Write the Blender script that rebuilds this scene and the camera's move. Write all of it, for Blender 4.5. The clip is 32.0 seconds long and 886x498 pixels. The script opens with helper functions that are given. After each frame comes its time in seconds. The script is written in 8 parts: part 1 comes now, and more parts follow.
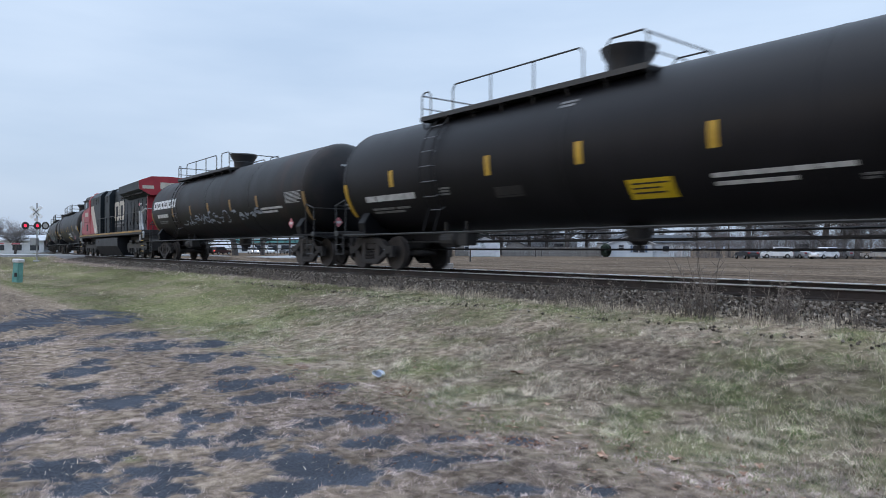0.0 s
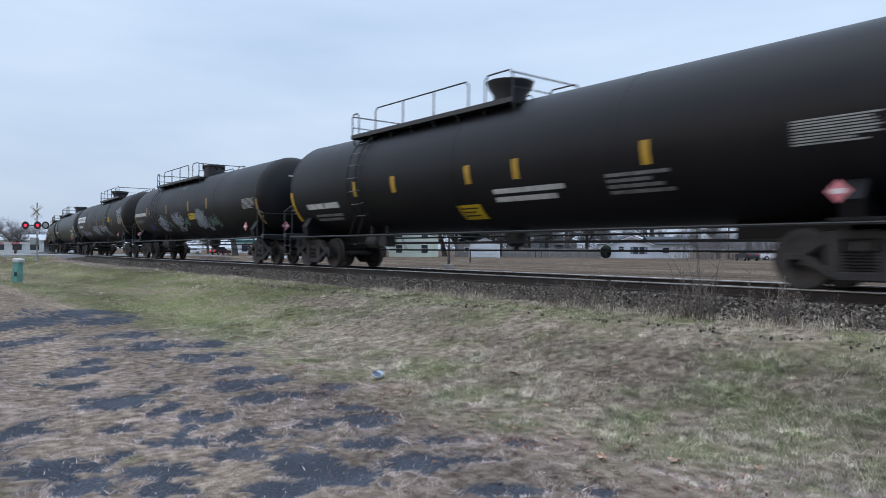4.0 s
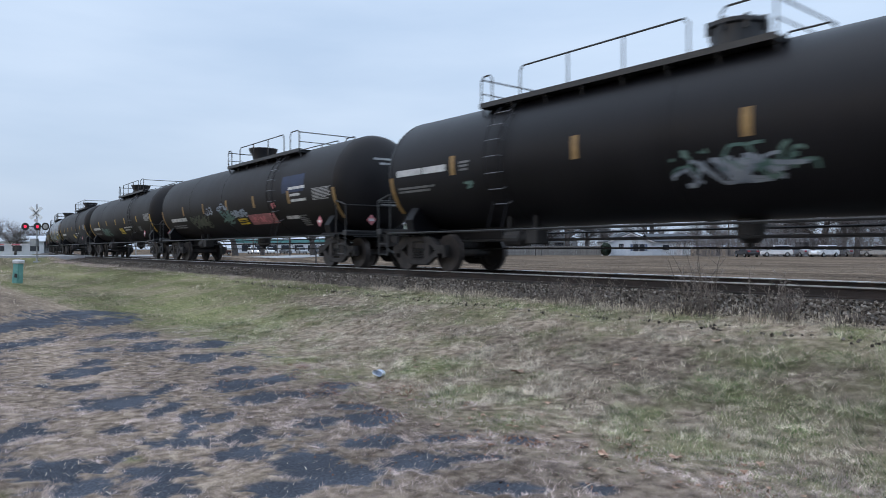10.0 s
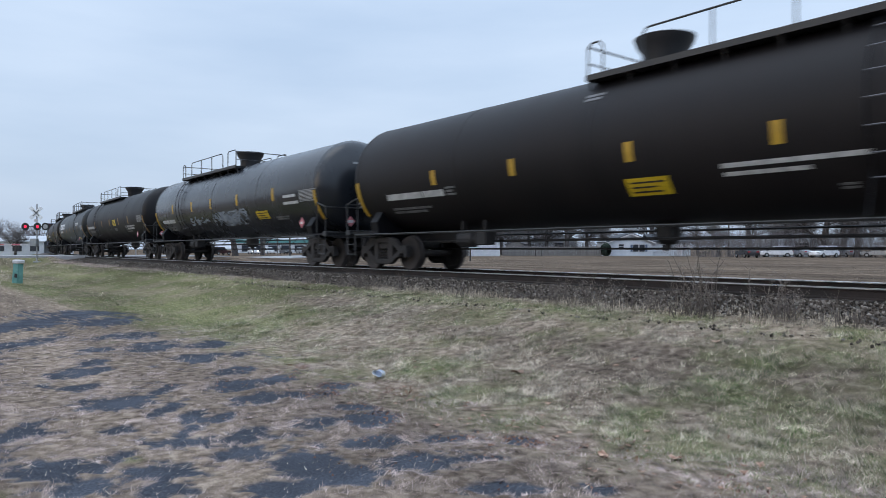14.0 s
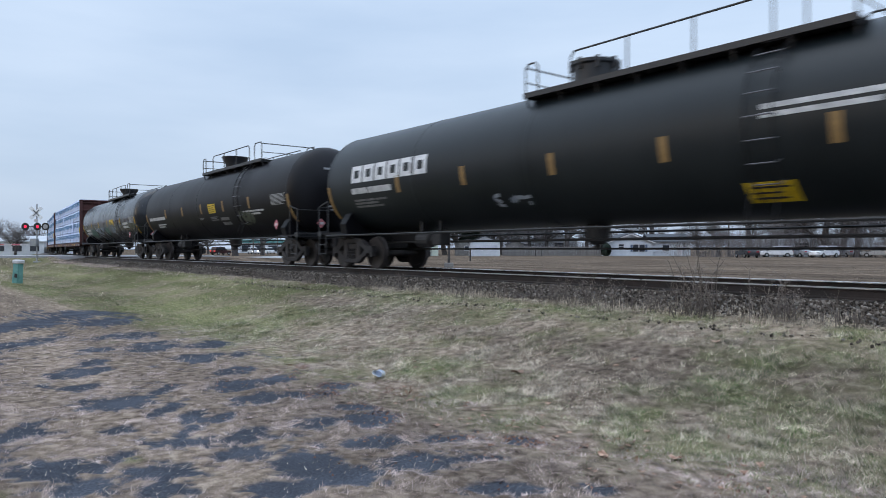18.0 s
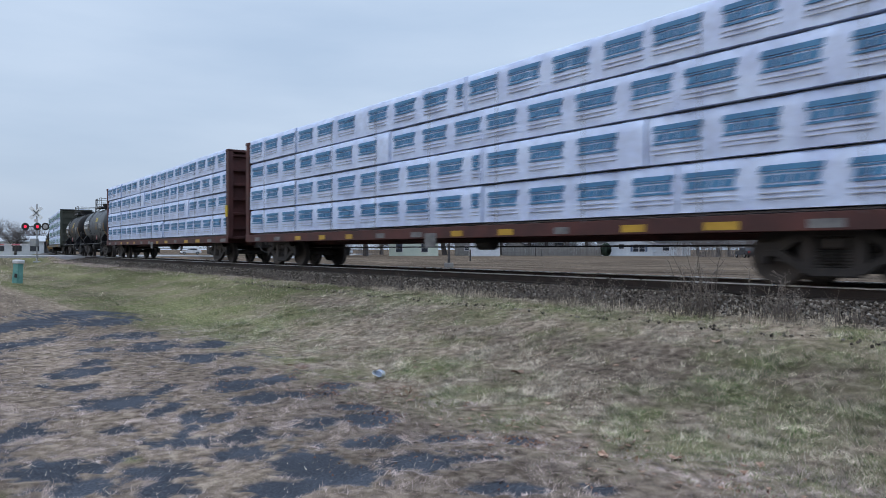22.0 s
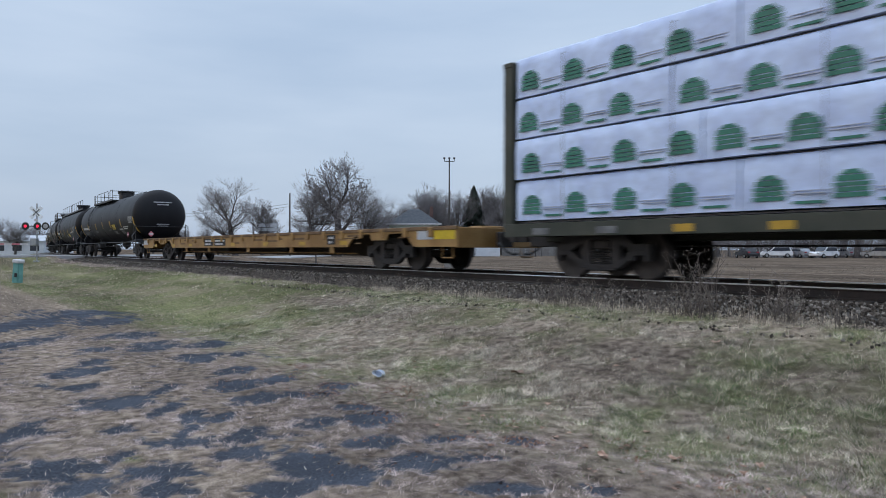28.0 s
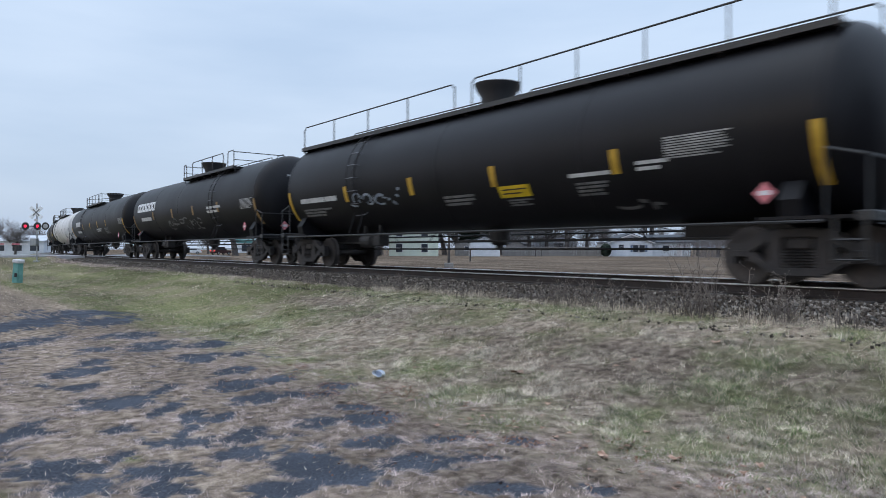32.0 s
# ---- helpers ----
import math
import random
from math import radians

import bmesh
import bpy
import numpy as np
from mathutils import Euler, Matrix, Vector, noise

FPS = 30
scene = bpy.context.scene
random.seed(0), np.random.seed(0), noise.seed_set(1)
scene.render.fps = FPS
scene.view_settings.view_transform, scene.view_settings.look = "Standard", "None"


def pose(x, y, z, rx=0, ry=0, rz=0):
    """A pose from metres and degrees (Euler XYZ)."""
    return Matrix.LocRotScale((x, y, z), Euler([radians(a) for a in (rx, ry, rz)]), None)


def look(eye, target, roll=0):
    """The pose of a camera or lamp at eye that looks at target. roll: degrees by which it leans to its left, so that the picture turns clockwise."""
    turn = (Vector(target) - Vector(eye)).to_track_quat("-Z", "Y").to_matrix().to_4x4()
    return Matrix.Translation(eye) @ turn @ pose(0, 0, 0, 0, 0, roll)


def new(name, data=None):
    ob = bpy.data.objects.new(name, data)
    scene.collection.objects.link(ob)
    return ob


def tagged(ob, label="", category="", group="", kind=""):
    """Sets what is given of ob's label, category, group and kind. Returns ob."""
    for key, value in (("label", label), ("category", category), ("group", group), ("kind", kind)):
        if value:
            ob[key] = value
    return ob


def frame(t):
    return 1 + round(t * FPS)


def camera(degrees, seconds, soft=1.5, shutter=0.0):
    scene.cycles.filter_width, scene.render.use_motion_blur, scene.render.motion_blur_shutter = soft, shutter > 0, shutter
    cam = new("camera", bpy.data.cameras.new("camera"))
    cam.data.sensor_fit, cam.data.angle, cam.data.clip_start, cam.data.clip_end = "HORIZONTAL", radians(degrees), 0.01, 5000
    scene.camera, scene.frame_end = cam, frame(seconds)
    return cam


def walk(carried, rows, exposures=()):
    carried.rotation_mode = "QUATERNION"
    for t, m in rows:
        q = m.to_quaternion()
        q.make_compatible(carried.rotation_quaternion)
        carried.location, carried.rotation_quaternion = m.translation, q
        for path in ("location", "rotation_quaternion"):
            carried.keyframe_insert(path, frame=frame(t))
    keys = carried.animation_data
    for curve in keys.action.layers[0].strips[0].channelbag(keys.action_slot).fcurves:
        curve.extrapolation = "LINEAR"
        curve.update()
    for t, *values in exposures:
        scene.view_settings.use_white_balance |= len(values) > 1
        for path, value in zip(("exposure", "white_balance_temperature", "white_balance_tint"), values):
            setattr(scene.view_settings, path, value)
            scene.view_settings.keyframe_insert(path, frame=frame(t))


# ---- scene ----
# ---------- camera ----------
VIEW = radians(39.2)             # angle between the line of sight and the track
EYE = Vector((0.0, 0.0, 1.554))
cam = camera(65.39, 32.0, soft=0.6, shutter=0.3)


def view_row(t, left, mid):
    """The camera on its stand at t; left and mid: small sags of the view, in thousandths of a degree."""
    tilt = 0.0385 + mid / 1000
    ahead = Vector((-math.cos(VIEW), math.sin(VIEW), math.tan(radians(tilt))))
    return t, look(EYE, EYE + ahead * 10, (left - mid) / 1000)


walk(cam, [view_row(t, a, b) for t, a, b in (
    (0.0, 190, 25), (1.0, 225, 35), (2.0, 300, 55), (3.0, 410, 85), (3.5, 440, 95), (5.5, 360, 70), (6.0, 290, 50),
    (7.0, 150, 15), (8.0, 50, -20), (9.0, -20, -35), (11.0, -90, -20), (14.0, 0, 0), (25.0, 0, 0), (29.0, 100, 10),
    (32.0, 90, 10))], exposures=[(0.0, 0.0), (20.0, 0.0), (22.5, -0.17), (24.0, -0.15), (25.0, -0.05), (27.5, -0.15), (28.5, -0.27), (29.5, -0.27), (30.5, -0.1), (32.0, 0.0)])

# ---------- sky and light ----------
world = bpy.data.worlds.new("sky")
scene.world = world
world.use_nodes = True
wn, wl = world.node_tree.nodes, world.node_tree.links
wn.clear()
w_out = wn.new("ShaderNodeOutputWorld")
w_bg = wn.new("ShaderNodeBackground")
w_sky = wn.new("ShaderNodeTexSky")
w_sky.sky_type, w_sky.sun_disc = "NISHITA", False
w_sky.sun_elevation, w_sky.sun_rotation = radians(14), radians(200)
w_sky.dust_density = 3.0
w_co = wn.new("ShaderNodeTexCoord")
w_map = wn.new("ShaderNodeMapping")
w_map.inputs["Scale"].default_value = (1.0, 1.0, 5.0)
w_noise = wn.new("ShaderNodeTexNoise")
w_noise.inputs["Scale"].default_value, w_noise.inputs["Detail"].default_value = 1.6, 6.0
w_noise.inputs["Roughness"].default_value = 0.5
w_ramp = wn.new("ShaderNodeValToRGB")      # cloud deck, thin and thick places
w_ramp.color_ramp.elements[0].position, w_ramp.color_ramp.elements[1].position = 0.32, 0.72
w_ramp.color_ramp.elements[0].color = (0.495, 0.63, 0.835, 1)
w_ramp.color_ramp.elements[1].color = (0.675, 0.80, 0.985, 1)
w_sep = wn.new("ShaderNodeSeparateXYZ")
w_elev = wn.new("ShaderNodeValToRGB")      # brighter overhead than at the horizon
w_elev.color_ramp.elements[0].position, w_elev.color_ramp.elements[1].position = 0.0, 0.75
w_elev.color_ramp.elements[0].color = (0.86, 0.86, 0.87, 1)
w_elev.color_ramp.elements[1].color = (2.0, 2.0, 2.0, 1)
w_high = w_elev.color_ramp.elements.new(0.36)
w_high.color = (1.03, 1.03, 1.03, 1)
w_mul = wn.new("ShaderNodeMixRGB")
w_mul.blend_type, w_mul.inputs[0].default_value = "MULTIPLY", 1.0
w_add = wn.new("ShaderNodeMixRGB")
w_add.blend_type, w_add.inputs[0].default_value = "MIX", 0.03
wl.new(w_co.outputs["Generated"], w_map.inputs["Vector"])
wl.new(w_map.outputs["Vector"], w_noise.inputs["Vector"])
wl.new(w_noise.outputs["Fac"], w_ramp.inputs["Fac"])
wl.new(w_co.outputs["Generated"], w_sep.inputs["Vector"])
wl.new(w_sep.outputs["Z"], w_elev.inputs["Fac"])
wl.new(w_ramp.outputs["Color"], w_mul.inputs[1])
wl.new(w_elev.outputs["Color"], w_mul.inputs[2])
wl.new(w_mul.outputs["Color"], w_add.inputs[1])
wl.new(w_sky.outputs["Color"], w_add.inputs[2])
wl.new(w_add.outputs["Color"], w_bg.inputs["Color"])
w_bg.inputs["Strength"].default_value = 1.0
wl.new(w_bg.outputs["Background"], w_out.inputs["Surface"])
sun_data = bpy.data.lights.new("sun", "SUN")
sun_data.energy, sun_data.angle, sun_data.color = 0.5, radians(40), (1.0, 0.98, 0.96)
sun = new("sun", sun_data)
sun.matrix_basis = look((0, 0, 60), (8, 16, 0))

# ---------- materials ----------
MATS = {}


def mat(name, c1, c2=None, scale=3.0, rough=0.6, metal=0.0, bump=0.15, fine=40.0, rand=0.0, low=0.35, high=0.65, emit=None, streak=None, spec=0.5):
    """A worn surface: two colours blended by large stains, fine grain in colour, gloss and relief."""
    if name in MATS:
        return MATS[name]
    m = bpy.data.materials.new(name)
    m.use_nodes = True
    n, l = m.node_tree.nodes, m.node_tree.links
    b = n["Principled BSDF"]
    b.inputs["Roughness"].default_value, b.inputs["Metallic"].default_value = rough, metal
    b.inputs["Specular IOR Level"].default_value = spec
    co = n.new("ShaderNodeTexCoord")
    vec = co.outputs["Object"]
    if streak:
        mp = n.new("ShaderNodeMapping")
        mp.inputs["Scale"].default_value = streak
        l.new(vec, mp.inputs["Vector"])
        vec = mp.outputs["Vector"]
    big = n.new("ShaderNodeTexNoise")
    big.inputs["Scale"].default_value, big.inputs["Detail"].default_value = scale, 6
    l.new(vec, big.inputs["Vector"])
    ramp = n.new("ShaderNodeValToRGB")
    ramp.color_ramp.elements[0].position, ramp.color_ramp.elements[1].position = low, high
    ramp.color_ramp.elements[0].color = (*c1, 1)
    ramp.color_ramp.elements[1].color = (*(c2 or tuple(min(1, v * 1.3) for v in c1)), 1)
    l.new(big.outputs["Fac"], ramp.inputs["Fac"])
    grain = n.new("ShaderNodeTexNoise")
    grain.inputs["Scale"].default_value, grain.inputs["Detail"].default_value = fine, 4
    l.new(co.outputs["Object"], grain.inputs["Vector"])
    gr = n.new("ShaderNodeMapRange")
    gr.inputs["To Min"].default_value, gr.inputs["To Max"].default_value = 0.72, 1.28
    l.new(grain.outputs["Fac"], gr.inputs["Value"])
    mul = n.new("ShaderNodeMixRGB")
    mul.blend_type, mul.inputs[0].default_value = "MULTIPLY", 1.0
    l.new(ramp.outputs["Color"], mul.inputs[1])
    l.new(gr.outputs["Result"], mul.inputs[2])
    col = mul.outputs["Color"]
    if rand:
        info = n.new("ShaderNodeObjectInfo")
        rr = n.new("ShaderNodeMapRange")
        rr.inputs["To Min"].default_value, rr.inputs["To Max"].default_value = 1 - rand, 1 + rand
        l.new(info.outputs["Random"], rr.inputs["Value"])
        m2 = n.new("ShaderNodeMixRGB")
        m2.blend_type, m2.inputs[0].default_value = "MULTIPLY", 1.0
        l.new(col, m2.inputs[1])
        l.new(rr.outputs["Result"], m2.inputs[2])
        col = m2.outputs["Color"]
    l.new(col, b.inputs["Base Color"])
    rg = n.new("ShaderNodeMapRange")
    rg.inputs["To Min"].default_value, rg.inputs["To Max"].default_value = max(0.02, rough - 0.12), min(1, rough + 0.12)
    l.new(big.outputs["Fac"], rg.inputs["Value"])
    l.new(rg.outputs["Result"], b.inputs["Roughness"])
    if bump:
        bp = n.new("ShaderNodeBump")
        bp.inputs["Strength"].default_value, bp.inputs["Distance"].default_value = bump, 0.02
        l.new(grain.outputs["Fac"], bp.inputs["Height"])
        l.new(bp.outputs["Normal"], b.inputs["Normal"])
    if emit:
        b.inputs["Emission Color"].default_value = (*emit[:3], 1)
        b.inputs["Emission Strength"].default_value = emit[3]
    MATS[name] = m
    return m


def island_mat(name, colours, rough=0.9, spec=0.2, clump=()):
    """Colour picked piece by piece, for blades, stones and leaves joined in one mesh."""
    m = bpy.data.materials.new(name)
    m.use_nodes = True
    n, l = m.node_tree.nodes, m.node_tree.links
    b = n["Principled BSDF"]
    b.inputs["Roughness"].default_value = rough
    b.inputs["Specular IOR Level"].default_value = spec
    geo = n.new("ShaderNodeNewGeometry")
    ramp = n.new("ShaderNodeValToRGB")
    el = ramp.color_ramp.elements
    while len(el) < len(colours):
        el.new(0.5)
    for i, c in enumerate(colours):
        el[i].position, el[i].color = i / (len(colours) - 1), (*c, 1)
    l.new(geo.outputs["Random Per Island"], ramp.inputs["Fac"])
    col = ramp.outputs["Color"]
    for scale, lo, hi in clump:      # tufts of older, darker and of fresher, paler growth
        tex, rng_map, mul = n.new("ShaderNodeTexNoise"), n.new("ShaderNodeMapRange"), n.new("ShaderNodeMixRGB")
        tex.inputs["Scale"].default_value, tex.inputs["Detail"].default_value = scale, 3
        l.new(geo.outputs["Position"], tex.inputs["Vector"])
        rng_map.inputs["From Min"].default_value, rng_map.inputs["From Max"].default_value = 0.33, 0.67
        rng_map.inputs["To Min"].default_value, rng_map.inputs["To Max"].default_value = lo, hi
        l.new(tex.outputs["Fac"], rng_map.inputs["Value"])
        mul.blend_type, mul.inputs[0].default_value = "MULTIPLY", 1.0
        l.new(col, mul.inputs[1])
        l.new(rng_map.outputs["Result"], mul.inputs[2])
        col = mul.outputs["Color"]
    l.new(col, b.inputs["Base Color"])
    MATS[name] = m
    return m


M_BLACK = mat("tank_black", (0.0062, 0.006, 0.0078), (0.0115, 0.011, 0.0135), 0.7, 0.48, spec=0.2, bump=0.05, streak=(1.0, 1.0, 0.35))
M_BROWN = mat("tank_brown", (0.0082, 0.0074, 0.0088), (0.015, 0.0125, 0.0132), 0.7, 0.55, spec=0.22, bump=0.08, streak=(1.0, 1.0, 0.35))
M_RUSTY = mat("tank_rusty", (0.0075, 0.0075, 0.009), (0.036, 0.022, 0.020), 0.9, 0.52, spec=0.26, bump=0.1, low=0.5, high=0.72, streak=(1.3, 0.5, 0.5))
M_GREY = mat("tank_grey", (0.024, 0.031, 0.041), (0.042, 0.052, 0.064), 0.7, 0.42, spec=0.35, bump=0.05, streak=(1.0, 1.0, 0.35))
M_GREEN = mat("tank_green", (0.008, 0.0115, 0.014), (0.015, 0.0195, 0.0225), 0.7, 0.44, spec=0.3, bump=0.05, streak=(1.0, 1.0, 0.35))
M_SHINY = mat("tank_gloss", (0.010, 0.012, 0.016), (0.02, 0.022, 0.028), 0.8, 0.26, spec=0.5, bump=0.03, streak=(1.0, 1.0, 0.35))
M_WHITE = mat("tank_white", (0.42, 0.41, 0.40), (0.62, 0.61, 0.60), 0.9, 0.5, bump=0.05, streak=(1.0, 1.0, 0.3))
M_UNDER = mat("underframe", (0.017, 0.016, 0.0175), (0.034, 0.030, 0.029), 1.5, 0.7, bump=0.25)
M_TRUCK = mat("truck_steel", (0.019, 0.017, 0.0175), (0.046, 0.038, 0.036), 2.5, 0.75, bump=0.3)
M_WHEEL = mat("wheel_steel", (0.028, 0.025, 0.025), (0.06, 0.049, 0.045), 3, 0.6, 0.3, bump=0.2)
M_RAILING = mat("railing_black", (0.018, 0.018, 0.02), None, 3, 0.5, bump=0.05)
M_STRIPE = mat("stripe_yellow", (0.38, 0.22, 0.02), (0.5, 0.30, 0.03), 4, 0.5, bump=0.05)
M_STRIPE_OLD = mat("stripe_faded", (0.20, 0.12, 0.045), (0.28, 0.17, 0.06), 4, 0.6, bump=0.05)
M_LABEL = mat("label_yellow", (0.55, 0.38, 0.01), (0.65, 0.46, 0.02), 4, 0.5, bump=0.02)
M_MARK = mat("marking_white", (0.38, 0.38, 0.39), (0.58, 0.58, 0.58), 6, 0.6, bump=0.02)
M_OWNER = mat("owner_white", (0.55, 0.55, 0.57), (0.72, 0.72, 0.73), 6, 0.5, bump=0.02)
M_FLATS = mat("flatcar_center_sill", (0.055, 0.038, 0.028), (0.10, 0.07, 0.05), 1.5, 0.8, bump=0.2)
M_MARK_DIM = mat("marking_grey", (0.10, 0.10, 0.105), (0.19, 0.19, 0.195), 6, 0.6, bump=0.02)
M_STENCIL = mat("stencil_white", (0.20, 0.20, 0.205), (0.36, 0.36, 0.365), 5, 0.6, bump=0.02)
M_SPRAY = mat("spray_pale", (0.16, 0.19, 0.24), (0.32, 0.36, 0.42), 3, 0.7, bump=0.02)
M_SPRAY_TEAL = mat("spray_teal", (0.06, 0.125, 0.115), (0.14, 0.22, 0.195), 3, 0.7, bump=0.02)
M_SPRAY_OLIVE = mat("spray_olive", (0.06, 0.07, 0.05), (0.12, 0.13, 0.10), 3, 0.7, bump=0.02)
M_SPRAY_BLUE = mat("spray_blue", (0.012, 0.022, 0.055), (0.025, 0.038, 0.085), 3, 0.7, bump=0.02)
M_SPRAY_VIOLET = mat("spray_violet", (0.05, 0.04, 0.16), (0.09, 0.08, 0.25), 3, 0.7, bump=0.02)
M_SPRAY_PINK = mat("spray_pink", (0.26, 0.09, 0.10), (0.36, 0.15, 0.15), 3, 0.7, bump=0.02)
M_PLACARD = mat("placard_white", (0.52, 0.50, 0.51), None, 4, 0.5, bump=0.02)
M_PLACARD_R = mat("placard_red", (0.50, 0.12, 0.15), (0.58, 0.2, 0.22), 4, 0.5, bump=0.02)
M_LRED = mat("loco_red", (0.27, 0.012, 0.024), (0.36, 0.03, 0.042), 1.2, 0.45, bump=0.05)
M_LDARK = mat("loco_dark", (0.0085, 0.0125, 0.0165), (0.015, 0.0205, 0.026), 1.0, 0.5, spec=0.22, bump=0.05)
M_LGREY = mat("loco_tank_grey", (0.009, 0.010, 0.013), (0.018, 0.019, 0.023), 1.0, 0.5, spec=0.3, bump=0.08)
M_LCREAM = mat("loco_cream", (0.40, 0.36, 0.30), (0.52, 0.47, 0.40), 2.0, 0.5, bump=0.05)
M_LGOLD = mat("loco_gold", (0.20, 0.105, 0.02), (0.44, 0.25, 0.035), 0.8, 0.5, bump=0.03)
M_ROXIDE = mat("red_oxide", (0.045, 0.013, 0.013), (0.09, 0.027, 0.024), 1.5, 0.7, bump=0.2)
M_OLIVE = mat("bulkhead_green", (0.03, 0.035, 0.025), (0.06, 0.06, 0.045), 1.5, 0.7, bump=0.2)
M_WRAP = mat("lumber_wrap", (0.46, 0.54, 0.76), (0.58, 0.675, 0.885), 1.6, 0.45, bump=0.6, fine=7)
M_WRAPB = mat("wrap_print_teal", (0.035, 0.15, 0.31), (0.055, 0.21, 0.40), 3, 0.5, bump=0.05)
M_WRAPLINE = mat("wrap_print_grey", (0.36, 0.40, 0.50), (0.46, 0.49, 0.57), 3, 0.5, bump=0.05)
M_WRAPG = mat("wrap_print_green", (0.014, 0.12, 0.085), (0.03, 0.18, 0.125), 3, 0.5, bump=0.05)
M_STRAP_LIT_RUNG = mat("load_strap", (0.10, 0.10, 0.115), None, 5, 0.6, bump=0.05)
M_FLATY = mat("flatcar_yellow", (0.24, 0.125, 0.036), (0.37, 0.215, 0.075), 1.6, 0.65, bump=0.12)
M_FLATW = mat("flatcar_patch", (0.42, 0.44, 0.48), (0.55, 0.56, 0.58), 3, 0.6, bump=0.05)
M_DECKW = mat("deck_wood", (0.11, 0.062, 0.03), (0.19, 0.115, 0.06), 3, 0.85, bump=0.3)
M_RAILTOP = mat("rail_head", (0.62, 0.62, 0.64), None, 4, 0.3, 0.9, bump=0.03)
M_RAIL = mat("rail_rust", (0.02, 0.014, 0.012), (0.04, 0.027, 0.022), 3, 0.8, bump=0.2)
M_TIE = mat("tie_wood", (0.022, 0.018, 0.016), (0.045, 0.037, 0.033), 4, 0.9, bump=0.4, rand=0.3)
M_ROAD = mat("road_grey", (0.27, 0.27, 0.28), (0.36, 0.355, 0.355), 0.6, 0.9, bump=0.3)
M_SIDING = mat("siding_white", (0.52, 0.55, 0.60), (0.62, 0.64, 0.68), 0.7, 0.6, bump=0.05)
M_SIDINGG = mat("siding_cream", (0.50, 0.56, 0.48), (0.60, 0.64, 0.55), 0.7, 0.6, bump=0.05)
M_ROOF = mat("roof_shingle", (0.05, 0.058, 0.07), (0.085, 0.09, 0.10), 2.0, 0.9, bump=0.4)
M_PANE = mat("window_glass", (0.03, 0.035, 0.045), None, 2, 0.08, bump=0)
M_FENCE = mat("fence_wood", (0.16, 0.15, 0.145), (0.24, 0.225, 0.21), 2.5, 0.85, bump=0.25, rand=0.15)
M_BARK = mat("bark", (0.055, 0.048, 0.048), (0.10, 0.088, 0.085), 3, 0.9, bump=0.4)
M_TWIG = mat("twig", (0.125, 0.112, 0.112), (0.19, 0.17, 0.168), 2, 0.9, bump=0.1)
M_POLE = mat("pole_wood", (0.05, 0.045, 0.045), (0.09, 0.08, 0.075), 3, 0.85, bump=0.3)
M_GALV = mat("galvanised", (0.32, 0.33, 0.34), (0.42, 0.43, 0.44), 3, 0.5, 0.6, bump=0.08)
M_SIGNW = mat("sign_white", (0.78, 0.79, 0.80), (0.84, 0.85, 0.86), 4, 0.5, bump=0.02)
M_SIGBLK = mat("signal_black", (0.012, 0.012, 0.013), None, 4, 0.6, bump=0.05)
M_SIGRED = mat("signal_red_lit", (0.5, 0.01, 0.02), None, 4, 0.3, bump=0, emit=(1.0, 0.02, 0.08, 1.25))
M_TEALBOX = mat("pedestal_teal", (0.10, 0.27, 0.25), (0.17, 0.36, 0.33), 5, 0.6, bump=0.08)
M_TRUCKL = mat("loco_truck_grey", (0.022, 0.022, 0.023), (0.05, 0.047, 0.046), 2.0, 0.7, bump=0.25)
M_UNSEEN_WALL = mat("brick_wall", (0.045, 0.044, 0.046), (0.075, 0.072, 0.074), 1.5, 0.9, bump=0.3)
M_CONIFER = island_mat("needles", [(0.016, 0.026, 0.02), (0.04, 0.055, 0.042), (0.026, 0.037, 0.029)])
M_STONE = island_mat("ballast_stone", [(0.024, 0.0185, 0.015), (0.07, 0.055, 0.044), (0.145, 0.119, 0.098), (0.042, 0.033, 0.027), (0.36, 0.32, 0.28), (0.08, 0.063, 0.051), (0.027, 0.0215, 0.0175), (0.11, 0.089, 0.073)])

# ---------- mesh helpers ----------


def part(name, data, material, parent, label="", m=None):
    """Links a bmesh, or a mesh made before, as one object under a thing or a part."""
    if isinstance(data, bmesh.types.BMesh):
        data = finish(data, name, material)
    ob = new(name, data)
    ob.parent = parent
    if m is not None:
        ob.matrix_basis = m
    if label:
        ob["label"] = label
    return ob


def finish(bm, name, material):
    me = bpy.data.meshes.new(name)
    bm.normal_update()
    bm.to_mesh(me)
    bm.free()
    me.materials.append(material)
    return me


def round_shade(me, limit=40):
    """Smooth shading with sharp edges where faces meet at more than the limit."""
    me.polygons.foreach_set("use_smooth", [True] * len(me.polygons))
    me.set_sharp_from_angle(angle=radians(limit))
    return me


def thing(name, m, label, category, group="", kind=""):
    ob = new(name)
    ob.empty_display_size = 0.3
    ob.matrix_basis = m
    return tagged(ob, label, category, group, kind)


def box(bm, x0, x1, y0, y1, z0, z1, cut=0.0):
    """A box, its edges cut off by the given width."""
    vs = [bm.verts.new((x, y, z)) for x in (x0, x1) for y in (y0, y1) for z in (z0, z1)]
    f = [(0, 1, 3, 2), (4, 6, 7, 5), (0, 4, 5, 1), (2, 3, 7, 6), (0, 2, 6, 4), (1, 5, 7, 3)]
    fs = [bm.faces.new([vs[i] for i in q]) for q in f]
    if cut:
        es = list({e for fa in fs for e in fa.edges})
        bmesh.ops.bevel(bm, geom=es, offset=cut, segments=1, affect="EDGES")
    return bm


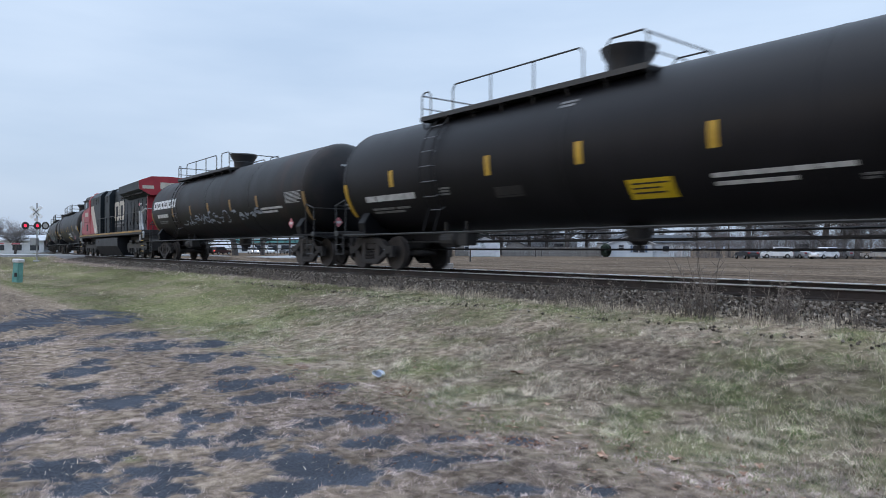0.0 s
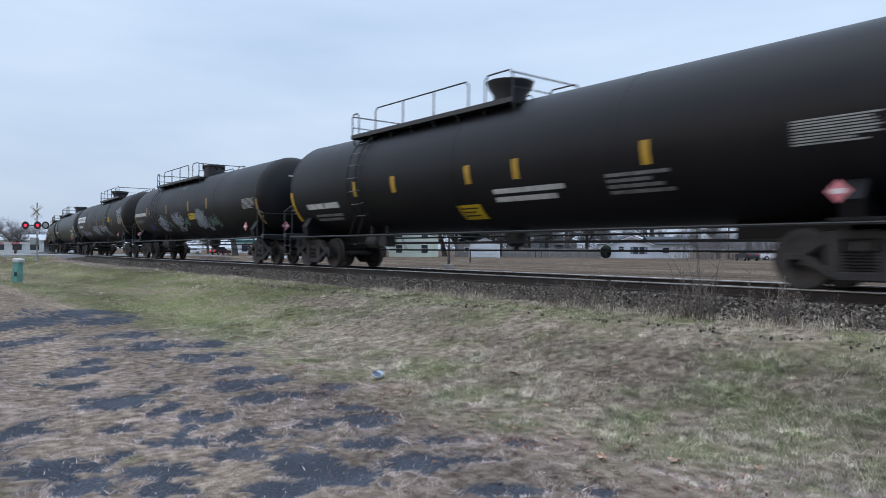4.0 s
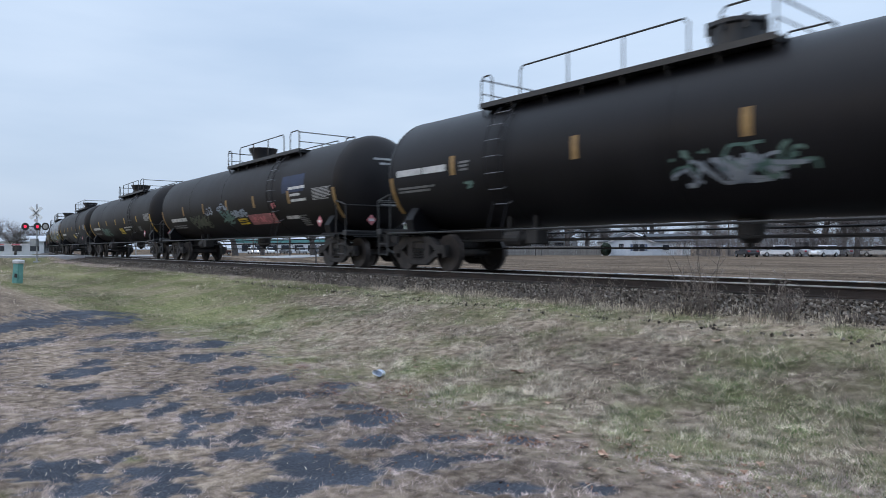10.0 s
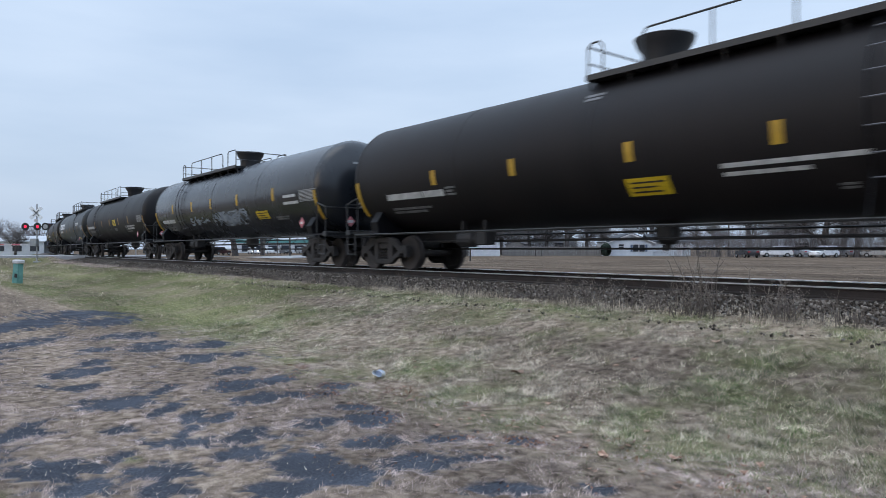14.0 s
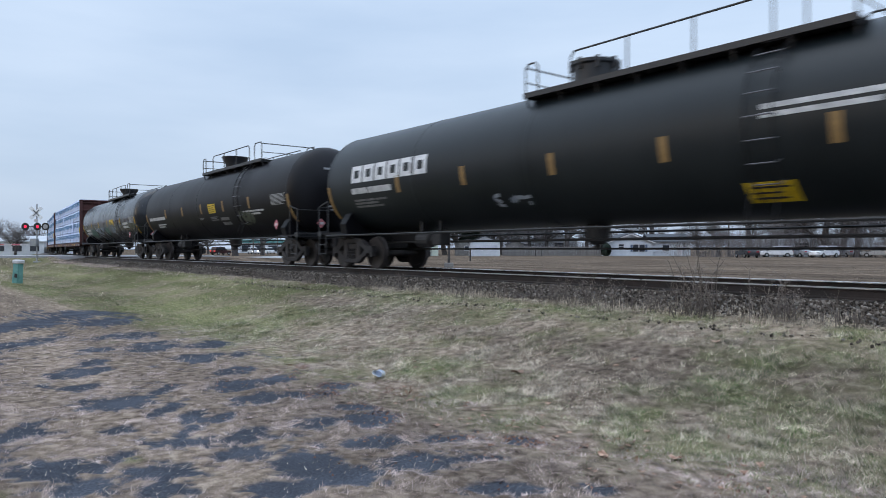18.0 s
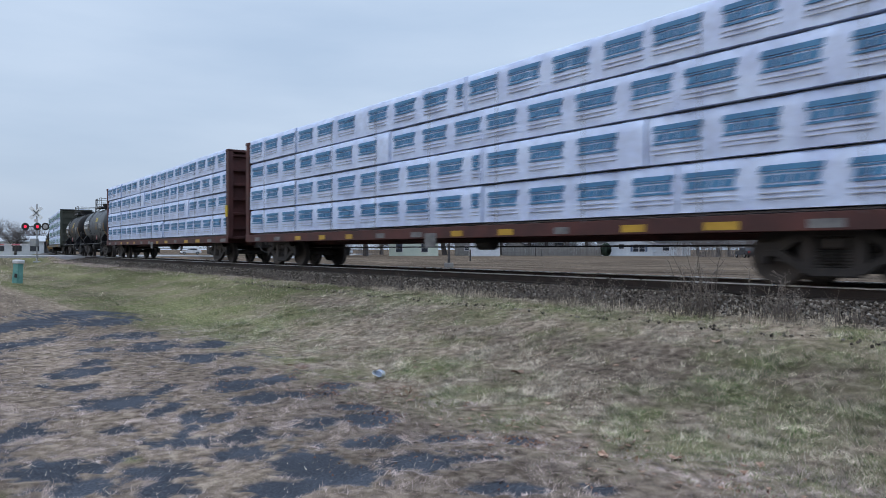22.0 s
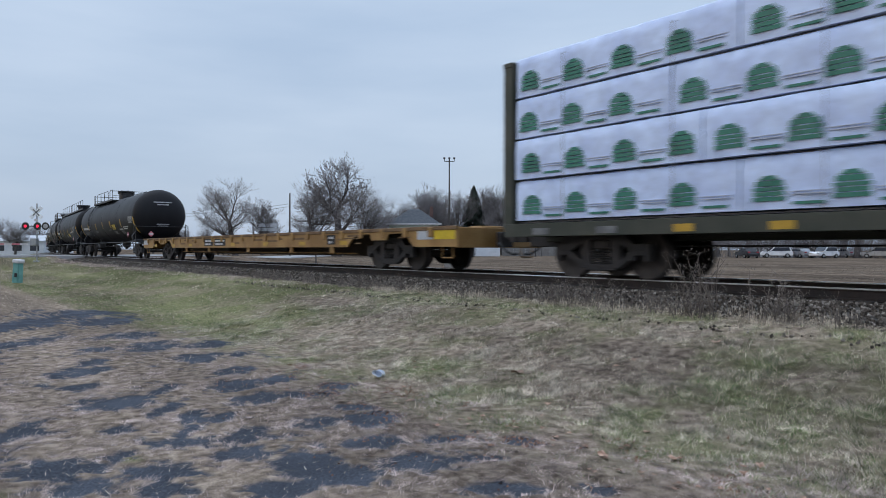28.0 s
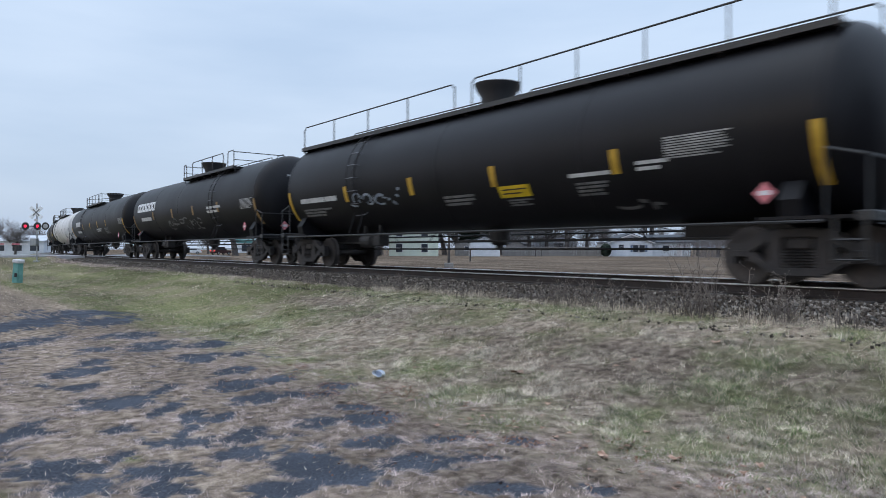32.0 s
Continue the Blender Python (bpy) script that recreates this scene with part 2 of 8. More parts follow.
def tube(bm, a, b, r, n=6, r2=None):
    a, b = Vector(a), Vector(b)
    d = (b - a)
    if d.length < 1e-6:
        return bm
    d.normalize()
    u = d.orthogonal().normalized()
    v = d.cross(u)
    r2 = r if r2 is None else r2
    ra, rb = [], []
    for i in range(n):
        w = 2 * math.pi * i / n
        o = u * math.cos(w) + v * math.sin(w)
        ra.append(bm.verts.new(a + o * r))
        rb.append(bm.verts.new(b + o * r2))
    for i in range(n):
        bm.faces.new((ra[i], ra[(i + 1) % n], rb[(i + 1) % n], rb[i]))
    bm.faces.new(ra[::-1])
    bm.faces.new(rb)
    return bm


def pipe(bm, pts, r, n=6):
    for a, b in zip(pts, pts[1:]):
        tube(bm, a, b, r, n)
    return bm


def prism(bm, poly, y0, y1, axes="xz"):
    """A polygon, given in two axes, drawn out along the third."""
    def at(p, w):
        if axes == "xz":
            return (p[0], w, p[1])
        if axes == "yz":
            return (w, p[0], p[1])
        return (p[0], p[1], w)
    a = [bm.verts.new(at(p, y0)) for p in poly]
    b = [bm.verts.new(at(p, y1)) for p in poly]
    n = len(poly)
    for i in range(n):
        bm.faces.new((a[i], b[i], b[(i + 1) % n], a[(i + 1) % n]))
    bm.faces.new(a)
    bm.faces.new(b[::-1])
    bmesh.ops.recalc_face_normals(bm, faces=bm.faces[:])
    return bm


def turned(bm, prof, n=40, axis="x", centre=(0, 0, 0)):
    """A profile of (place on the axis, radius) turned round the axis."""
    rings = []
    for a, r in prof:
        ring = []
        for i in range(n):
            w = 2 * math.pi * i / n
            c, s = r * math.cos(w), r * math.sin(w)
            p = (a, c, s) if axis == "x" else (c, a, s) if axis == "y" else (c, s, a)
            ring.append(bm.verts.new(Vector(p) + Vector(centre)))
        rings.append(ring)
    for ra, rb in zip(rings, rings[1:]):
        for i in range(n):
            bm.faces.new((ra[i], ra[(i + 1) % n], rb[(i + 1) % n], rb[i]))
    bm.faces.new(rings[0])
    bm.faces.new(rings[-1][::-1])
    bmesh.ops.recalc_face_normals(bm, faces=bm.faces[:])
    return bm


# ---------- the line of the track ----------
GAUGE_HALF = 0.75
TRACK_Y = 11.644
CURVE_START, CURVE_EASE, CURVE = 24.6, 80.08, 0.001688
CURVE_END = -110.0
RAIL_TOP = 1.0
SPEED = 14.726
path_s = np.arange(CURVE_START, -900.0, -0.5)
path_k = np.where(path_s > CURVE_END, CURVE * np.clip((CURVE_START - path_s) / CURVE_EASE, 0, 1), 0.0)
path_h = np.concatenate([[0], np.cumsum((path_k[1:] + path_k[:-1]) * 0.25)])
path_x = CURVE_START - np.concatenate([[0], np.cumsum((np.cos(path_h[1:]) + np.cos(path_h[:-1])) * 0.25)])
path_y = TRACK_Y + np.concatenate([[0], np.cumsum((np.sin(path_h[1:]) + np.sin(path_h[:-1])) * 0.25)])


def on_track(s):
    """Place and heading at s metres along the track; s grows the way the train goes."""
    if s >= CURVE_START:
        return s, TRACK_Y, 0.0
    return (float(np.interp(-s, -path_s, path_x)), float(np.interp(-s, -path_s, path_y)), -float(np.interp(-s, -path_s, path_h)))


def beside(s, off, z):
    """A point off metres to the camera's side of the track."""
    x, y, h = on_track(s)
    return Vector((x + off * math.sin(h), y - off * math.cos(h), z))


def track_pose(s, off=0.0, z=RAIL_TOP):
    x, y, h = on_track(s)
    p = beside(s, off, z)
    return pose(p.x, p.y, p.z, 0, 0, math.degrees(h))


def sweep(name, prof, s0, s1, step, material, closed=True):
    """A cross-section of (offset, height) drawn out along the track."""
    ss = np.arange(s0, s1 + step, step)
    rows = [[beside(s, o, z) for o, z in prof] for s in ss]
    n = len(prof)
    verts = [v for r in rows for v in r]
    faces = []
    for i in range(len(rows) - 1):
        for j in range(n if closed else n - 1):
            k = (j + 1) % n
            faces.append((i * n + j, i * n + k, (i + 1) * n + k, (i + 1) * n + j))
    if closed:
        faces.append(tuple(range(n))[::-1])
        faces.append(tuple((len(rows) - 1) * n + j for j in range(n)))
    me = bpy.data.meshes.new(name)
    me.from_pydata(verts, [], faces)
    me.materials.append(material)
    return new(name, me)


def side_of(x, y):
    """Signed distance from the track for arrays of points; positive on the camera's side."""
    x, y = np.asarray(x, float), np.asarray(y, float)
    out = np.where(x > CURVE_START, TRACK_Y - y, 0.0)
    px, py, ph = path_x[::8], path_y[::8], path_h[::8]
    flat_x, flat_y = x.ravel(), y.ravel()
    res = np.empty(flat_x.shape)
    for i in range(0, len(flat_x), 4000):
        dx = flat_x[i:i + 4000, None] - px[None, :]
        dy = flat_y[i:i + 4000, None] - py[None, :]
        j = np.argmin(dx * dx + dy * dy, axis=1)
        k = np.arange(len(j))
        res[i:i + 4000] = -(dx[k, j] * np.sin(ph[j]) + dy[k, j] * np.cos(ph[j]))
    return np.where(x > CURVE_START, out, res.reshape(x.shape))


def step01(v):
    v = np.clip(v, 0, 1)
    return v * v * (3 - 2 * v)

# ---------- rolling stock: shared meshes ----------
WHEEL_R = 0.457


def wheelset_mesh():
    bm = bmesh.new()
    prof = [(-0.95, 0.08), (-0.80, 0.085), (-0.80, 0.20), (-0.79, 0.34), (-0.80, 0.36), (-0.80, 0.452), (-0.70, 0.457), (-0.675, 0.485), (-0.66, 0.485),
            (-0.66, 0.37), (-0.70, 0.34), (-0.68, 0.2), (-0.64, 0.09)]
    full = prof + [(-a, r) for a, r in prof[::-1]]
    turned(bm, full, 28, "y")
    for sgn in (-1, 1):
        for i in range(3):
            w = 2 * math.pi * i / 3
            box(bm, 0.045 * math.cos(w) - 0.014, 0.045 * math.cos(w) + 0.014, sgn * 0.95 - 0.02, sgn * 0.95 + 0.02,
                0.045 * math.sin(w) - 0.014, 0.045 * math.sin(w) + 0.014)
    return round_shade(finish(bm, "wheelset", M_WHEEL), 35)


def side_frame_mesh():
    """Cast frame: two pedestal ends, arched top, a window with springs between two columns."""
    bm = bmesh.new()
    outer = [(-1.12, 0.62), (-1.05, 0.66), (-0.70, 0.66), (-0.52, 0.84), (-0.30, 0.90), (0.30, 0.90), (0.52, 0.84), (0.70, 0.66), (1.05, 0.66), (1.12, 0.62),
             (1.12, 0.38), (0.99, 0.34), (0.97, 0.50), (0.80, 0.50), (0.78, 0.34), (0.66, 0.40), (0.46, 0.19), (0.36, 0.15), (-0.36, 0.15), (-0.46, 0.19),
             (-0.66, 0.40), (-0.78, 0.34), (-0.80, 0.50), (-0.97, 0.50), (-0.99, 0.34), (-1.12, 0.38)]
    hole = [(-0.27, 0.30), (0.27, 0.30), (0.27, 0.72), (-0.27, 0.72)]
    for a, b, c, d in ((-0.46, -0.24, 0.15, 0.90), (0.24, 0.46, 0.15, 0.90)):
        box(bm, a, b, -0.07, 0.07, c + 0.04, d - 0.03, 0.02)
    box(bm, -0.3, 0.3, -0.075, 0.075, 0.74, 0.89, 0.02)
    box(bm, -0.36, 0.36, -0.075, 0.075, 0.15, 0.29, 0.02)
    for sg in (-1, 1):
        prism(bm, [(sg * 0.44, 0.86), (sg * 0.60, 0.80), (sg * 0.76, 0.66), (sg * 1.10, 0.66), (sg * 1.12, 0.52), (sg * 0.74, 0.52), (sg * 0.44, 0.70)], -0.075, 0.075)
        prism(bm, [(sg * 0.44, 0.20), (sg * 0.44, 0.34), (sg * 0.70, 0.53), (sg * 0.79, 0.53), (sg * 0.78, 0.36), (sg * 0.66, 0.36)], -0.065, 0.065)
        prism(bm, [(sg * 0.98, 0.53), (sg * 1.12, 0.53), (sg * 1.12, 0.36), (sg * 1.0, 0.33)], -0.07, 0.07)
        box(bm, sg * 0.89 - 0.11, sg * 0.89 + 0.11, -0.085, 0.085, 0.44, 0.56, 0.02)
    bmesh.ops.recalc_face_normals(bm, faces=bm.faces[:])
    return finish(bm, "side_frame", M_TRUCK)


def spring_mesh():
    """Three coil springs side by side in the frame's window, each a stack of turns."""
    bm = bmesh.new()
    for x in (-0.18, 0.0, 0.18):
        prof = []
        for k in range(6):
            z = 0.29 + k * 0.045
            prof += [(z, 0.055), (z + 0.012, 0.08), (z + 0.026, 0.08), (z + 0.036, 0.055)]
        turned(bm, prof, 8, "z", (x, 0, 0))
    return finish(bm, "spring_pack", M_TRUCK)


def bolster_mesh():
    bm = bmesh.new()
    box(bm, -0.2, 0.2, -1.05, 1.05, 0.56, 0.74, 0.03)
    turned(bm, [(0.74, 0.2), (0.80, 0.2), (0.80, 0.16)], 20, "z")
    for sg in (-1, 1):
        box(bm, sg * 0.46 - 0.05, sg * 0.46 + 0.05, -0.85, 0.85, 0.42, 0.52, 0.01)
        for y in (-0.72, 0.72):
            box(bm, sg * 0.43 - 0.06, sg * 0.43 + 0.06, y - 0.06, y + 0.06, 0.33, 0.60, 0.015)
    return finish(bm, "bolster", M_TRUCK)


def coupler_mesh():
    """Draft box, shank, knuckle head and the cut lever's end; points towards +x from 0."""
    bm = bmesh.new()
    box(bm, -1.25, -0.42, -0.20, 0.20, 0.62, 0.98, 0.02)
    box(bm, -0.45, -0.22, -0.07, 0.07, 0.78, 0.94, 0.02)
    prism(bm, [(-0.24, -0.12), (-0.05, -0.16), (0.02, -0.14), (0.0, -0.04), (-0.08, 0.0), (0.03, 0.06), (0.05, 0.14), (-0.06, 0.17), (-0.24, 0.12)], 0.73, 0.98, "xy")
    return finish(bm, "coupler", M_TRUCK)


def hose_mesh():
    bm = bmesh.new()
    pts = [(-0.45, -0.3, 0.72), (-0.3, -0.31, 0.66), (-0.18, -0.26, 0.52), (-0.05, -0.18, 0.44), (0.05, -0.1, 0.46)]
    pipe(bm, pts, 0.028, 6)
    return finish(bm, "air_hose", M_RAILING)


ME_WHEELSET, ME_FRAME, ME_SPRING, ME_BOLSTER, ME_COUPLER, ME_HOSE = wheelset_mesh(), side_frame_mesh(), spring_mesh(), bolster_mesh(), coupler_mesh(), hose_mesh()
SPINNING = []      # (wheelset, its car, its place on the truck)


def add_truck(car, x, axles=(-0.89, 0.89)):
    truck = part("truck", ME_BOLSTER, None, car, "dark cast-steel wheel truck", pose(x, 0, 0))
    for y in (-0.99, 0.99):
        part("side_frame", ME_FRAME, None, truck, "", pose(0, y, 0))
        part("spring_pack", ME_SPRING, None, truck, "", pose(0, y, 0))
    for a in axles:
        w = part("wheelset", ME_WHEELSET, None, truck, "", pose(a, 0, WHEEL_R))
        SPINNING.append((w, car, a))
    return truck


def add_ends(car, half):
    """Couplers and hoses at both ends."""
    for sg in (-1, 1):
        turn = 0 if sg > 0 else 180
        part("coupler", ME_COUPLER, None, car, "", pose(sg * half, 0, 0, 0, 0, turn))
        part("air_hose", ME_HOSE, None, car, "", pose(sg * half, 0, 0, 0, 0, turn))


# ---------- tank cars ----------
TANK_R, TANK_Z = 1.51, 2.54


class Round:
    """Lays thin painted pieces on the side of a tank of that radius and height."""

    def __init__(self, r, zc):
        self.r, self.zc = r, zc

    def at(self, x, z, lift=0.005):
        w = math.asin(max(-1, min(1, (z - self.zc) / self.r)))
        return Vector((x, -(self.r + lift) * math.cos(w), self.zc + (self.r + lift) * math.sin(w)))

    def patch(self, bm, x0, x1, z0, z1, lift=0.005, slant=0.0):
        n = max(1, int(abs(z1 - z0) / 0.12))
        rows = []
        for i in range(n + 1):
            z = z0 + (z1 - z0) * i / n
            d = slant * i / n
            rows.append((bm.verts.new(self.at(x0 + d, z, lift)), bm.verts.new(self.at(x1 + d, z, lift)),
                         bm.verts.new(self.at(x0 + d, z, -0.02)), bm.verts.new(self.at(x1 + d, z, -0.02))))
        for a, b in zip(rows, rows[1:]):
            bm.faces.new((a[0], a[1], b[1], b[0]))
            bm.faces.new((a[2], a[0], b[0], b[2]))
            bm.faces.new((a[1], a[3], b[3], b[1]))
        a, b = rows[0], rows[-1]
        bm.faces.new((a[2], a[3], a[1], a[0]))
        bm.faces.new((b[0], b[1], b[3], b[2]))
        return bm

    def stroke(self, bm, pts, w, lift=0.006):
        """A band of width w along points (x, z)."""
        last = None
        for i, (x, z) in enumerate(pts):
            a = pts[max(0, i - 1)]
            b = pts[min(len(pts) - 1, i + 1)]
            d = Vector((b[0] - a[0], b[1] - a[1]))
            if d.length < 1e-6:
                continue
            d.normalize()
            p, q = (x - d.y * w / 2, z + d.x * w / 2), (x + d.y * w / 2, z - d.x * w / 2)
            now = bm.verts.new(self.at(*p, lift)), bm.verts.new(self.at(*q, lift))
            if last:
                bm.faces.new((last[0], last[1], now[1], now[0]))
            last = now
        return bm


ON_TANK = Round(TANK_R, TANK_Z)


def bars(surface, x0, x1, z, high, words, rows=1, gap=1.7, seed=1, slant=0.0):
    """Lines of unreadable lettering as plain bars; words: bars in a line."""
    rng = random.Random(seed)
    bm = bmesh.new()
    for r in range(rows):
        zz = z - r * high * gap
        cuts = sorted(rng.uniform(0.15, 0.85) for _ in range(words - 1))
        ends = [0] + cuts + [1 if r == 0 else rng.uniform(0.7, 1)]
        for a, b in zip(ends, ends[1:]):
            if b - a > 0.06:
                surface.patch(bm, x0 + (x1 - x0) * a + 0.03, x0 + (x1 - x0) * b - 0.02, zz - high / 2, zz + high / 2)
    return bm


def scrawl(surface, x0, x1, z0, z1, seed, width=0.05, letters=5):
    """Spray-painted letters that spell nothing: a few crossing, wavering strokes for each."""
    rng = random.Random(seed)
    bm = bmesh.new()
    step = (x1 - x0) / letters
    lift = 0.004
    for i in range(letters):
        cx, cz = x0 + step * (i + 0.5), (z0 + z1) / 2
        for _ in range(rng.choice((3, 4, 5))):
            hx, hz = step * rng.uniform(0.2, 0.55), (z1 - z0) / 2 * rng.uniform(0.3, 1.0)
            ox, oz = cx + rng.uniform(-0.2, 0.2) * step, cz + rng.uniform(-0.3, 0.3) * (z1 - z0)
            a0, turn, squash = rng.uniform(0, 6.3), rng.uniform(-3.6, 3.6), rng.uniform(0.4, 1.0)
            pts = []
            for k in range(12):
                f = k / 11
                w = a0 + turn * f
                x, z = ox + hx * math.cos(w) + 0.25 * hx * f, oz + hz * squash * math.sin(w)
                pts.append((min(x1, max(x0, x)), min(z1, max(z0, z))))
            lift += 0.0003
            surface.stroke(bm, pts, width * rng.uniform(0.6, 1.5), lift)
    return bm


def blotch(surface, x0, x1, z0, z1, seed, count=26):
    """Sprayed cloud: many short overlapping strokes, denser in the middle."""
    rng = random.Random(seed)
    bm = bmesh.new()
    for i in range(count):
        cx, cz = rng.gauss((x0 + x1) / 2, (x1 - x0) / 5), rng.gauss((z0 + z1) / 2, (z1 - z0) / 5)
        a, ln = rng.uniform(-0.9, 0.9), rng.uniform(0.15, 0.4) * (x1 - x0)
        pts = []
        for k in range(7):
            f = k / 6 - 0.5
            pts.append((min(x1, max(x0, cx + math.cos(a) * ln * f)), min(z1, max(z0, cz + math.sin(a) * ln * f + 0.3 * f * f * (z1 - z0)))))
        surface.stroke(bm, pts, rng.uniform(0.03, 0.09), 0.004 + 0.0004 * i)
    return bm


def tank_mesh(half):
    r, zc = TANK_R, TANK_Z
    bm = bmesh.new()
    depth = r * 0.47
    prof = [(-half - depth * math.cos(w), max(0.004, r * math.sin(w))) for w in np.linspace(0.0, math.pi / 2, 11)]
    left = prof[:]
    rings = [-half + (2 * half) * i / 6 for i in range(1, 6)]
    prof = left + [(x, r) for x in rings] + [(-a, b) for a, b in left[::-1]]
    turned(bm, prof, 56, "x", (0, 0, zc))
    return round_shade(finish(bm, "tank", M_BLACK), 60)


def seam_mesh():
    """One weld band round the shell."""
    r, zc = TANK_R, TANK_Z
    bm = bmesh.new()
    turned(bm, [(-0.03, r - 0.01), (-0.02, r + 0.006), (0.02, r + 0.006), (0.03, r - 0.01)], 56, "x", (0, 0, zc))
    return round_shade(finish(bm, "weld_band", M_BLACK), 60)


def stringer_mesh(sg):
    """One side of the ladder bent round the shell up to the platform."""
    bm = bmesh.new()
    pts = []
    for i in range(14):
        w = radians(-35 + i * 8.2)
        pts.append((sg * 0.22, -(TANK_R + 0.13) * math.cos(w), TANK_Z + (TANK_R + 0.13) * math.sin(w)))
    pipe(bm, [(sg * 0.22, -TANK_R - 0.02, 1.0)] + pts, 0.014, 5)
    return finish(bm, "ladder", M_BLACK)


def rung_mesh(i):
    """One rung of that ladder, with its bracket to the shell."""
    bm = bmesh.new()
    w = radians(-38 + i * 13)
    y, z = -(TANK_R + 0.13) * math.cos(w), TANK_Z + (TANK_R + 0.13) * math.sin(w)
    tube(bm, (-0.22, y, z), (0.22, y, z), 0.013, 5)
    tube(bm, (0.22, y, z), (0.22, y * 0.93, TANK_Z + (z - TANK_Z) * 0.93), 0.012, 4)
    # paler than the stringers: the light on the rung tops is in the colour
    return finish(bm, "rung", M_STRAP_LIT_RUNG)


def manway_mesh(kind):
    bm = bmesh.new()
    top = TANK_Z + TANK_R
    if kind == "flared":
        turned(bm, [(top - 0.12, 0.40), (top + 0.26, 0.41), (top + 0.44, 0.53), (top + 0.58, 0.58), (top + 0.58, 0.5), (top + 0.5, 0.3), (top + 0.6, 0.12), (top + 0.6, 0.02)], 28, "z")
    else:
        turned(bm, [(top - 0.12, 0.44), (top + 0.42, 0.46), (top + 0.45, 0.52), (top + 0.52, 0.52), (top + 0.56, 0.3), (top + 0.56, 0.02)], 28, "z")
    return round_shade(finish(bm, "manway", M_RAILING), 35)


def lug_mesh(i):
    """One of the eight bolts round a drum-shaped manway's lid."""
    bm, top, w = bmesh.new(), TANK_Z + TANK_R, math.pi / 4 * i
    x, y = 0.5 * math.cos(w), 0.5 * math.sin(w)
    box(bm, x - 0.03, x + 0.03, y - 0.03, y + 0.03, top + 0.32, top + 0.56)
    return finish(bm, "lug", M_RAILING)


def platform_mesh(x0, x1, wide=1.10):
    """A walkway on each side of the manway, held over the shell's shoulder, with a toe board and struts."""
    bm = bmesh.new()
    top = TANK_Z + TANK_R
    for sg in (-1, 1):
        a, b = sorted((sg * wide, sg * (wide - 0.46)))
        box(bm, x0, x1, a, b, top - 0.19, top - 0.15)
        a, b = sorted((sg * wide, sg * (wide + 0.02)))
        box(bm, x0, x1, a, b, top - 0.22, top - 0.11)
        n = max(2, int((x1 - x0) / 0.9))
        for i in range(n + 1):
            x = x0 + 0.05 + (x1 - x0 - 0.1) * i / n
            foot = math.sqrt(TANK_R ** 2 - (wide - 0.1) ** 2)
            tube(bm, (x, sg * (wide - 0.03), top - 0.19), (x, sg * (wide - 0.1), TANK_Z + foot - 0.02), 0.022, 4)
            box(bm, x - 0.03, x + 0.03, min(sg * wide, sg * 0.3), max(sg * wide, sg * 0.3), top - 0.235, top - 0.19)
    for x in (x0 + 0.2, x1 - 0.2):
        box(bm, x - 0.2, x + 0.2, -wide, wide, top - 0.188, top - 0.152)
    return finish(bm, "platform", M_RAILING)


def railing_meshes(x0, main0, main1, last0, x1, wide=1.08, rise=0.50):
    """Safety railing on both sides: a short hoop at the end, a long run, the gate's gap, a hoop by the manway, a bar across each end. One mesh a run."""
    low, hi = TANK_Z + TANK_R - 0.16, TANK_Z + TANK_R + rise
    r, out = 0.019, []
    for y in (-wide, wide):
        for a, b in ((x0, x0 + 0.36), (main0, main1), (last0, x1)):
            if b - a < 0.2:
                continue
            bm = bmesh.new()
            n = max(1, int(round((b - a) / 1.3)))
            for i in range(n + 1):
                x = a + (b - a) * i / n
                tube(bm, (x, y, low), (x, y, hi - (0.09 if i in (0, n) else 0)), r, 5)
            pipe(bm, [(a, y, hi - 0.1), (a + 0.09, y, hi), (b - 0.09, y, hi), (b, y, hi - 0.1)], r, 6)
            out.append(finish(bm, "railing", M_RAILING))
    for x in (x0, x1):
        bm = bmesh.new()
        tube(bm, (x, -wide, hi - 0.06), (x, wide, hi - 0.06), r, 6)
        tube(bm, (x, -wide, hi - 0.38), (x, wide, hi - 0.38), r * 0.8, 6)
        out.append(finish(bm, "end_bar", M_RAILING))
    return out


def long_rail_meshes(x0, x1):
    """A single high rail on posts along the whole top on each side, open beside the manway."""
    low, hi = TANK_Z + TANK_R - 0.16, TANK_Z + TANK_R + 0.55
    out = []
    for y in (-0.95, 0.95):
        for a, b, n in ((x0, -0.4, 4), (0.25, x1, 5)):
            bm = bmesh.new()
            for i in range(n + 1):
                x = a + (b - a) * i / n
                tube(bm, (x, y, low - 0.05), (x, y, hi - (0.07 if i in (0, n) else 0)), 0.019, 5)
            pipe(bm, [(a, y, hi - 0.1), (a + 0.12, y, hi), (b - 0.12, y, hi), (b, y, hi - 0.1)], 0.019, 6)
            out.append(finish(bm, "railing", M_RAILING))
    return out


def sill_mesh(half, truck):
    """Stub sill, bolster saddle and draft pan under the +x end of a tank."""
    bm = bmesh.new()
    box(bm, half - 2.9, half + 0.72, -0.24, 0.24, 0.78, 1.14, 0.015)
    prism(bm, [(-1.30, 1.02), (-1.36, 1.30), (-1.12, 1.66), (-0.9, 1.36), (-0.4, 1.05), (0.4, 1.05), (0.9, 1.36), (1.12, 1.66), (1.36, 1.30), (1.30, 1.02), (0.5, 0.82), (-0.5, 0.82)],
          truck - 0.16, truck + 0.16, "yz")
    box(bm, half - 0.9, half + 0.72, -1.40, 1.40, 1.00, 1.05)
    return finish(bm, "stub_sill", M_BLACK)


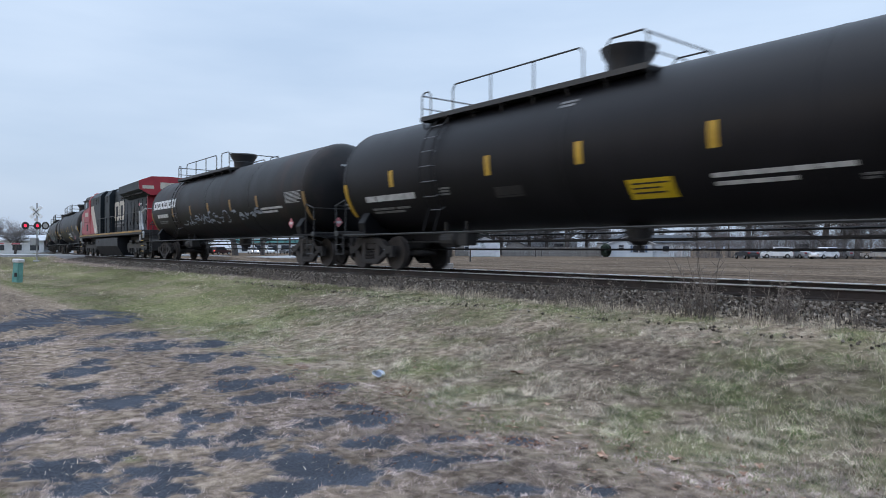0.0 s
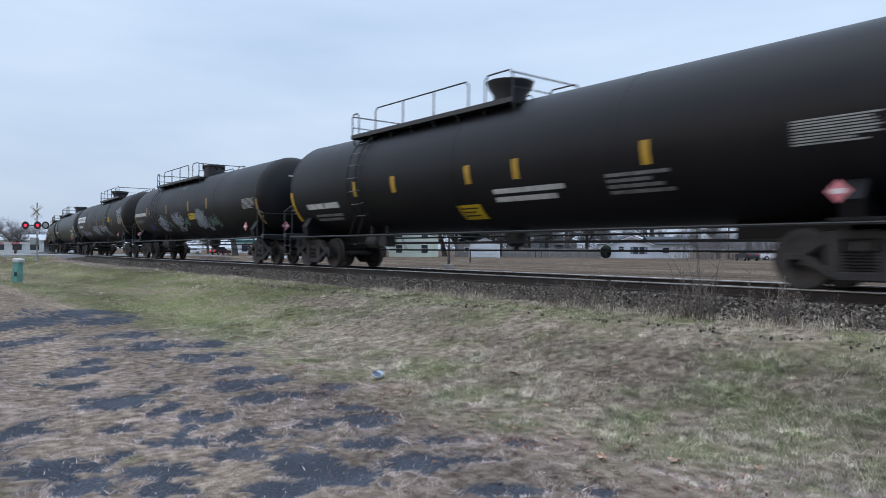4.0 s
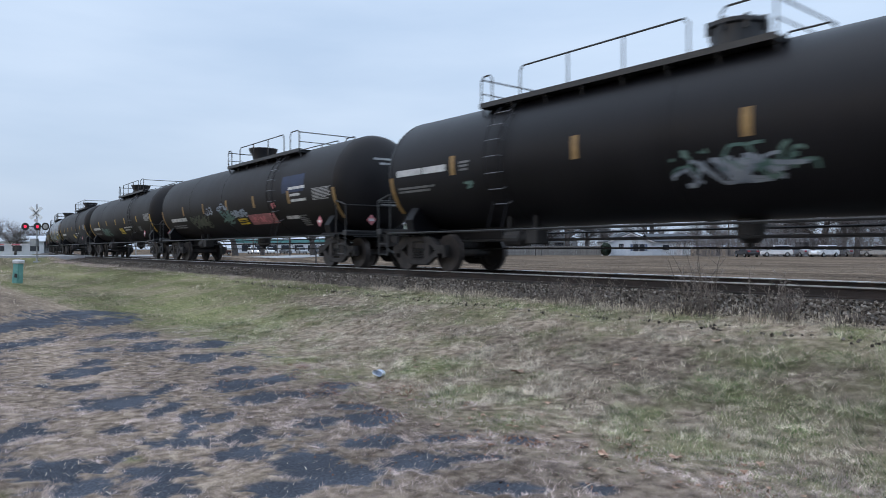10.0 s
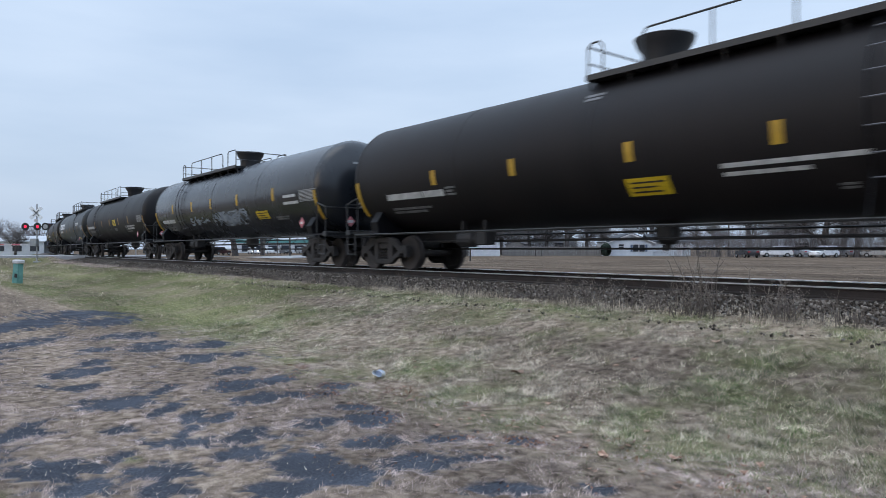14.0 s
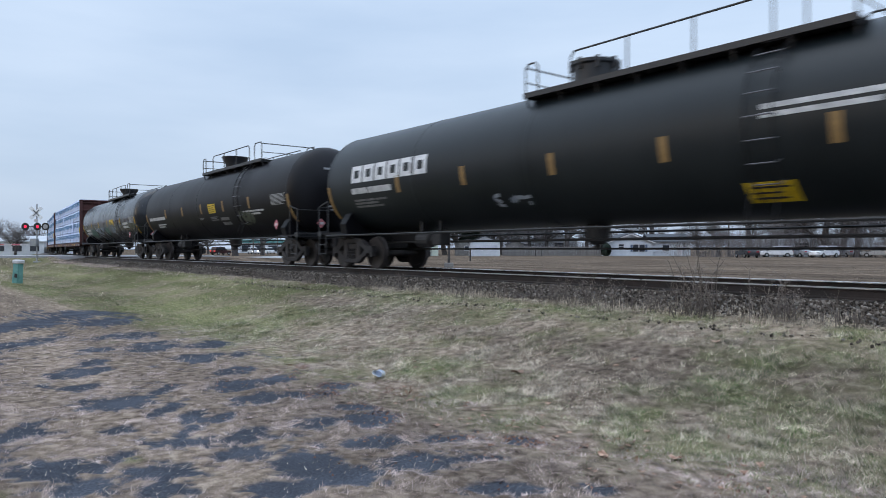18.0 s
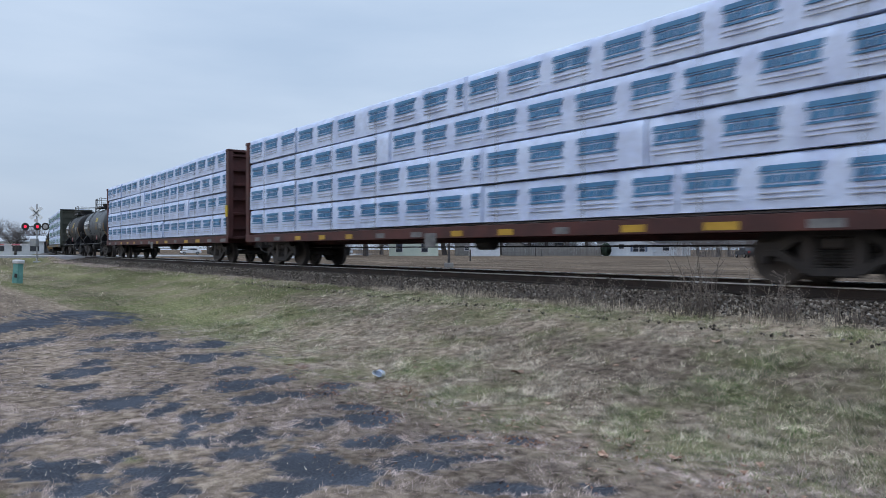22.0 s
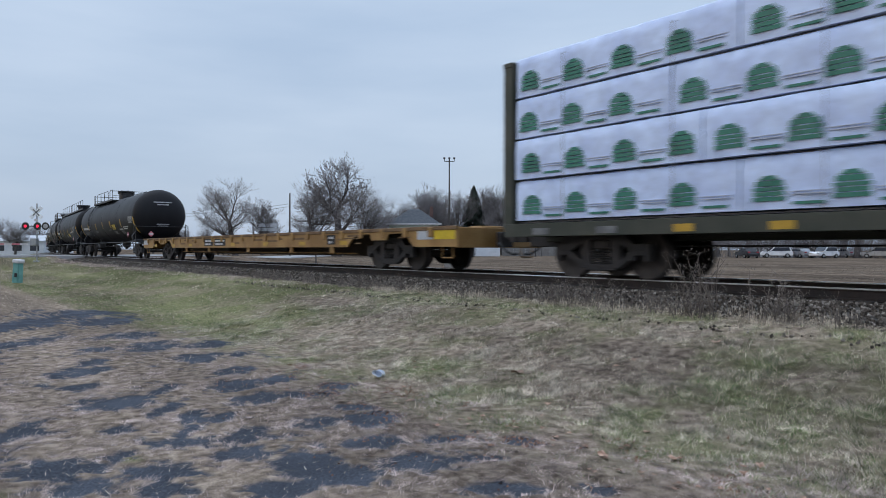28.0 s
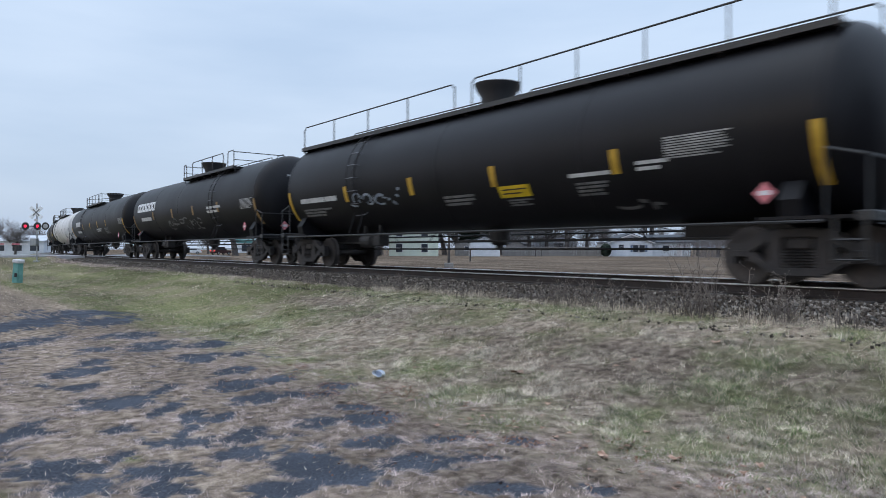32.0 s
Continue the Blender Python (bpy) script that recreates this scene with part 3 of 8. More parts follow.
def end_mesh():
    """One end's platform: cross beam, steps, grab irons, a brace to the head; built for the +x end at x = 0."""
    bm = bmesh.new()
    box(bm, 0.50, 0.72, -1.46, 1.46, 0.95, 1.10, 0.015)
    for y in (-1.44, 1.44):
        for z in (0.42, 0.70):
            tube(bm, (0.22, y, z), (0.62, y, z), 0.016, 5)
        for x in (0.22, 0.62):
            box(bm, x - 0.025, x + 0.025, y - 0.01, y + 0.01, 0.38, 1.0)
        for x in (0.1, 0.66):
            tube(bm, (x, y, 1.05), (x, y, 2.0 if x < 0.3 else 1.85), 0.02, 5)
        tube(bm, (0.1, y, 2.0), (0.66, y, 1.85), 0.02, 5)
    tube(bm, (0.72, -1.2, 0.92), (0.72, 1.2, 0.92), 0.014, 5)
    tube(bm, (0.66, -1.46, 1.85), (0.66, 1.46, 1.85), 0.018, 5)
    return finish(bm, "end_platform", M_RAILING)


def side_rail_mesh(half):
    """The long hand rail and piping along the shell's foot."""
    bm = bmesh.new()
    for y in (-1.50, 1.50):
        tube(bm, (-half - 0.1, y, 0.96), (half + 0.1, y, 0.96), 0.026, 6)
        for x in (-half + 0.3, -half * 0.5, 0, half * 0.5, half - 0.3):
            tube(bm, (x, y, 0.96), (x, y * 0.4, 1.05), 0.016, 4)
    return finish(bm, "hand_rail", M_RAILING)


def gear_mesh(half):
    """Brake rod, train line, bottom outlet and brake cylinder slung under the shell."""
    bm = bmesh.new()
    tube(bm, (-half, -0.34, 0.76), (half, -0.34, 0.76), 0.03, 6)
    tube(bm, (-half, 0.3, 0.57), (half, 0.3, 0.57), 0.022, 6)
    for i in range(7):
        x = -half + 0.6 + i * (half - 0.6) / 3
        tube(bm, (x, 0, 1.1), (x, -0.34, 0.76), 0.014, 4)
        tube(bm, (x, 0, 1.1), (x, 0.3, 0.57), 0.014, 4)
    turned(bm, [(0.66, 0.16), (0.78, 0.26), (1.08, 0.26)], 16, "z", (0.2, 0, 0))
    tube(bm, (0.2, 0, 0.56), (0.2, 0, 0.7), 0.09, 10)
    return finish(bm, "brake_piping", M_UNDER)


def valve_mesh():
    bm = bmesh.new()
    turned(bm, [(-0.3, 0.10), (-0.28, 0.19), (0.22, 0.19), (0.26, 0.12), (0.34, 0.05)], 16, "x", (0, -0.75, 0.80))
    box(bm, 0.45, 0.80, -0.95, -0.60, 0.66, 0.98, 0.02)
    for x in (-0.2, 0.6):
        box(bm, x - 0.03, x + 0.03, -0.8, -0.7, 0.9, 1.3)
    return finish(bm, "brake_cylinder", M_UNDER)


ME = {}


def shared(key, make, *args):
    if key not in ME:
        ME[key] = make(*args)
    return ME[key]


def diamond(bm, x, z, s, y):
    prism(bm, [(x - s, z), (x, z - s), (x + s, z), (x, z + s)], y, y + 0.012)
    return bm


def tank_car(label, paint, half=8.72, truck=8.1, coupler=10.05, form="A", dome="flared", stripes=(-4.8, -1.5, 1.65, 4.86), stripe=None, marks=(), band=(2.07, 2.49), weights=1.40):
    """A tank car at the origin; its parts on both sides, its paint on the camera's side."""
    global TANK_R, TANK_Z, ON_TANK
    if dome == "drum":        # these are a little slimmer
        TANK_R, TANK_Z = 1.47, 2.53
    elif form == "C":         # and the short ones slimmer still
        TANK_R, TANK_Z = 1.27, 2.33
    else:
        TANK_R, TANK_Z = 1.51, 2.54
    ON_TANK = Round(TANK_R, TANK_Z)
    car = thing("tank_car", Matrix(), label, "tank car", "tank cars of the train")
    key = ("tank", half, TANK_R, paint.name)
    if key not in ME:
        me = shared(("tank", half, TANK_R), tank_mesh, half).copy()
        me.materials[0] = paint
        ME[key] = me
        me = shared(("seam", TANK_R), seam_mesh).copy()
        me.materials[0] = paint
        ME[("seam",) + key] = me
    part("tank", ME[key], None, car)
    for f in (-1.0, -0.52, -0.06, 0.48, 1.0):
        part("weld_band", ME[("seam",) + key], None, car, "", pose(half * f, 0, 0))
    for sg in (-1, 1):
        part("stub_sill", shared(("sill", half), sill_mesh, half, truck), None, car, "", pose(0, 0, 0, 0, 0, 0 if sg > 0 else 180))
        part("end_platform", shared("end", end_mesh), None, car, "", pose(sg * half, 0, 0, 0, 0, 0 if sg > 0 else 180))
    part("hand_rail", shared(("handrail", half), side_rail_mesh, half), None, car)
    part("brake_piping", shared(("gear", half), gear_mesh, half - 1), None, car)
    part("brake_cylinder", shared("valve", valve_mesh), None, car, "", pose(-half * 0.55, 0, 0))
    mx = -0.35 if half < 5 else -0.05 if form == "A" else 0.12
    manway = part("manway", shared(("manway", dome, TANK_R), manway_mesh, dome), None, car, "", pose(mx, 0, -0.2 if form == "C" else 0))
    if dome == "drum":
        for i in range(8):
            part("lug", shared(("lug", TANK_R, i), lug_mesh, i), None, manway)
    if form == "A":
        runs, lad = (-5.62, -4.37, -0.34, 0.25, 1.15), -4.75
    elif form == "B":
        runs, lad = (-0.87, 0.39, 4.45, 4.95, 5.64), 4.45
    elif form == "C":      # short car
        runs, lad = (-1.60, -1.55, -0.78, -0.06, 0.90), -0.85
    else:
        runs, lad = (-8.4, 0, 0, 0, 8.4), -4.2
    high = pose(0, 0, 0.26 if form == "C" else 0.0)
    wide = 0.86 if form == "C" else 0.97 if form == "D" else 1.10
    part("platform", shared(("platform", form, TANK_R), platform_mesh, runs[0] - 0.03, runs[4] + 0.04, wide), None, car, "", high)
    if form == "D":
        rails = shared(("railing", form), long_rail_meshes, -8.3, 8.3)
    else:
        rails = shared(("railing", form, TANK_R), railing_meshes, *runs, wide - 0.02)
    for me in rails:
        part(me.name.split(".")[0], me, None, car, "", high)
    ladder = part("ladder", shared(("ladder", TANK_R), stringer_mesh, -1), None, car, "", pose(lad, 0, 0))
    part("stringer", shared(("stringer", TANK_R), stringer_mesh, 1), None, ladder)
    for i in range(9):
        part("rung", shared(("rung", TANK_R, i), rung_mesh, i), None, ladder)
    add_truck(car, -truck), add_truck(car, truck)
    add_ends(car, coupler)
    sm = stripe or M_STRIPE
    for x in stripes:
        bm = bmesh.new()
        ON_TANK.patch(bm, x - 0.09, x + 0.09, *band)
        part("reflective_stripe", bm, sm, car)
    for x in (-half, half):
        bm = bmesh.new()
        ON_TANK.patch(bm, x - 0.08, x + 0.08, 1.50, 2.40, 0.012)
        part("reflective_stripe", bm, sm, car)
    # stencilled weights on the near side and on the head
    part("stencil", bars(ON_TANK, half - weights, half - weights + 1.25, 2.44, 0.024, 1, 9, 1.75, 5), M_STENCIL, car, "faded white stencilled lines")["kind"] = "stuff"
    bm = bmesh.new()
    for w, z in ((0.50, 0.72), (0.32, 0.58), (0.34, -0.55), (0.28, -0.66)):
        last = None
        for i in range(9):
            y = -w + 0.05 + 2 * w * i / 8
            pair = []
            for zz in (z - 0.032, z + 0.032):
                x = half + TANK_R * 0.47 * math.sqrt(max(0, 1 - (y * y + zz * zz) / TANK_R ** 2))
                pair.append(bm.verts.new((x + 0.014, y, TANK_Z + zz)))
            if last:
                bm.faces.new((last[0], pair[0], pair[1], last[1]))
            last = pair
    part("stencil", bm, M_STENCIL, car, "white stencilled lines on the tank head")["kind"] = "stuff"
    # hazard placards by the end platform
    bm = bmesh.new()
    diamond(bm, half - 0.70, 1.40, 0.17, -1.565)
    board = part("placard", bm, M_PLACARD_R, car, "red and white diamond placard")
    bm = bmesh.new()
    box(bm, half - 0.79, half - 0.61, -1.571, -1.563, 1.365, 1.435)
    part("white_band", bm, M_PLACARD, board)
    bm = bmesh.new()
    prism(bm, [(-0.78, 1.42), (-0.62, 1.26), (-0.46, 1.42), (-0.62, 1.58)], half + 0.735, half + 0.747, "yz")
    board = part("placard", bm, M_PLACARD_R, car, "red and white diamond placard")
    bm = bmesh.new()
    box(bm, half + 0.744, half + 0.752, -0.72, -0.52, 1.38, 1.46)
    part("white_band", bm, M_PLACARD, board)
    for entry in marks:
        kind, rest = entry[0], entry[1:]
        if kind == "bars":            # x0, x1, z, height, words, rows[, dim]
            x0, x1, z, h, words, rows = rest[:6]
            part("lettering", bars(ON_TANK, x0, x1, z, h, words, rows, 1.7, int(x0 * 10) + 50), M_MARK_DIM if len(rest) > 6 else M_MARK, car, "white painted lettering")
        elif kind == "fill":          # x0, x1, z0, z1, paint
            bm = bmesh.new()
            ON_TANK.patch(bm, *rest[:4], 0.003)
            part("painted_panel", bm, rest[4], car, "rectangle of faded paint")
        elif kind == "label":         # x0, x1, z0, z1
            bm = bmesh.new()
            ON_TANK.patch(bm, *rest[:4])
            lab = part("warning_label", bm, M_LABEL, car, "bright yellow warning label")
            part("print", bars(Round(TANK_R + 0.004, TANK_Z), rest[0] + 0.06, rest[1] - 0.06, rest[3] - 0.08, 0.025, 1, max(2, int((rest[3] - rest[2]) / 0.09)), 3.2, 3), M_UNDER, lab)
        elif kind == "owner":         # the owner's large mark as six plain hollow blocks
            x0, x1, z0, z1 = rest
            bm = bmesh.new()
            w = (x1 - x0) / 6
            for i in range(6):
                a, b, t = x0 + i * w + w * 0.06, x0 + (i + 1) * w - w * 0.06, w * 0.24
                lo, hi = z0 + (z1 - z0) * 0.26, z1 - (z1 - z0) * 0.26
                ON_TANK.patch(bm, a, b, z0, lo)
                ON_TANK.patch(bm, a, b, hi, z1)
                ON_TANK.patch(bm, a, a + t, lo, hi)
                ON_TANK.patch(bm, b - t, b, lo, hi)
            part("owner_mark", bm, M_OWNER, car, "large white block mark")
        elif kind == "scrawl":        # x0, x1, z0, z1, paint, letters
            x0, x1, z0, z1, paint2, letters = rest[:6]
            part("graffiti", scrawl(ON_TANK, x0, x1, z0, z1, int(abs(x0) * 7 + letters), 0.055, letters), paint2, car, "sprayed graffiti strokes")["kind"] = "stuff"
        elif kind == "blotch":
            x0, x1, z0, z1, paint2, count = rest[:6]
            part("graffiti", blotch(ON_TANK, x0, x1, z0, z1, int(abs(x0) * 9 + count), count), paint2, car, "cloud of sprayed paint")["kind"] = "stuff"
    return car


class Flat:
    """Lays thin painted pieces on an upright plane y = const."""

    def __init__(self, y):
        self.y = y

    def patch(self, bm, x0, x1, z0, z1, lift=0.006, slant=0.0):
        return prism(bm, [(x0, z0), (x1, z0), (x1 + slant, z1), (x0 + slant, z1)], self.y - lift, self.y + 0.004)

    def poly(self, bm, pts, lift=0.006):
        return prism(bm, pts, self.y - lift, self.y + 0.004)


# ---------- locomotive ----------


def loco_truck_mesh():
    bm = bmesh.new()
    for y in (-1.02, 1.02):
        prism(bm, [(-2.55, 0.78), (-2.3, 0.92), (-0.6, 0.86), (0.6, 0.86), (2.3, 0.92), (2.55, 0.78), (2.5, 0.52), (2.1, 0.50), (1.7, 0.62), (0.5, 0.58),
                   (0.3, 0.50), (-0.3, 0.50), (-0.5, 0.58), (-1.7, 0.62), (-2.1, 0.50), (-2.5, 0.52)], y - 0.1, y + 0.1)
        for x in (-1.85, 0.0, 1.85):
            box(bm, x - 0.22, x + 0.22, y - 0.16, y + 0.16, 0.34, 0.62, 0.03)
        for x in (-1.3, -0.55, 0.55, 1.3):
            for k in range(5):
                box(bm, x - 0.12, x + 0.12, y - 0.12, y + 0.12, 0.36 + 0.05 * k, 0.385 + 0.05 * k)
            box(bm, x - 0.15, x + 0.15, y - 0.13, y + 0.13, 0.28, 0.35)
        for x in (-0.95, 0.95):
            tube(bm, (x - 0.35, y - 0.16 * (1 if y < 0 else -1), 0.98), (x + 0.35, y - 0.16 * (1 if y < 0 else -1), 0.98), 0.1, 10)
    box(bm, -2.3, 2.3, -0.7, 0.7, 0.5, 1.0, 0.05)
    for x in (-0.92, 0.92):
        box(bm, x - 0.5, x + 0.5, -0.66, 0.66, 0.16, 0.52, 0.05)
    bmesh.ops.recalc_face_normals(bm, faces=bm.faces[:])
    return finish(bm, "truck", M_TRUCKL)


def locomotive():
    car = thing("locomotive", Matrix(), "red, black and cream diesel freight locomotive with flared radiators", "locomotive")
    DECK = 1.62
    bm = bmesh.new()
    box(bm, -10.7, 10.6, -1.50, 1.50, DECK - 0.26, DECK - 0.02, 0.02)
    box(bm, -10.6, 10.5, -0.7, 0.7, 0.95, DECK - 0.26, 0.02)
    part("frame", bm, M_UNDER, car)
    for y in (-1.503, 1.497):
        bm = bmesh.new()
        x = -10.6
        while x < 10.3:
            box(bm, x, min(x + 1.9, 10.4), y, y + 0.006, DECK - 0.125, DECK - 0.035)
            x += 1.94
        part("sill_stripe", bm, M_LGOLD, car, "weathered gold stripe along the sill")
    bm = bmesh.new()
    prism(bm, [(-1.46, 0.74), (-1.46, 1.24), (-1.25, 1.32), (1.25, 1.32), (1.46, 1.24), (1.46, 0.74), (1.1, 0.14), (-1.1, 0.14)], -3.7, 3.8, "yz")
    tank = part("fuel_tank", bm, M_LGREY, car, "long grey fuel tank under the frame")
    bm = bmesh.new()
    tube(bm, (-2.6, -1.48, 1.05), (-2.6, -1.40, 1.05), 0.06, 12)
    part("filler", bm, M_ROXIDE, tank)
    # nose and cab
    bm = bmesh.new()
    prism(bm, [(-10.0, DECK), (-10.08, 2.3), (-9.98, 3.22), (-8.55, 3.68), (-6.05, 3.68), (-6.05, DECK)], -1.45, 1.45)
    bmesh.ops.bevel(bm, geom=bm.edges[:], offset=0.08, segments=2, affect="EDGES")
    nose = part("nose", bm, M_LRED, car, "red short nose with a round emblem")
    bm = bmesh.new()
    prism(bm, [(-1.50, 2.5), (-1.50, 4.05), (-1.32, 4.42), (-0.7, 4.56), (0.7, 4.56), (1.32, 4.42), (1.50, 4.05), (1.50, 2.5)], -8.42, -6.0, "yz")
    bmesh.ops.bevel(bm, geom=bm.edges[:], offset=0.05, segments=2, affect="EDGES")
    cab = part("cab", bm, M_LRED, car, "red operator's cab")
    for x0, x1, z0 in ((-8.26, -7.82, 3.52), (-7.76, -6.95, 3.56), (-6.87, -6.52, 3.62)):
        bm = bmesh.new()
        prism(bm, [(x0, z0), (x1, z0), (x1, 4.02), (x0, 4.02)], -1.512, -1.49)
        part("side_window", bm, M_PANE, cab)
        bm = bmesh.new()
        for a, b, c, d in ((x0 - 0.05, x1 + 0.05, 4.02, 4.09), (x0 - 0.05, x1 + 0.05, z0 - 0.05, z0), (x0 - 0.05, x0, z0, 4.02), (x1, x1 + 0.05, z0, 4.02)):
            box(bm, a, b, -1.522, -1.492, c, d)
        part("window_frame", bm, M_SIGBLK, cab)
    bm = bmesh.new()
    prism(bm, [(-1.508, 4.09), (-1.33, 4.43), (-1.30, 4.40), (-1.49, 4.06)], -8.36, -6.45, "yz")
    part("window_band", bm, M_SIGBLK, cab, "black band over the cab windows")
    for y0, y1 in ((-1.2, -0.12), (0.12, 1.2)):
        bm = bmesh.new()
        box(bm, -8.46, -8.40, y0, y1, 3.72, 4.36, 0.01)
        part("windshield", bm, M_PANE, cab)
    bm = bmesh.new()
    box(bm, -8.40, -6.45, -1.62, -1.44, 4.10, 4.14)
    part("awning", bm, M_SIGBLK, cab)
    bm = bmesh.new()
    box(bm, -7.6, -6.7, -0.95, 0.35, 4.54, 4.70, 0.03)
    part("roof_unit", bm, M_LRED, cab)
    bm = bmesh.new()
    tube(bm, (-6.5, -0.5, 4.5), (-6.5, -0.5, 4.8), 0.03, 6)
    part("antenna", bm, M_SIGBLK, cab)
    bm = bmesh.new()
    turned(bm, [(-1.462, 0.42), (-1.445, 0.42)], 28, "y", (-9.12, 0, 2.61))
    part("emblem", bm, mat("emblem_rose", (0.20, 0.14, 0.13), (0.34, 0.25, 0.23), 6, 0.6, bump=0.02), nose, "round pale emblem")
    bm = bmesh.new()
    box(bm, -7.55, -7.08, -1.466, -1.44, 1.90, 2.36)
    part("door", bm, M_SIGBLK, nose)
    part("number", bars(Flat(-1.503), -8.06, -6.7, 3.10, 0.30, 4, 1, 1.7, 4), M_LCREAM, cab, "cream road number as worn bars")
    for y in (-0.25, 0.25):
        bm = bmesh.new()
        tube(bm, (-10.1, y, 3.0), (-9.9, y, 3.0), 0.12, 14)
        part("headlight", bm, M_SIGBLK, nose)
    # long hood
    HOOD = 0.92
    bm = bmesh.new()
    prism(bm, [(-HOOD, DECK), (-HOOD, 4.32), (-HOOD + 0.16, 4.54), (HOOD - 0.16, 4.54), (HOOD, 4.32), (HOOD, DECK)], -6.05, 9.298, "yz")
    hood = part("hood", bm, M_LDARK, car, "dark long hood with doors and louvres")
    bm = bmesh.new()
    prism(bm, [(-1.44, DECK), (-1.44, 4.20), (-1.1, 4.55), (1.1, 4.55), (1.44, 4.20), (1.44, DECK)], -6.04, -2.05, "yz")
    part("equipment_case", bm, M_LDARK, hood)
    bm = bmesh.new()
    prism(bm, [(-1.25, DECK), (-1.25, 4.12), (-1.0, 4.50), (1.0, 4.50), (1.25, 4.12), (1.25, DECK)], -1.65, 0.05, "yz")
    part("blower_case", bm, M_LDARK, hood)
    # last entry: black sheet on the hood for the shaded gap between the cases
    for x0, x1, z0, z1, paint in ((-6.0, -5.86, 3.35, 4.15, M_LRED), (-5.70, -4.95, 3.72, 4.12, M_SIGBLK), (-4.85, -4.1, 3.72, 4.12, M_UNDER), (-2.04, -1.66, DECK + 0.1, 4.1, M_SIGBLK)):
        bm = bmesh.new()
        box(bm, x0, x1, -1.456 if x0 < -3 else -1.0, -1.43 if x0 < -3 else -0.9, z0, z1, 0.005)
        part("side_panel", bm, paint, hood)
    for x0, x1, z0, z1, y in ((-3.95, -3.62, 3.68, 4.16, -1.45), (-3.1, -2.62, 3.72, 4.16, -1.45), (-1.1, -0.6, 3.70, 4.10, -1.26)):
        bm = bmesh.new()
        k = z0
        while k < z1 - 0.02:
            box(bm, x0, x1, y - 0.012, y + 0.02, k, k + 0.05)
            k += 0.07
        part("louvre", bm, M_SIGBLK, hood)
    bm = bmesh.new()
    box(bm, -2.6, 3.45, -0.80, 0.80, 4.40, 4.57, 0.04)
    part("roof_hatch", bm, M_LDARK, hood)
    for i in range(9):
        x0 = 0.30 + i * 0.98
        bm = bmesh.new()
        box(bm, x0, x0 + 0.88, -HOOD - 0.028, -HOOD + 0.01, DECK + 0.12, 3.42 if i > 2 else 3.95, 0.012)
        door = part("hood_door", bm, M_LDARK, hood)
        bm = bmesh.new()
        box(bm, x0 + 0.72, x0 + 0.78, -HOOD - 0.06, -HOOD - 0.02, 2.0, 2.2)
        part("latch", bm, M_UNDER, door)
    for x0, x1, slats in ((5.45, 5.74, 9), (5.80, 6.12, 9), (6.28, 6.55, 9), (6.60, 6.80, 9), (6.93, 7.38, 9)):
        bm = bmesh.new()
        for k in range(slats):
            box(bm, x0, x1, -HOOD - 0.05, -HOOD - 0.02, 2.12 + k * 0.1, 2.21 + k * 0.1)
        part("louvre", bm, M_SIGBLK, hood)
    for x0, x1, z0, z1, paint in ((7.22, 7.5, 3.06, 3.24, M_PLACARD_R), (7.62, 7.98, 3.12, 3.2, M_MARK), (9.0, 9.25, 3.02, 3.1, M_MARK), (0.05, 0.25, 2.62, 2.66, M_MARK)):
        bm = bmesh.new()
        Flat(-HOOD - 0.03).patch(bm, x0, x1, z0, z1)
        part("notice", bm, paint, hood, "small painted notice")
    bm = bmesh.new()
    turned(bm, [(-HOOD - 0.038, 0.30), (-HOOD - 0.02, 0.30)], 24, "y", (8.15, 0, 2.72))
    part("emblem", bm, M_MARK_DIM, hood, "faded round pale emblem")
    bm = bmesh.new()
    box(bm, 1.9, 2.5, -0.55, 0.55, 4.50, 4.70, 0.03)
    part("exhaust", bm, M_LDARK, hood)
    # cream slash and the cab-side red, each a thin painted skin
    side = Flat(-1.443)
    bm = bmesh.new()
    side.poly(bm, [(-6.02, DECK + 0.02), (-4.20, DECK + 0.02), (-5.83, 3.30), (-6.02, 3.30)])
    part("red_paint", bm, M_LRED, hood)
    bm = bmesh.new()
    side.poly(bm, [(-4.20, DECK + 0.02), (-3.00, DECK + 0.02), (-4.52, 3.36), (-4.62, 3.62), (-5.83, 3.62), (-5.83, 3.30)])
    part("cream_slash", bm, M_LCREAM, hood, "broad worn cream slash")
    bm = bmesh.new()
    side.poly(bm, [(-4.35, 1.72), (-3.78, 1.72), (-3.70, 1.90), (-3.85, 2.04), (-4.2, 2.02)], 0.010)
    part("primer_patch", bm, M_PLACARD, hood, "white primer patch")
    # large cream emblem as plain bands
    f = Flat(-HOOD - 0.034)
    for x0, x1 in ((0.30, 1.70), (1.82, 3.20)):      # two rounded loops side by side
        bm = bmesh.new()
        outer = [(x0, 2.55), (x0 + 0.16, 2.40), (x1 - 0.16, 2.40), (x1, 2.55), (x1, 3.45), (x1 - 0.16, 3.62), (x0 + 0.16, 3.62), (x0, 3.45)]
        inner = [(x0 + (0.32 if x < (x0 + x1) / 2 else -0.0) + (x - x0 if x > (x0 + x1) / 2 else 0) - (0.32 if x > (x0 + x1) / 2 else 0), 2.66 if z < 3 else 3.34) for x, z in outer]
        for k in range(8):
            j = (k + 1) % 8
            quad = [outer[k], outer[j], inner[j], inner[k]]
            if (Vector(inner[j]) - Vector(inner[k])).length < 0.01:
                quad = quad[:3]
            f.poly(bm, quad)
        part("emblem_loop", bm, M_LCREAM, hood, "large cream rounded loop")
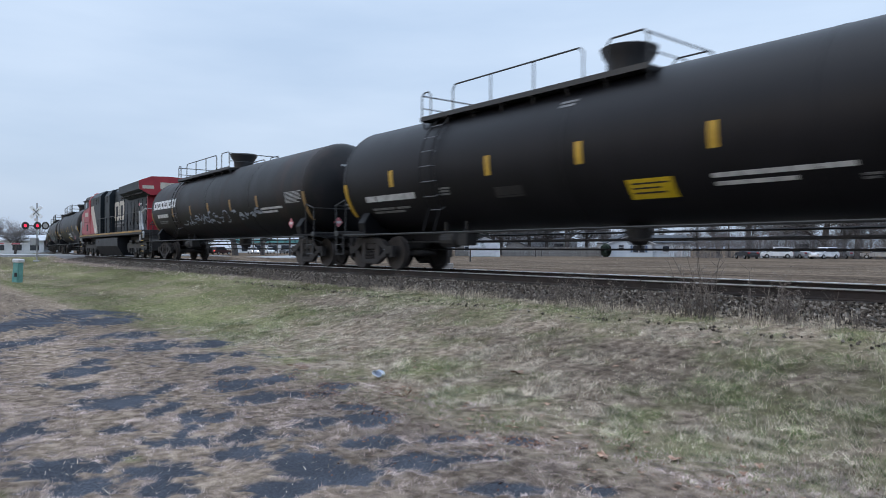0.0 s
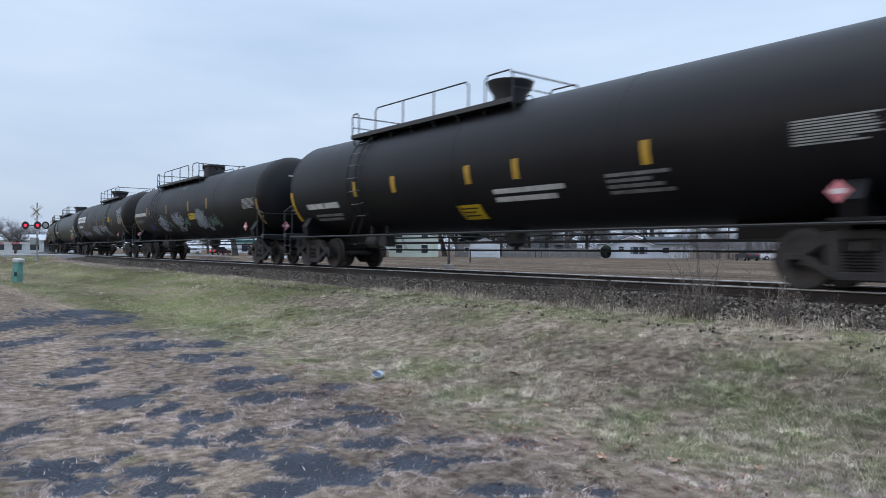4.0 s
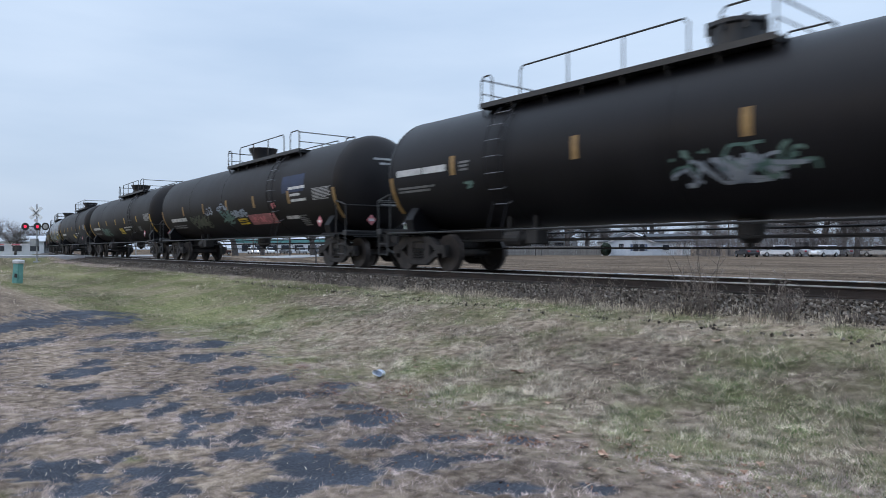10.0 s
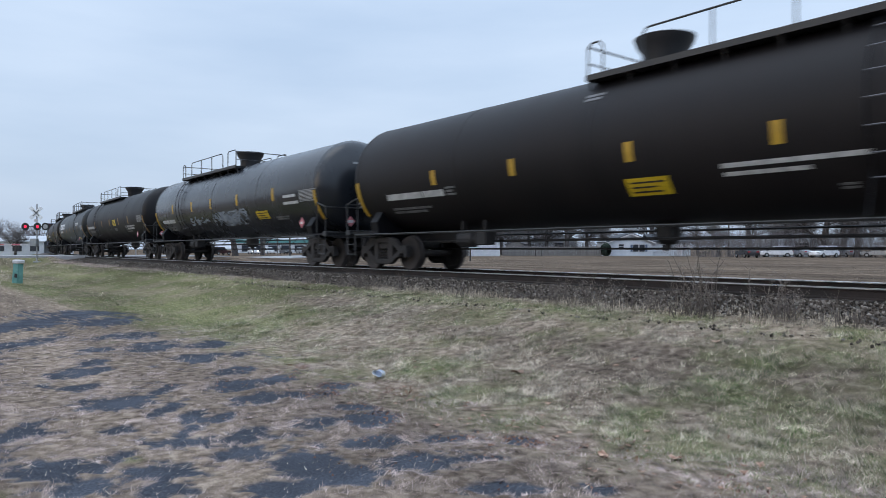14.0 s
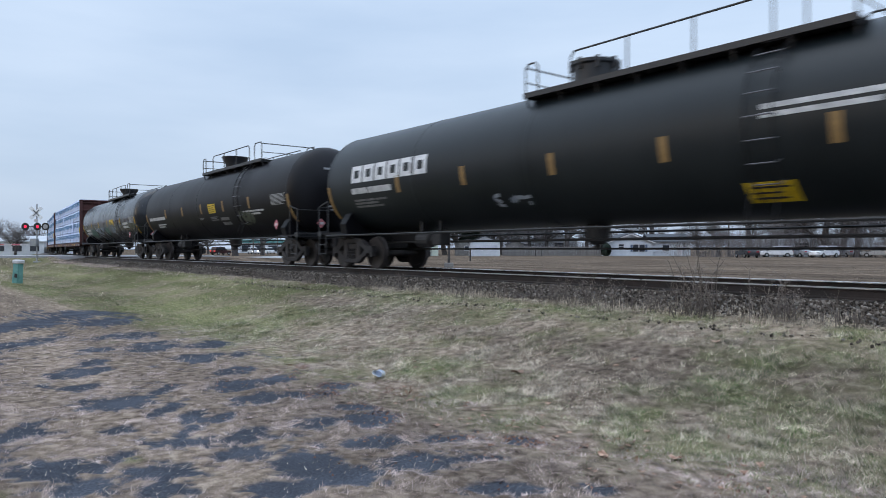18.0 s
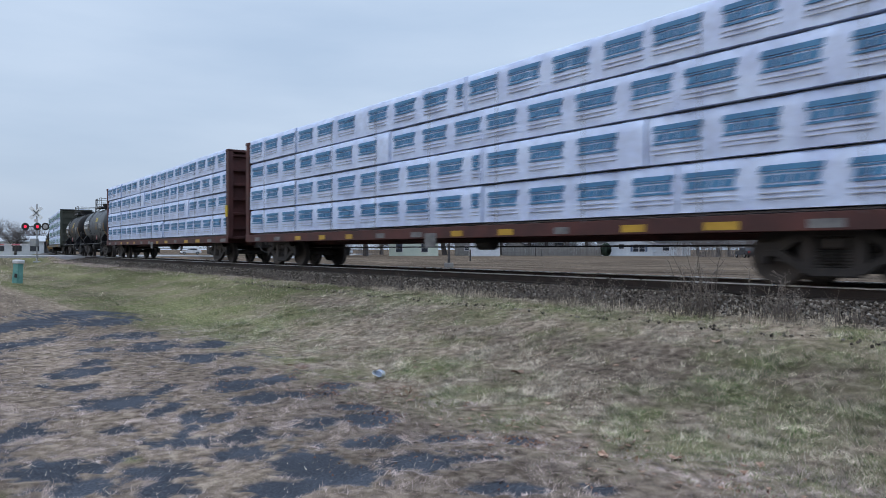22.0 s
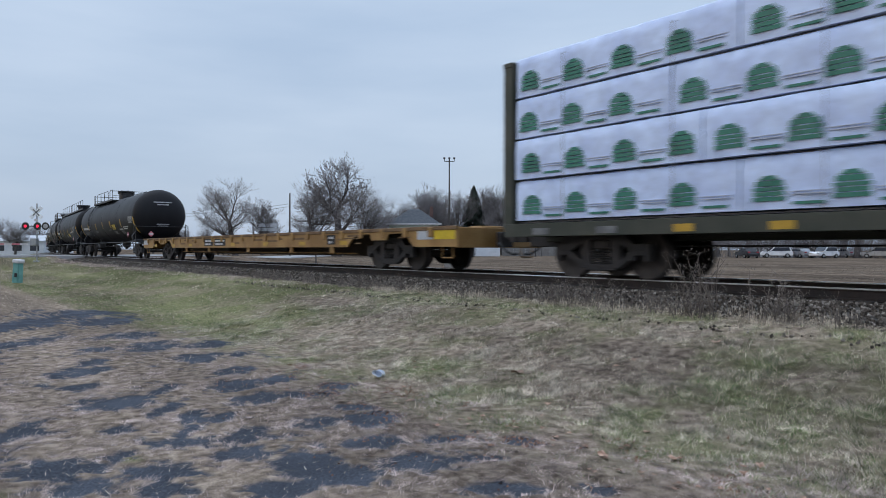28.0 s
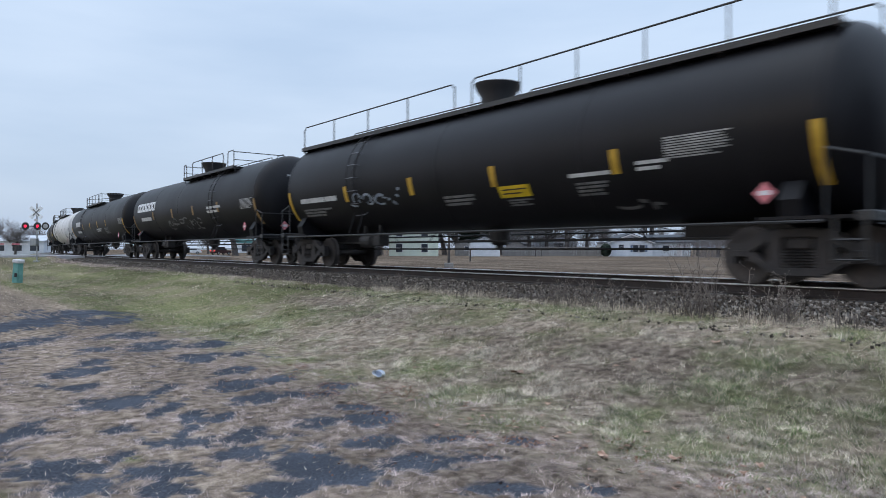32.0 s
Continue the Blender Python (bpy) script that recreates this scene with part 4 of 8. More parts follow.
    part("lettering", bars(f, 0.30, 3.2, 2.2, 0.12, 3, 2, 1.3, 9), M_MARK_DIM, hood)
    # radiator wings
    bm = bmesh.new()
    for sg in (-1, 1):
        prism(bm, [(sg * HOOD, 3.52), (sg * 1.52, 3.86), (sg * 1.54, 4.30), (sg * 0.9, 4.56), (0.0, 4.60), (0, 4.30), (sg * HOOD, 4.28)], 4.6, 9.9, "yz")
        vs = [bm.verts.new(q) for q in ((4.6, sg * HOOD, 3.52), (4.6, sg * 1.52, 3.86), (4.6, sg * 1.54, 4.30), (4.6, sg * 0.9, 4.56), (4.6, sg * 0.3, 4.57), (3.5, sg * 0.9, 3.95), (3.5, sg * 1.05, 4.35), (3.5, sg * 0.85, 4.56))]
        for q in ((0, 1, 5), (1, 2, 6, 5), (2, 3, 7, 6), (3, 4, 7), (5, 6, 7)):
            bm.faces.new([vs[k] for k in q])
    wing = part("radiator_wing", bm, M_LDARK, car, "dark flared radiator housing")
    bm = bmesh.new()
    prism(bm, [(-1.52, 3.86), (-1.545, 4.305), (-0.9, 4.57), (0, 4.61), (0.9, 4.57), (1.545, 4.305), (1.52, 3.86), (HOOD, 3.54), (-HOOD, 3.54)], 9.9, 9.96, "yz")
    red = part("wing_end", bm, M_LRED, wing, "red end of the radiator housing")
    bm = bmesh.new()
    for y0, y1 in ((-1.35, -0.75), (-0.42, 0.42), (0.75, 1.35)):
        box(bm, 9.955, 9.97, y0, y1, 3.88, 4.06 if abs(y0) > 0.5 else 4.26)
    part("lettering", bm, M_LCREAM, red)
    for y in (-1.25, 1.25):
        for k in range(6):
            bm = bmesh.new()
            box(bm, 3.9 + k, 4.75 + k, y - 0.08, y + 0.08, 3.66, 3.72)
            part("radiator_grille", bm, M_UNDER, wing)
    bm = bmesh.new()
    prism(bm, [(-HOOD - 0.05, DECK), (-HOOD - 0.05, 3.7), (HOOD + 0.05, 3.7), (HOOD + 0.05, DECK)], 9.30, 9.42, "yz")
    end = part("rear_hood", bm, M_LRED, car, "red rear end of the hood")
    for y in (-0.22, 0.22):
        bm = bmesh.new()
        tube(bm, (9.40, y, 3.45), (9.56, y, 3.45), 0.13, 14)
        part("headlight", bm, M_SIGBLK, end)
    bm = bmesh.new()
    box(bm, 9.42, 9.45, -0.35, 0.35, 1.7, 3.0)
    part("door", bm, M_LRED, end)
    # end steps, pilots, hand rails
    for sg in (-1, 1):
        bm = bmesh.new()
        box(bm, min(sg * 10.5, sg * 10.58), max(sg * 10.5, sg * 10.58), -1.1, 1.1, 0.45, 1.35, 0.02)
        pilot = part("pilot", bm, M_UNDER, car, "dark end plate")
        a, b = sorted((sg * 9.95, sg * 10.6))
        for y in (-1.42, 1.12):
            for k in range(4):
                bm = bmesh.new()
                box(bm, a, b, y, y + 0.3, 0.42 + 0.29 * k, 0.46 + 0.29 * k, 0.005)
                part("step", bm, M_UNDER, pilot)
        for k in range(4):
            bm = bmesh.new()
            box(bm, a + 0.08, b - 0.04, -1.445, -1.425, 0.42 + 0.29 * k, 0.46 + 0.29 * k)
            part("step_edge", bm, M_STRIPE, pilot, "yellow step edge")
        for y in (-1.44, 1.44):
            for pts in ([(sg * 10.62, y, 1.15), (sg * 10.62, y, 1.4), (sg * 10.28, y, 1.95), (sg * 10.25, y, 2.55), (sg * 10.6, y * 0.9, 2.75)],
                        [(sg * 9.93, y, 1.0), (sg * 9.93, y, 1.5), (sg * 9.8, y, 2.0), (sg * 9.8, y, 2.65)]):
                bm = bmesh.new()
                pipe(bm, pts, 0.055, 8)
                part("grab_rail", bm, M_GALV, car, "pale grey grab rail")
        bm = bmesh.new()
        pipe(bm, [(sg * 10.6, -1.2, 2.75), (sg * 10.6, 1.2, 2.75)], 0.02, 6)
        part("cross_rail", bm, M_GALV, car)
    for y in (-1.45, 1.45):
        bm = bmesh.new()
        pipe(bm, [(-3.0, y, 2.62), (9.8, y, 2.62)], 0.022, 6)
        for i in range(9):
            x = -2.9 + i * 1.58
            tube(bm, (x, y, DECK - 0.05), (x, y, 2.62), 0.022, 6)
        part("hand_rail", bm, M_LGREY, car)
        bm = bmesh.new()
        pipe(bm, [(-9.6, y, 2.4), (-8.0, y * 0.98, 2.55)], 0.02, 6)
        part("nose_rail", bm, M_LGREY, car)
    bm = bmesh.new()
    box(bm, -9.3, -8.95, -1.52, -1.42, 0.98, 1.06)
    part("step_lamp", bm, M_MARK, car)
    tm = loco_truck_mesh()
    for x in (-7.6, 7.5):
        truck = part("truck", tm, None, car, "six-wheel cast truck", pose(x, 0, 0))
        for a in (-1.85, 0.0, 1.85):
            SPINNING.append((part("wheelset", ME_WHEELSET, None, truck, "", pose(a, 0, WHEEL_R)), car, a))
    add_ends(car, 11.15)
    return car


# ---------- centre-beam flat cars with wrapped lumber ----------


def wrap_mesh(x0, x1, y0, y1, z0, z1, seed, paint):
    """A lumber package in a loose plastic wrap: soft edges, sagging folds."""
    rng = random.Random(seed)
    nx, nz = max(4, int((x1 - x0) / 0.22)), 5
    bm = bmesh.new()
    ph = rng.uniform(0, 9)

    def dent(u, v, k):
        return 0.012 * math.sin(u * 5.1 + ph + k) + 0.010 * math.sin(u * 11.7 + v * 6 + ph * 2) + rng.uniform(-0.006, 0.006)
    loop_rows = []
    ring = [(y0, z0 + 0.02), (y0 - 0.0, z0 + 0.2), (y0, (z0 + z1) / 2), (y0, z1 - 0.2), (y0 + 0.02, z1 - 0.03), (y0 + 0.06, z1), (y1 - 0.06, z1), (y1, z1 - 0.04), (y1, z0 + 0.02)]
    for i in range(nx + 1):
        x = x0 + (x1 - x0) * i / nx
        row = []
        for j, (y, z) in enumerate(ring):
            d = dent(x, z, j) if 0 < i < nx else 0
            row.append(bm.verts.new((x, y + (d if y < (y0 + y1) / 2 else -d), z + (d * 0.7 if j in (4, 5, 6, 7) else 0))))
        loop_rows.append(row)
    n = len(ring)
    for a, b in zip(loop_rows, loop_rows[1:]):
        for j in range(n):
            bm.faces.new((a[j], a[(j + 1) % n], b[(j + 1) % n], b[j]))
    bm.faces.new(loop_rows[0])
    bm.faces.new(loop_rows[-1][::-1])
    bmesh.ops.recalc_face_normals(bm, faces=bm.faces[:])
    return round_shade(finish(bm, "lumber_package", paint), 50)


def print_mesh(kind, x0, x1, y, z0, z1, pitch, phase):
    """The makers' prints, repeated along one package's side as plain shapes."""
    f = Flat(y)
    out = []
    h = z1 - z0
    x = x0 + phase
    while x < x1 - 0.3:
        col, line = bmesh.new(), bmesh.new()
        if kind == "blue":
            w = min(0.92, x1 - 0.1 - x)
            f.patch(col, x, x + w, z0 + h * 0.70, z0 + h * 0.80, 0.02, 0.04)
            f.patch(col, x + 0.01, x + w, z0 + h * 0.655, z0 + h * 0.68, 0.02, 0.02)
            for k in range(4):
                f.patch(col, x + w * (0.06 + 0.23 * k), x + w * (0.25 + 0.23 * k), z0 + h * 0.49, z0 + h * 0.62, 0.02, 0.03)
            f.patch(col, x + 0.01, x + w, z0 + h * 0.41, z0 + h * 0.455, 0.02, 0.02)
            f.patch(line, x, x + w, z0 + h * 0.30, z0 + h * 0.318, 0.02)
            f.patch(line, x, x + w, z0 + h * 0.21, z0 + h * 0.225, 0.02)
        else:
            for lo, hi in ((0.0, 0.05), (0.07, 0.15), (0.165, 0.23)):      # a dome in three slices
                a, b = math.sqrt(0.235 ** 2 - lo ** 2), math.sqrt(max(0.0, 0.235 ** 2 - hi ** 2))
                zz = z0 + h * 0.36
                f.poly(col, [(x + 0.25 - a, zz + lo), (x + 0.25 + a, zz + lo), (x + 0.25 + b + 0.02, zz + hi), (x + 0.25 - b - 0.02, zz + hi)], 0.02)
            f.patch(col, x + 0.02, x + 0.48, z0 + h * 0.27, z0 + h * 0.34, 0.02)
            f.patch(col, x, x + 0.50, z0 + h * 0.175, z0 + h * 0.25, 0.02)
            if x + pitch < x1:
                f.patch(col, x + 0.60, x + pitch - 0.1, z0 + h * 0.10, z0 + h * 0.15, 0.02)
                f.patch(line, x + 0.56, x + pitch - 0.06, z0 + h * 0.32, z0 + h * 0.335, 0.02)
                f.patch(line, x + 0.56, x + pitch - 0.06, z0 + h * 0.27, z0 + h * 0.285, 0.02)
        out.append((col, line))
        x += pitch
    return out


def centerbeam(kind, frame_paint, label):
    car = thing("centerbeam_flatcar", Matrix(), label, "flatcar", "lumber cars of the train")
    H, TOP = 11.12, 4.47
    bm = bmesh.new()
    box(bm, -H - 0.25, H + 0.25, -1.40, 1.40, 0.98, 1.08, 0.01)
    box(bm, -H, H, -0.35, 0.35, 0.72, 0.98, 0.02)
    for i in range(15):
        x = -H + 0.5 + i * (2 * H - 1.0) / 14
        box(bm, x - 0.06, x + 0.06, -1.40, 1.40, 0.82, 0.98)
    part("deck", bm, frame_paint, car)
    for y in (-1.42, 1.38):
        bm = bmesh.new()
        box(bm, -H - 0.25, H + 0.25, y, y + 0.04, 0.82, 1.09, 0.008)
        sill = part("side_sill", bm, frame_paint, car)
        rng = random.Random(7)
        for i in range(14):
            x = -H + 0.6 + i * 1.62
            bm = bmesh.new()
            Flat(y).patch(bm, x, x + rng.uniform(0.35, 0.6), 0.86, 0.99)
            part("reflective_stripe", bm, rng.choice((M_MARK_DIM, M_MARK_DIM, M_STRIPE)), sill)
    # bulkheads at both ends: posts, ribs and sheet
    for sg in (-1, 1):
        bm = bmesh.new()
        a, b = sorted((sg * H, sg * (H + 0.06)))
        box(bm, a, b, -1.40, 1.40, 1.08, TOP, 0.01)
        sheet = part("bulkhead", bm, frame_paint, car, "ribbed steel bulkhead")
        a, b = sorted((sg * (H + 0.002), sg * (H + 0.28)))
        for y in (-1.40, -0.1, 1.20):
            bm = bmesh.new()
            box(bm, a, b, y, y + 0.20, 1.0, TOP + 0.03, 0.012)
            part("post", bm, frame_paint, sheet)
        for k in range(6):
            z = 1.35 + k * 0.58
            a2, b2 = sorted((sg * (H + 0.05), sg * (H + 0.2)))
            bm = bmesh.new()
            box(bm, a2, b2, -1.2, 1.2, z, z + 0.1, 0.01)
            part("rib", bm, frame_paint, sheet)
        bm = bmesh.new()
        box(bm, a, b, -1.42, 1.42, TOP - 0.05, TOP + 0.05, 0.012)
        part("top_beam", bm, frame_paint, sheet)
    bm = bmesh.new()
    box(bm, -H, H, -0.09, 0.09, TOP - 0.30, TOP - 0.12, 0.01)
    for i in range(13):
        x = -H + 0.4 + i * (2 * H - 0.8) / 12
        box(bm, x - 0.07, x + 0.07, -0.07, 0.07, 1.08, TOP - 0.2)
        box(bm, x - 0.05, x + 0.05, -0.1, 0.1, TOP - 0.20, TOP - 0.13)
    part("center_beam", bm, frame_paint, car)
    # packages: four tiers on each side
    tier = (TOP + 0.11 - 1.14) / 4
    ink = M_WRAPB if kind == "blue" else M_WRAPG
    pitch = 1.28 if kind == "blue" else 1.15
    lens = [4.9, 4.3, 3.7, 4.9, 4.3]
    for sgy in (-1, 1):
        for t in range(4):
            rng = random.Random(t * 10 + (1 if kind == "blue" else 5))
            ls = lens[:]
            rng.shuffle(ls)
            scale = (2 * H - 0.1) / sum(ls)
            x = -H + 0.05
            for k, ln in enumerate(ls):
                ln *= scale
                z0, z1 = 1.14 + t * tier, 1.14 + (t + 1) * tier - 0.015
                y0, y1 = (-1.36 + rng.uniform(-0.03, 0.03), -0.12) if sgy < 0 else (0.12, 1.36)
                me = wrap_mesh(x + 0.015, x + ln - 0.015, y0, y1, z0, z1, t * 10 + k, M_WRAP)
                pack = part("lumber_package", me, None, car, "white plastic-wrapped lumber package")
                if sgy < 0:
                    for col, line in print_mesh(kind, x, x + ln, y0 - 0.006, z0, z1, pitch, 0.12 + 0.1 * rng.random()):
                        part("print", col, ink, pack)
                        if line.verts:
                            part("print_line", line, M_WRAPLINE, pack)
                x += ln
            if sgy < 0:
                bm = bmesh.new()
                z = 1.14 + t * tier - 0.03
                box(bm, -H + 0.05, H - 0.05, -1.26, -0.15, z, z + 0.03)
                part("dunnage", bm, M_STRAP_LIT_RUNG, car)
    for i in range(9):
        bm = bmesh.new()
        x = -H + 1.4 + i * 2.42
        pipe(bm, [(x, -1.43, 1.05), (x, -1.415, TOP - 0.06), (x, -0.1, TOP - 0.055)], 0.007, 4)
        part("tie_down_cable", bm, M_STRAP_LIT_RUNG, car)
    if kind == "blue":
        bm = bmesh.new()
        box(bm, -0.2, 0.25, -1.44, -1.425, 0.62, 0.95)
        part("data_plate", bm, M_MARK_DIM, car)
    bm = bmesh.new()
    box(bm, H + 0.0, H + 0.22, -1.435, -1.405, 1.85, 2.3)
    part("end_label", bm, M_LABEL if kind == "blue" else M_OLIVE, car)
    add_truck(car, -9.1), add_truck(car, 9.1)
    bm = bmesh.new()
    turned(bm, [(-0.3, 0.1), (-0.28, 0.18), (0.22, 0.18), (0.3, 0.06)], 14, "x", (1.2, -0.6, 0.72))
    tube(bm, (-8, -0.5, 0.62), (8, -0.5, 0.62), 0.018, 5)
    part("brake_gear", bm, M_UNDER, car)
    add_ends(car, 12.2)
    return car


# ---------- long yellow flat car ----------


def long_flatcar():
    car = thing("flatcar", Matrix(), "long empty yellow flatcar with scuffed low sides", "flatcar")
    H = 13.5
    bm = bmesh.new()
    box(bm, -H, H, -1.36, 1.36, 1.00, 1.06, 0.01)
    part("deck", bm, M_DECKW, car, "worn brown deck")
    for y0, y1 in ((-1.40, -1.34), (1.34, 1.40)):
        bm = bmesh.new()
        prism(bm, [(-H, 0.62), (-H, 1.10), (H, 1.10), (H, 0.62), (11.75, 0.62), (11.3, 0.97), (10.55, 0.97), (10.45, 0.80), (9.75, 0.80), (9.65, 0.97), (8.85, 0.97), (8.4, 0.62),
                   (-8.4, 0.62), (-8.85, 0.97), (-9.65, 0.97), (-9.75, 0.80), (-10.45, 0.80), (-10.55, 0.97), (-11.3, 0.97), (-11.75, 0.62)], y0, y1)
        sill = part("side_sill", bm, M_FLATY, car, "scuffed yellow side sill")
        if y0 < 0:
            bm = bmesh.new()
            box(bm, -H, H, y0 - 0.03, y0 - 0.002, 1.02, 1.115, 0.01)
            part("rub_rail", bm, M_DECKW, sill, "grimy brown top rail")
            rng = random.Random(3)
            for i in range(15):
                x = rng.uniform(-H + 0.5, H - 1.6)
                bm = bmesh.new()
                w, z = rng.uniform(0.25, 0.9), rng.uniform(0.68, 0.94)
                Flat(y0).patch(bm, x, x + w, z, z + rng.uniform(0.02, 0.07), 0.003)
                part("grime_streak", bm, M_DECKW, sill)
            for i in range(24):
                x = -12.6 + i * 1.09
                bm = bmesh.new()
                box(bm, x - 0.09, x + 0.09, y0 - 0.05, y0 - 0.002, 0.86, 1.09, 0.01)
                part("stake_pocket", bm, M_FLATY, sill)
            for x in (-11.4, -8.4, -5.9, -0.72, 2.42, 5.3, 8.0):
                bm = bmesh.new()
                Flat(y0).patch(bm, x, x + 0.42, 0.68, 0.80)
                part("reflective_stripe", bm, M_STRIPE, sill)
            for x0, x1 in ((-3.79, -2.76), (-2.56, -1.32), (7.2, 7.7)):
                bm = bmesh.new()
                Flat(y0).patch(bm, x0, x1, 0.70, 0.98)
                p = part("number_board", bm, M_UNDER, sill, "dark lettering panel")
                part("lettering", bars(Flat(y0 - 0.006), x0 + 0.08, x1 - 0.08, 0.9, 0.07, 2, 2, 1.9, 3), M_MARK, p)
            for x0, x1, m in ((11.9, 12.55, M_FLATW), (12.6, 13.4, M_LABEL), (-13.45, -12.6, M_FLATW)):
                bm = bmesh.new()
                Flat(y0).patch(bm, x0, x1, 0.80, 1.05)
                part("end_patch", bm, m, sill)
    bm = bmesh.new()
    prism(bm, [(-10.0, 0.72), (-8.0, 0.36), (8.0, 0.36), (10.0, 0.72), (10, 0.98), (-10, 0.98)], -0.45, 0.45)
    part("center_sill", bm, M_FLATS, car, "deep dark brown center sill")
    for sg in (-1, 1):
        bm = bmesh.new()
        a, b = sorted((sg * (H - 0.12), sg * H))
        box(bm, a + 0.002, b + 0.002, -1.36, 1.36, 0.60, 1.08, 0.015)
        part("end_sill", bm, M_FLATY, car)
        bm = bmesh.new()
        for y in (-1.3, 1.3):
            for x in (H - 0.7, H - 0.3):
                tube(bm, (sg * x, y, 0.35), (sg * x, y, 0.65), 0.018, 5)
            tube(bm, (sg * (H - 0.7), y, 0.36), (sg * (H - 0.3), y, 0.36), 0.018, 5)
        part("step", bm, M_FLATY, car)
    bm = bmesh.new()
    for x in (-3.2, 2.4):
        box(bm, x, x + 0.9, -0.9, -0.5, 0.5, 0.85, 0.03)
    part("brake_gear", bm, M_UNDER, car)
    bm = bmesh.new()
    tube(bm, (-8.2, -0.95, 0.44), (8.2, -0.95, 0.44), 0.018, 5)
    for x in (-6.4, -3.4, 0.9, 4.6, 7.4):
        box(bm, x - 0.12, x + 0.12, -1.36, -1.32, 0.44, 0.64, 0.01)
    part("brake_rod", bm, M_FLATY, car)
    bm = bmesh.new()
    for x in (-12.9, 12.9):
        box(bm, x - 0.25, x + 0.25, -0.35, 0.35, 1.06, 1.14, 0.02)
    part("trailer_hitch", bm, M_FLATY, car)
    add_truck(car, -10.1), add_truck(car, 10.1)
    add_ends(car, 14.1)
    return car


# ---------- the train: each car's middle along the track at 20 s ----------
SPRAY = M_SPRAY
NUM = ("bars", -7.9, -5.9, 1.90, 0.16, 2, 1)
SUB = ("bars", -7.6, -5.9, 1.62, 0.07, 1, 2, 1)
LOW = ("bars", 3.9, 5.3, 1.95, 0.06, 1, 4, 1)
MID = ("bars", 1.0, 2.9, 1.95, 0.07, 1, 2)
OWN = ("owner", -7.9, -4.4, 2.55, 3.0)
TOPMARK = ("bars", -0.85, -0.35, 3.50, 0.05, 1, 2, 1)
TRAIN = []


def couple(car, place):
    TRAIN.append((car, place))
    return car


couple(tank_car("black tank car with yellow stripes and a yellow label", M_BLACK, stripes=(-6.42, -2.68, -0.10, 2.65), band=(2.19, 2.62),
                marks=(("bars", -7.85, -5.5, 1.93, 0.15, 2, 1), ("bars", -7.7, -5.9, 1.66, 0.05, 3, 2, 1), ("bars", -4.5, -4.08, 2.02, 0.04, 1, 3, 1), ("label", 0.85, 1.8, 1.48, 1.82),
                       ("bars", 2.5, 4.7, 1.77, 0.07, 1, 1), ("bars", 2.52, 3.87, 1.64, 0.06, 1, 1), ("bars", 4.69, 4.97, 1.62, 0.03, 1, 2, 1), ("fill", -2.6, -1.75, 1.70, 1.92, M_UNDER), TOPMARK)), 286.1)
couple(tank_car("rust-stained black tank car with white owner mark and graffiti", M_RUSTY, stripe=M_STRIPE_OLD, stripes=(-5.22, -2.6, -0.25, 2.3, 4.94),
                marks=(("owner", -8.4, -4.72, 2.53, 2.93), ("bars", -7.8, -6.0, 2.18, 0.17, 2, 1), ("bars", -7.7, -6.3, 1.92, 0.045, 1, 2, 1), ("bars", -5.05, -4.7, 2.24, 0.05, 1, 3, 1),
                       ("scrawl", -4.2, -2.3, 1.57, 2.05, SPRAY, 3), ("scrawl", -2.3, 1.9, 1.62, 2.12, SPRAY, 7), ("scrawl", 2.3, 5.25, 1.72, 2.05, SPRAY, 5), ("bars", 5.22, 7.0, 2.0, 0.07, 1, 2))), 266.0)
couple(locomotive(), 244.83)
couple(tank_car("plain black tank car with a yellow label", M_BLACK, stripes=(-4.8, -2.9, 0.1, 1.65, 4.86), marks=(NUM, SUB, ("label", -0.6, 0.2, 1.30, 1.62), ("bars", 0.8, 2.9, 1.85, 0.1, 1, 2), LOW)), 223.72)
couple(tank_car("black tank car with clouds of pale blue graffiti", M_BLACK, stripes=(-6.25, -2.65, 0.81, 3.32), band=(2.28, 2.72), stripe=M_STRIPE_OLD, dome="drum",
                marks=(("bars", -8.7, -6.45, 2.40, 0.17, 2, 1), ("bars", -8.6, -6.95, 2.08, 0.05, 1, 2, 1), ("bars", -5.9, -5.5, 2.5, 0.04, 1, 3, 1), ("blotch", -4.33, -2.83, 1.45, 2.25, SPRAY, 60), ("blotch", -1.8, -0.1, 1.45, 2.3, SPRAY, 70),
                       ("blotch", -0.2, 0.62, 1.65, 1.97, M_SPRAY_TEAL, 12), ("blotch", -2.7, -1.9, 1.6, 1.85, M_SPRAY_TEAL, 10), ("blotch", 1.4, 3.1, 1.40, 2.30, SPRAY, 80), ("blotch", 2.9, 4.4, 1.45, 2.0, M_SPRAY_TEAL, 24),
                       ("blotch", -6.43, -5.2, 1.5, 1.9, M_SPRAY_VIOLET, 26), ("label", 0.72, 1.66, 1.90, 2.16), TOPMARK)), 203.27)
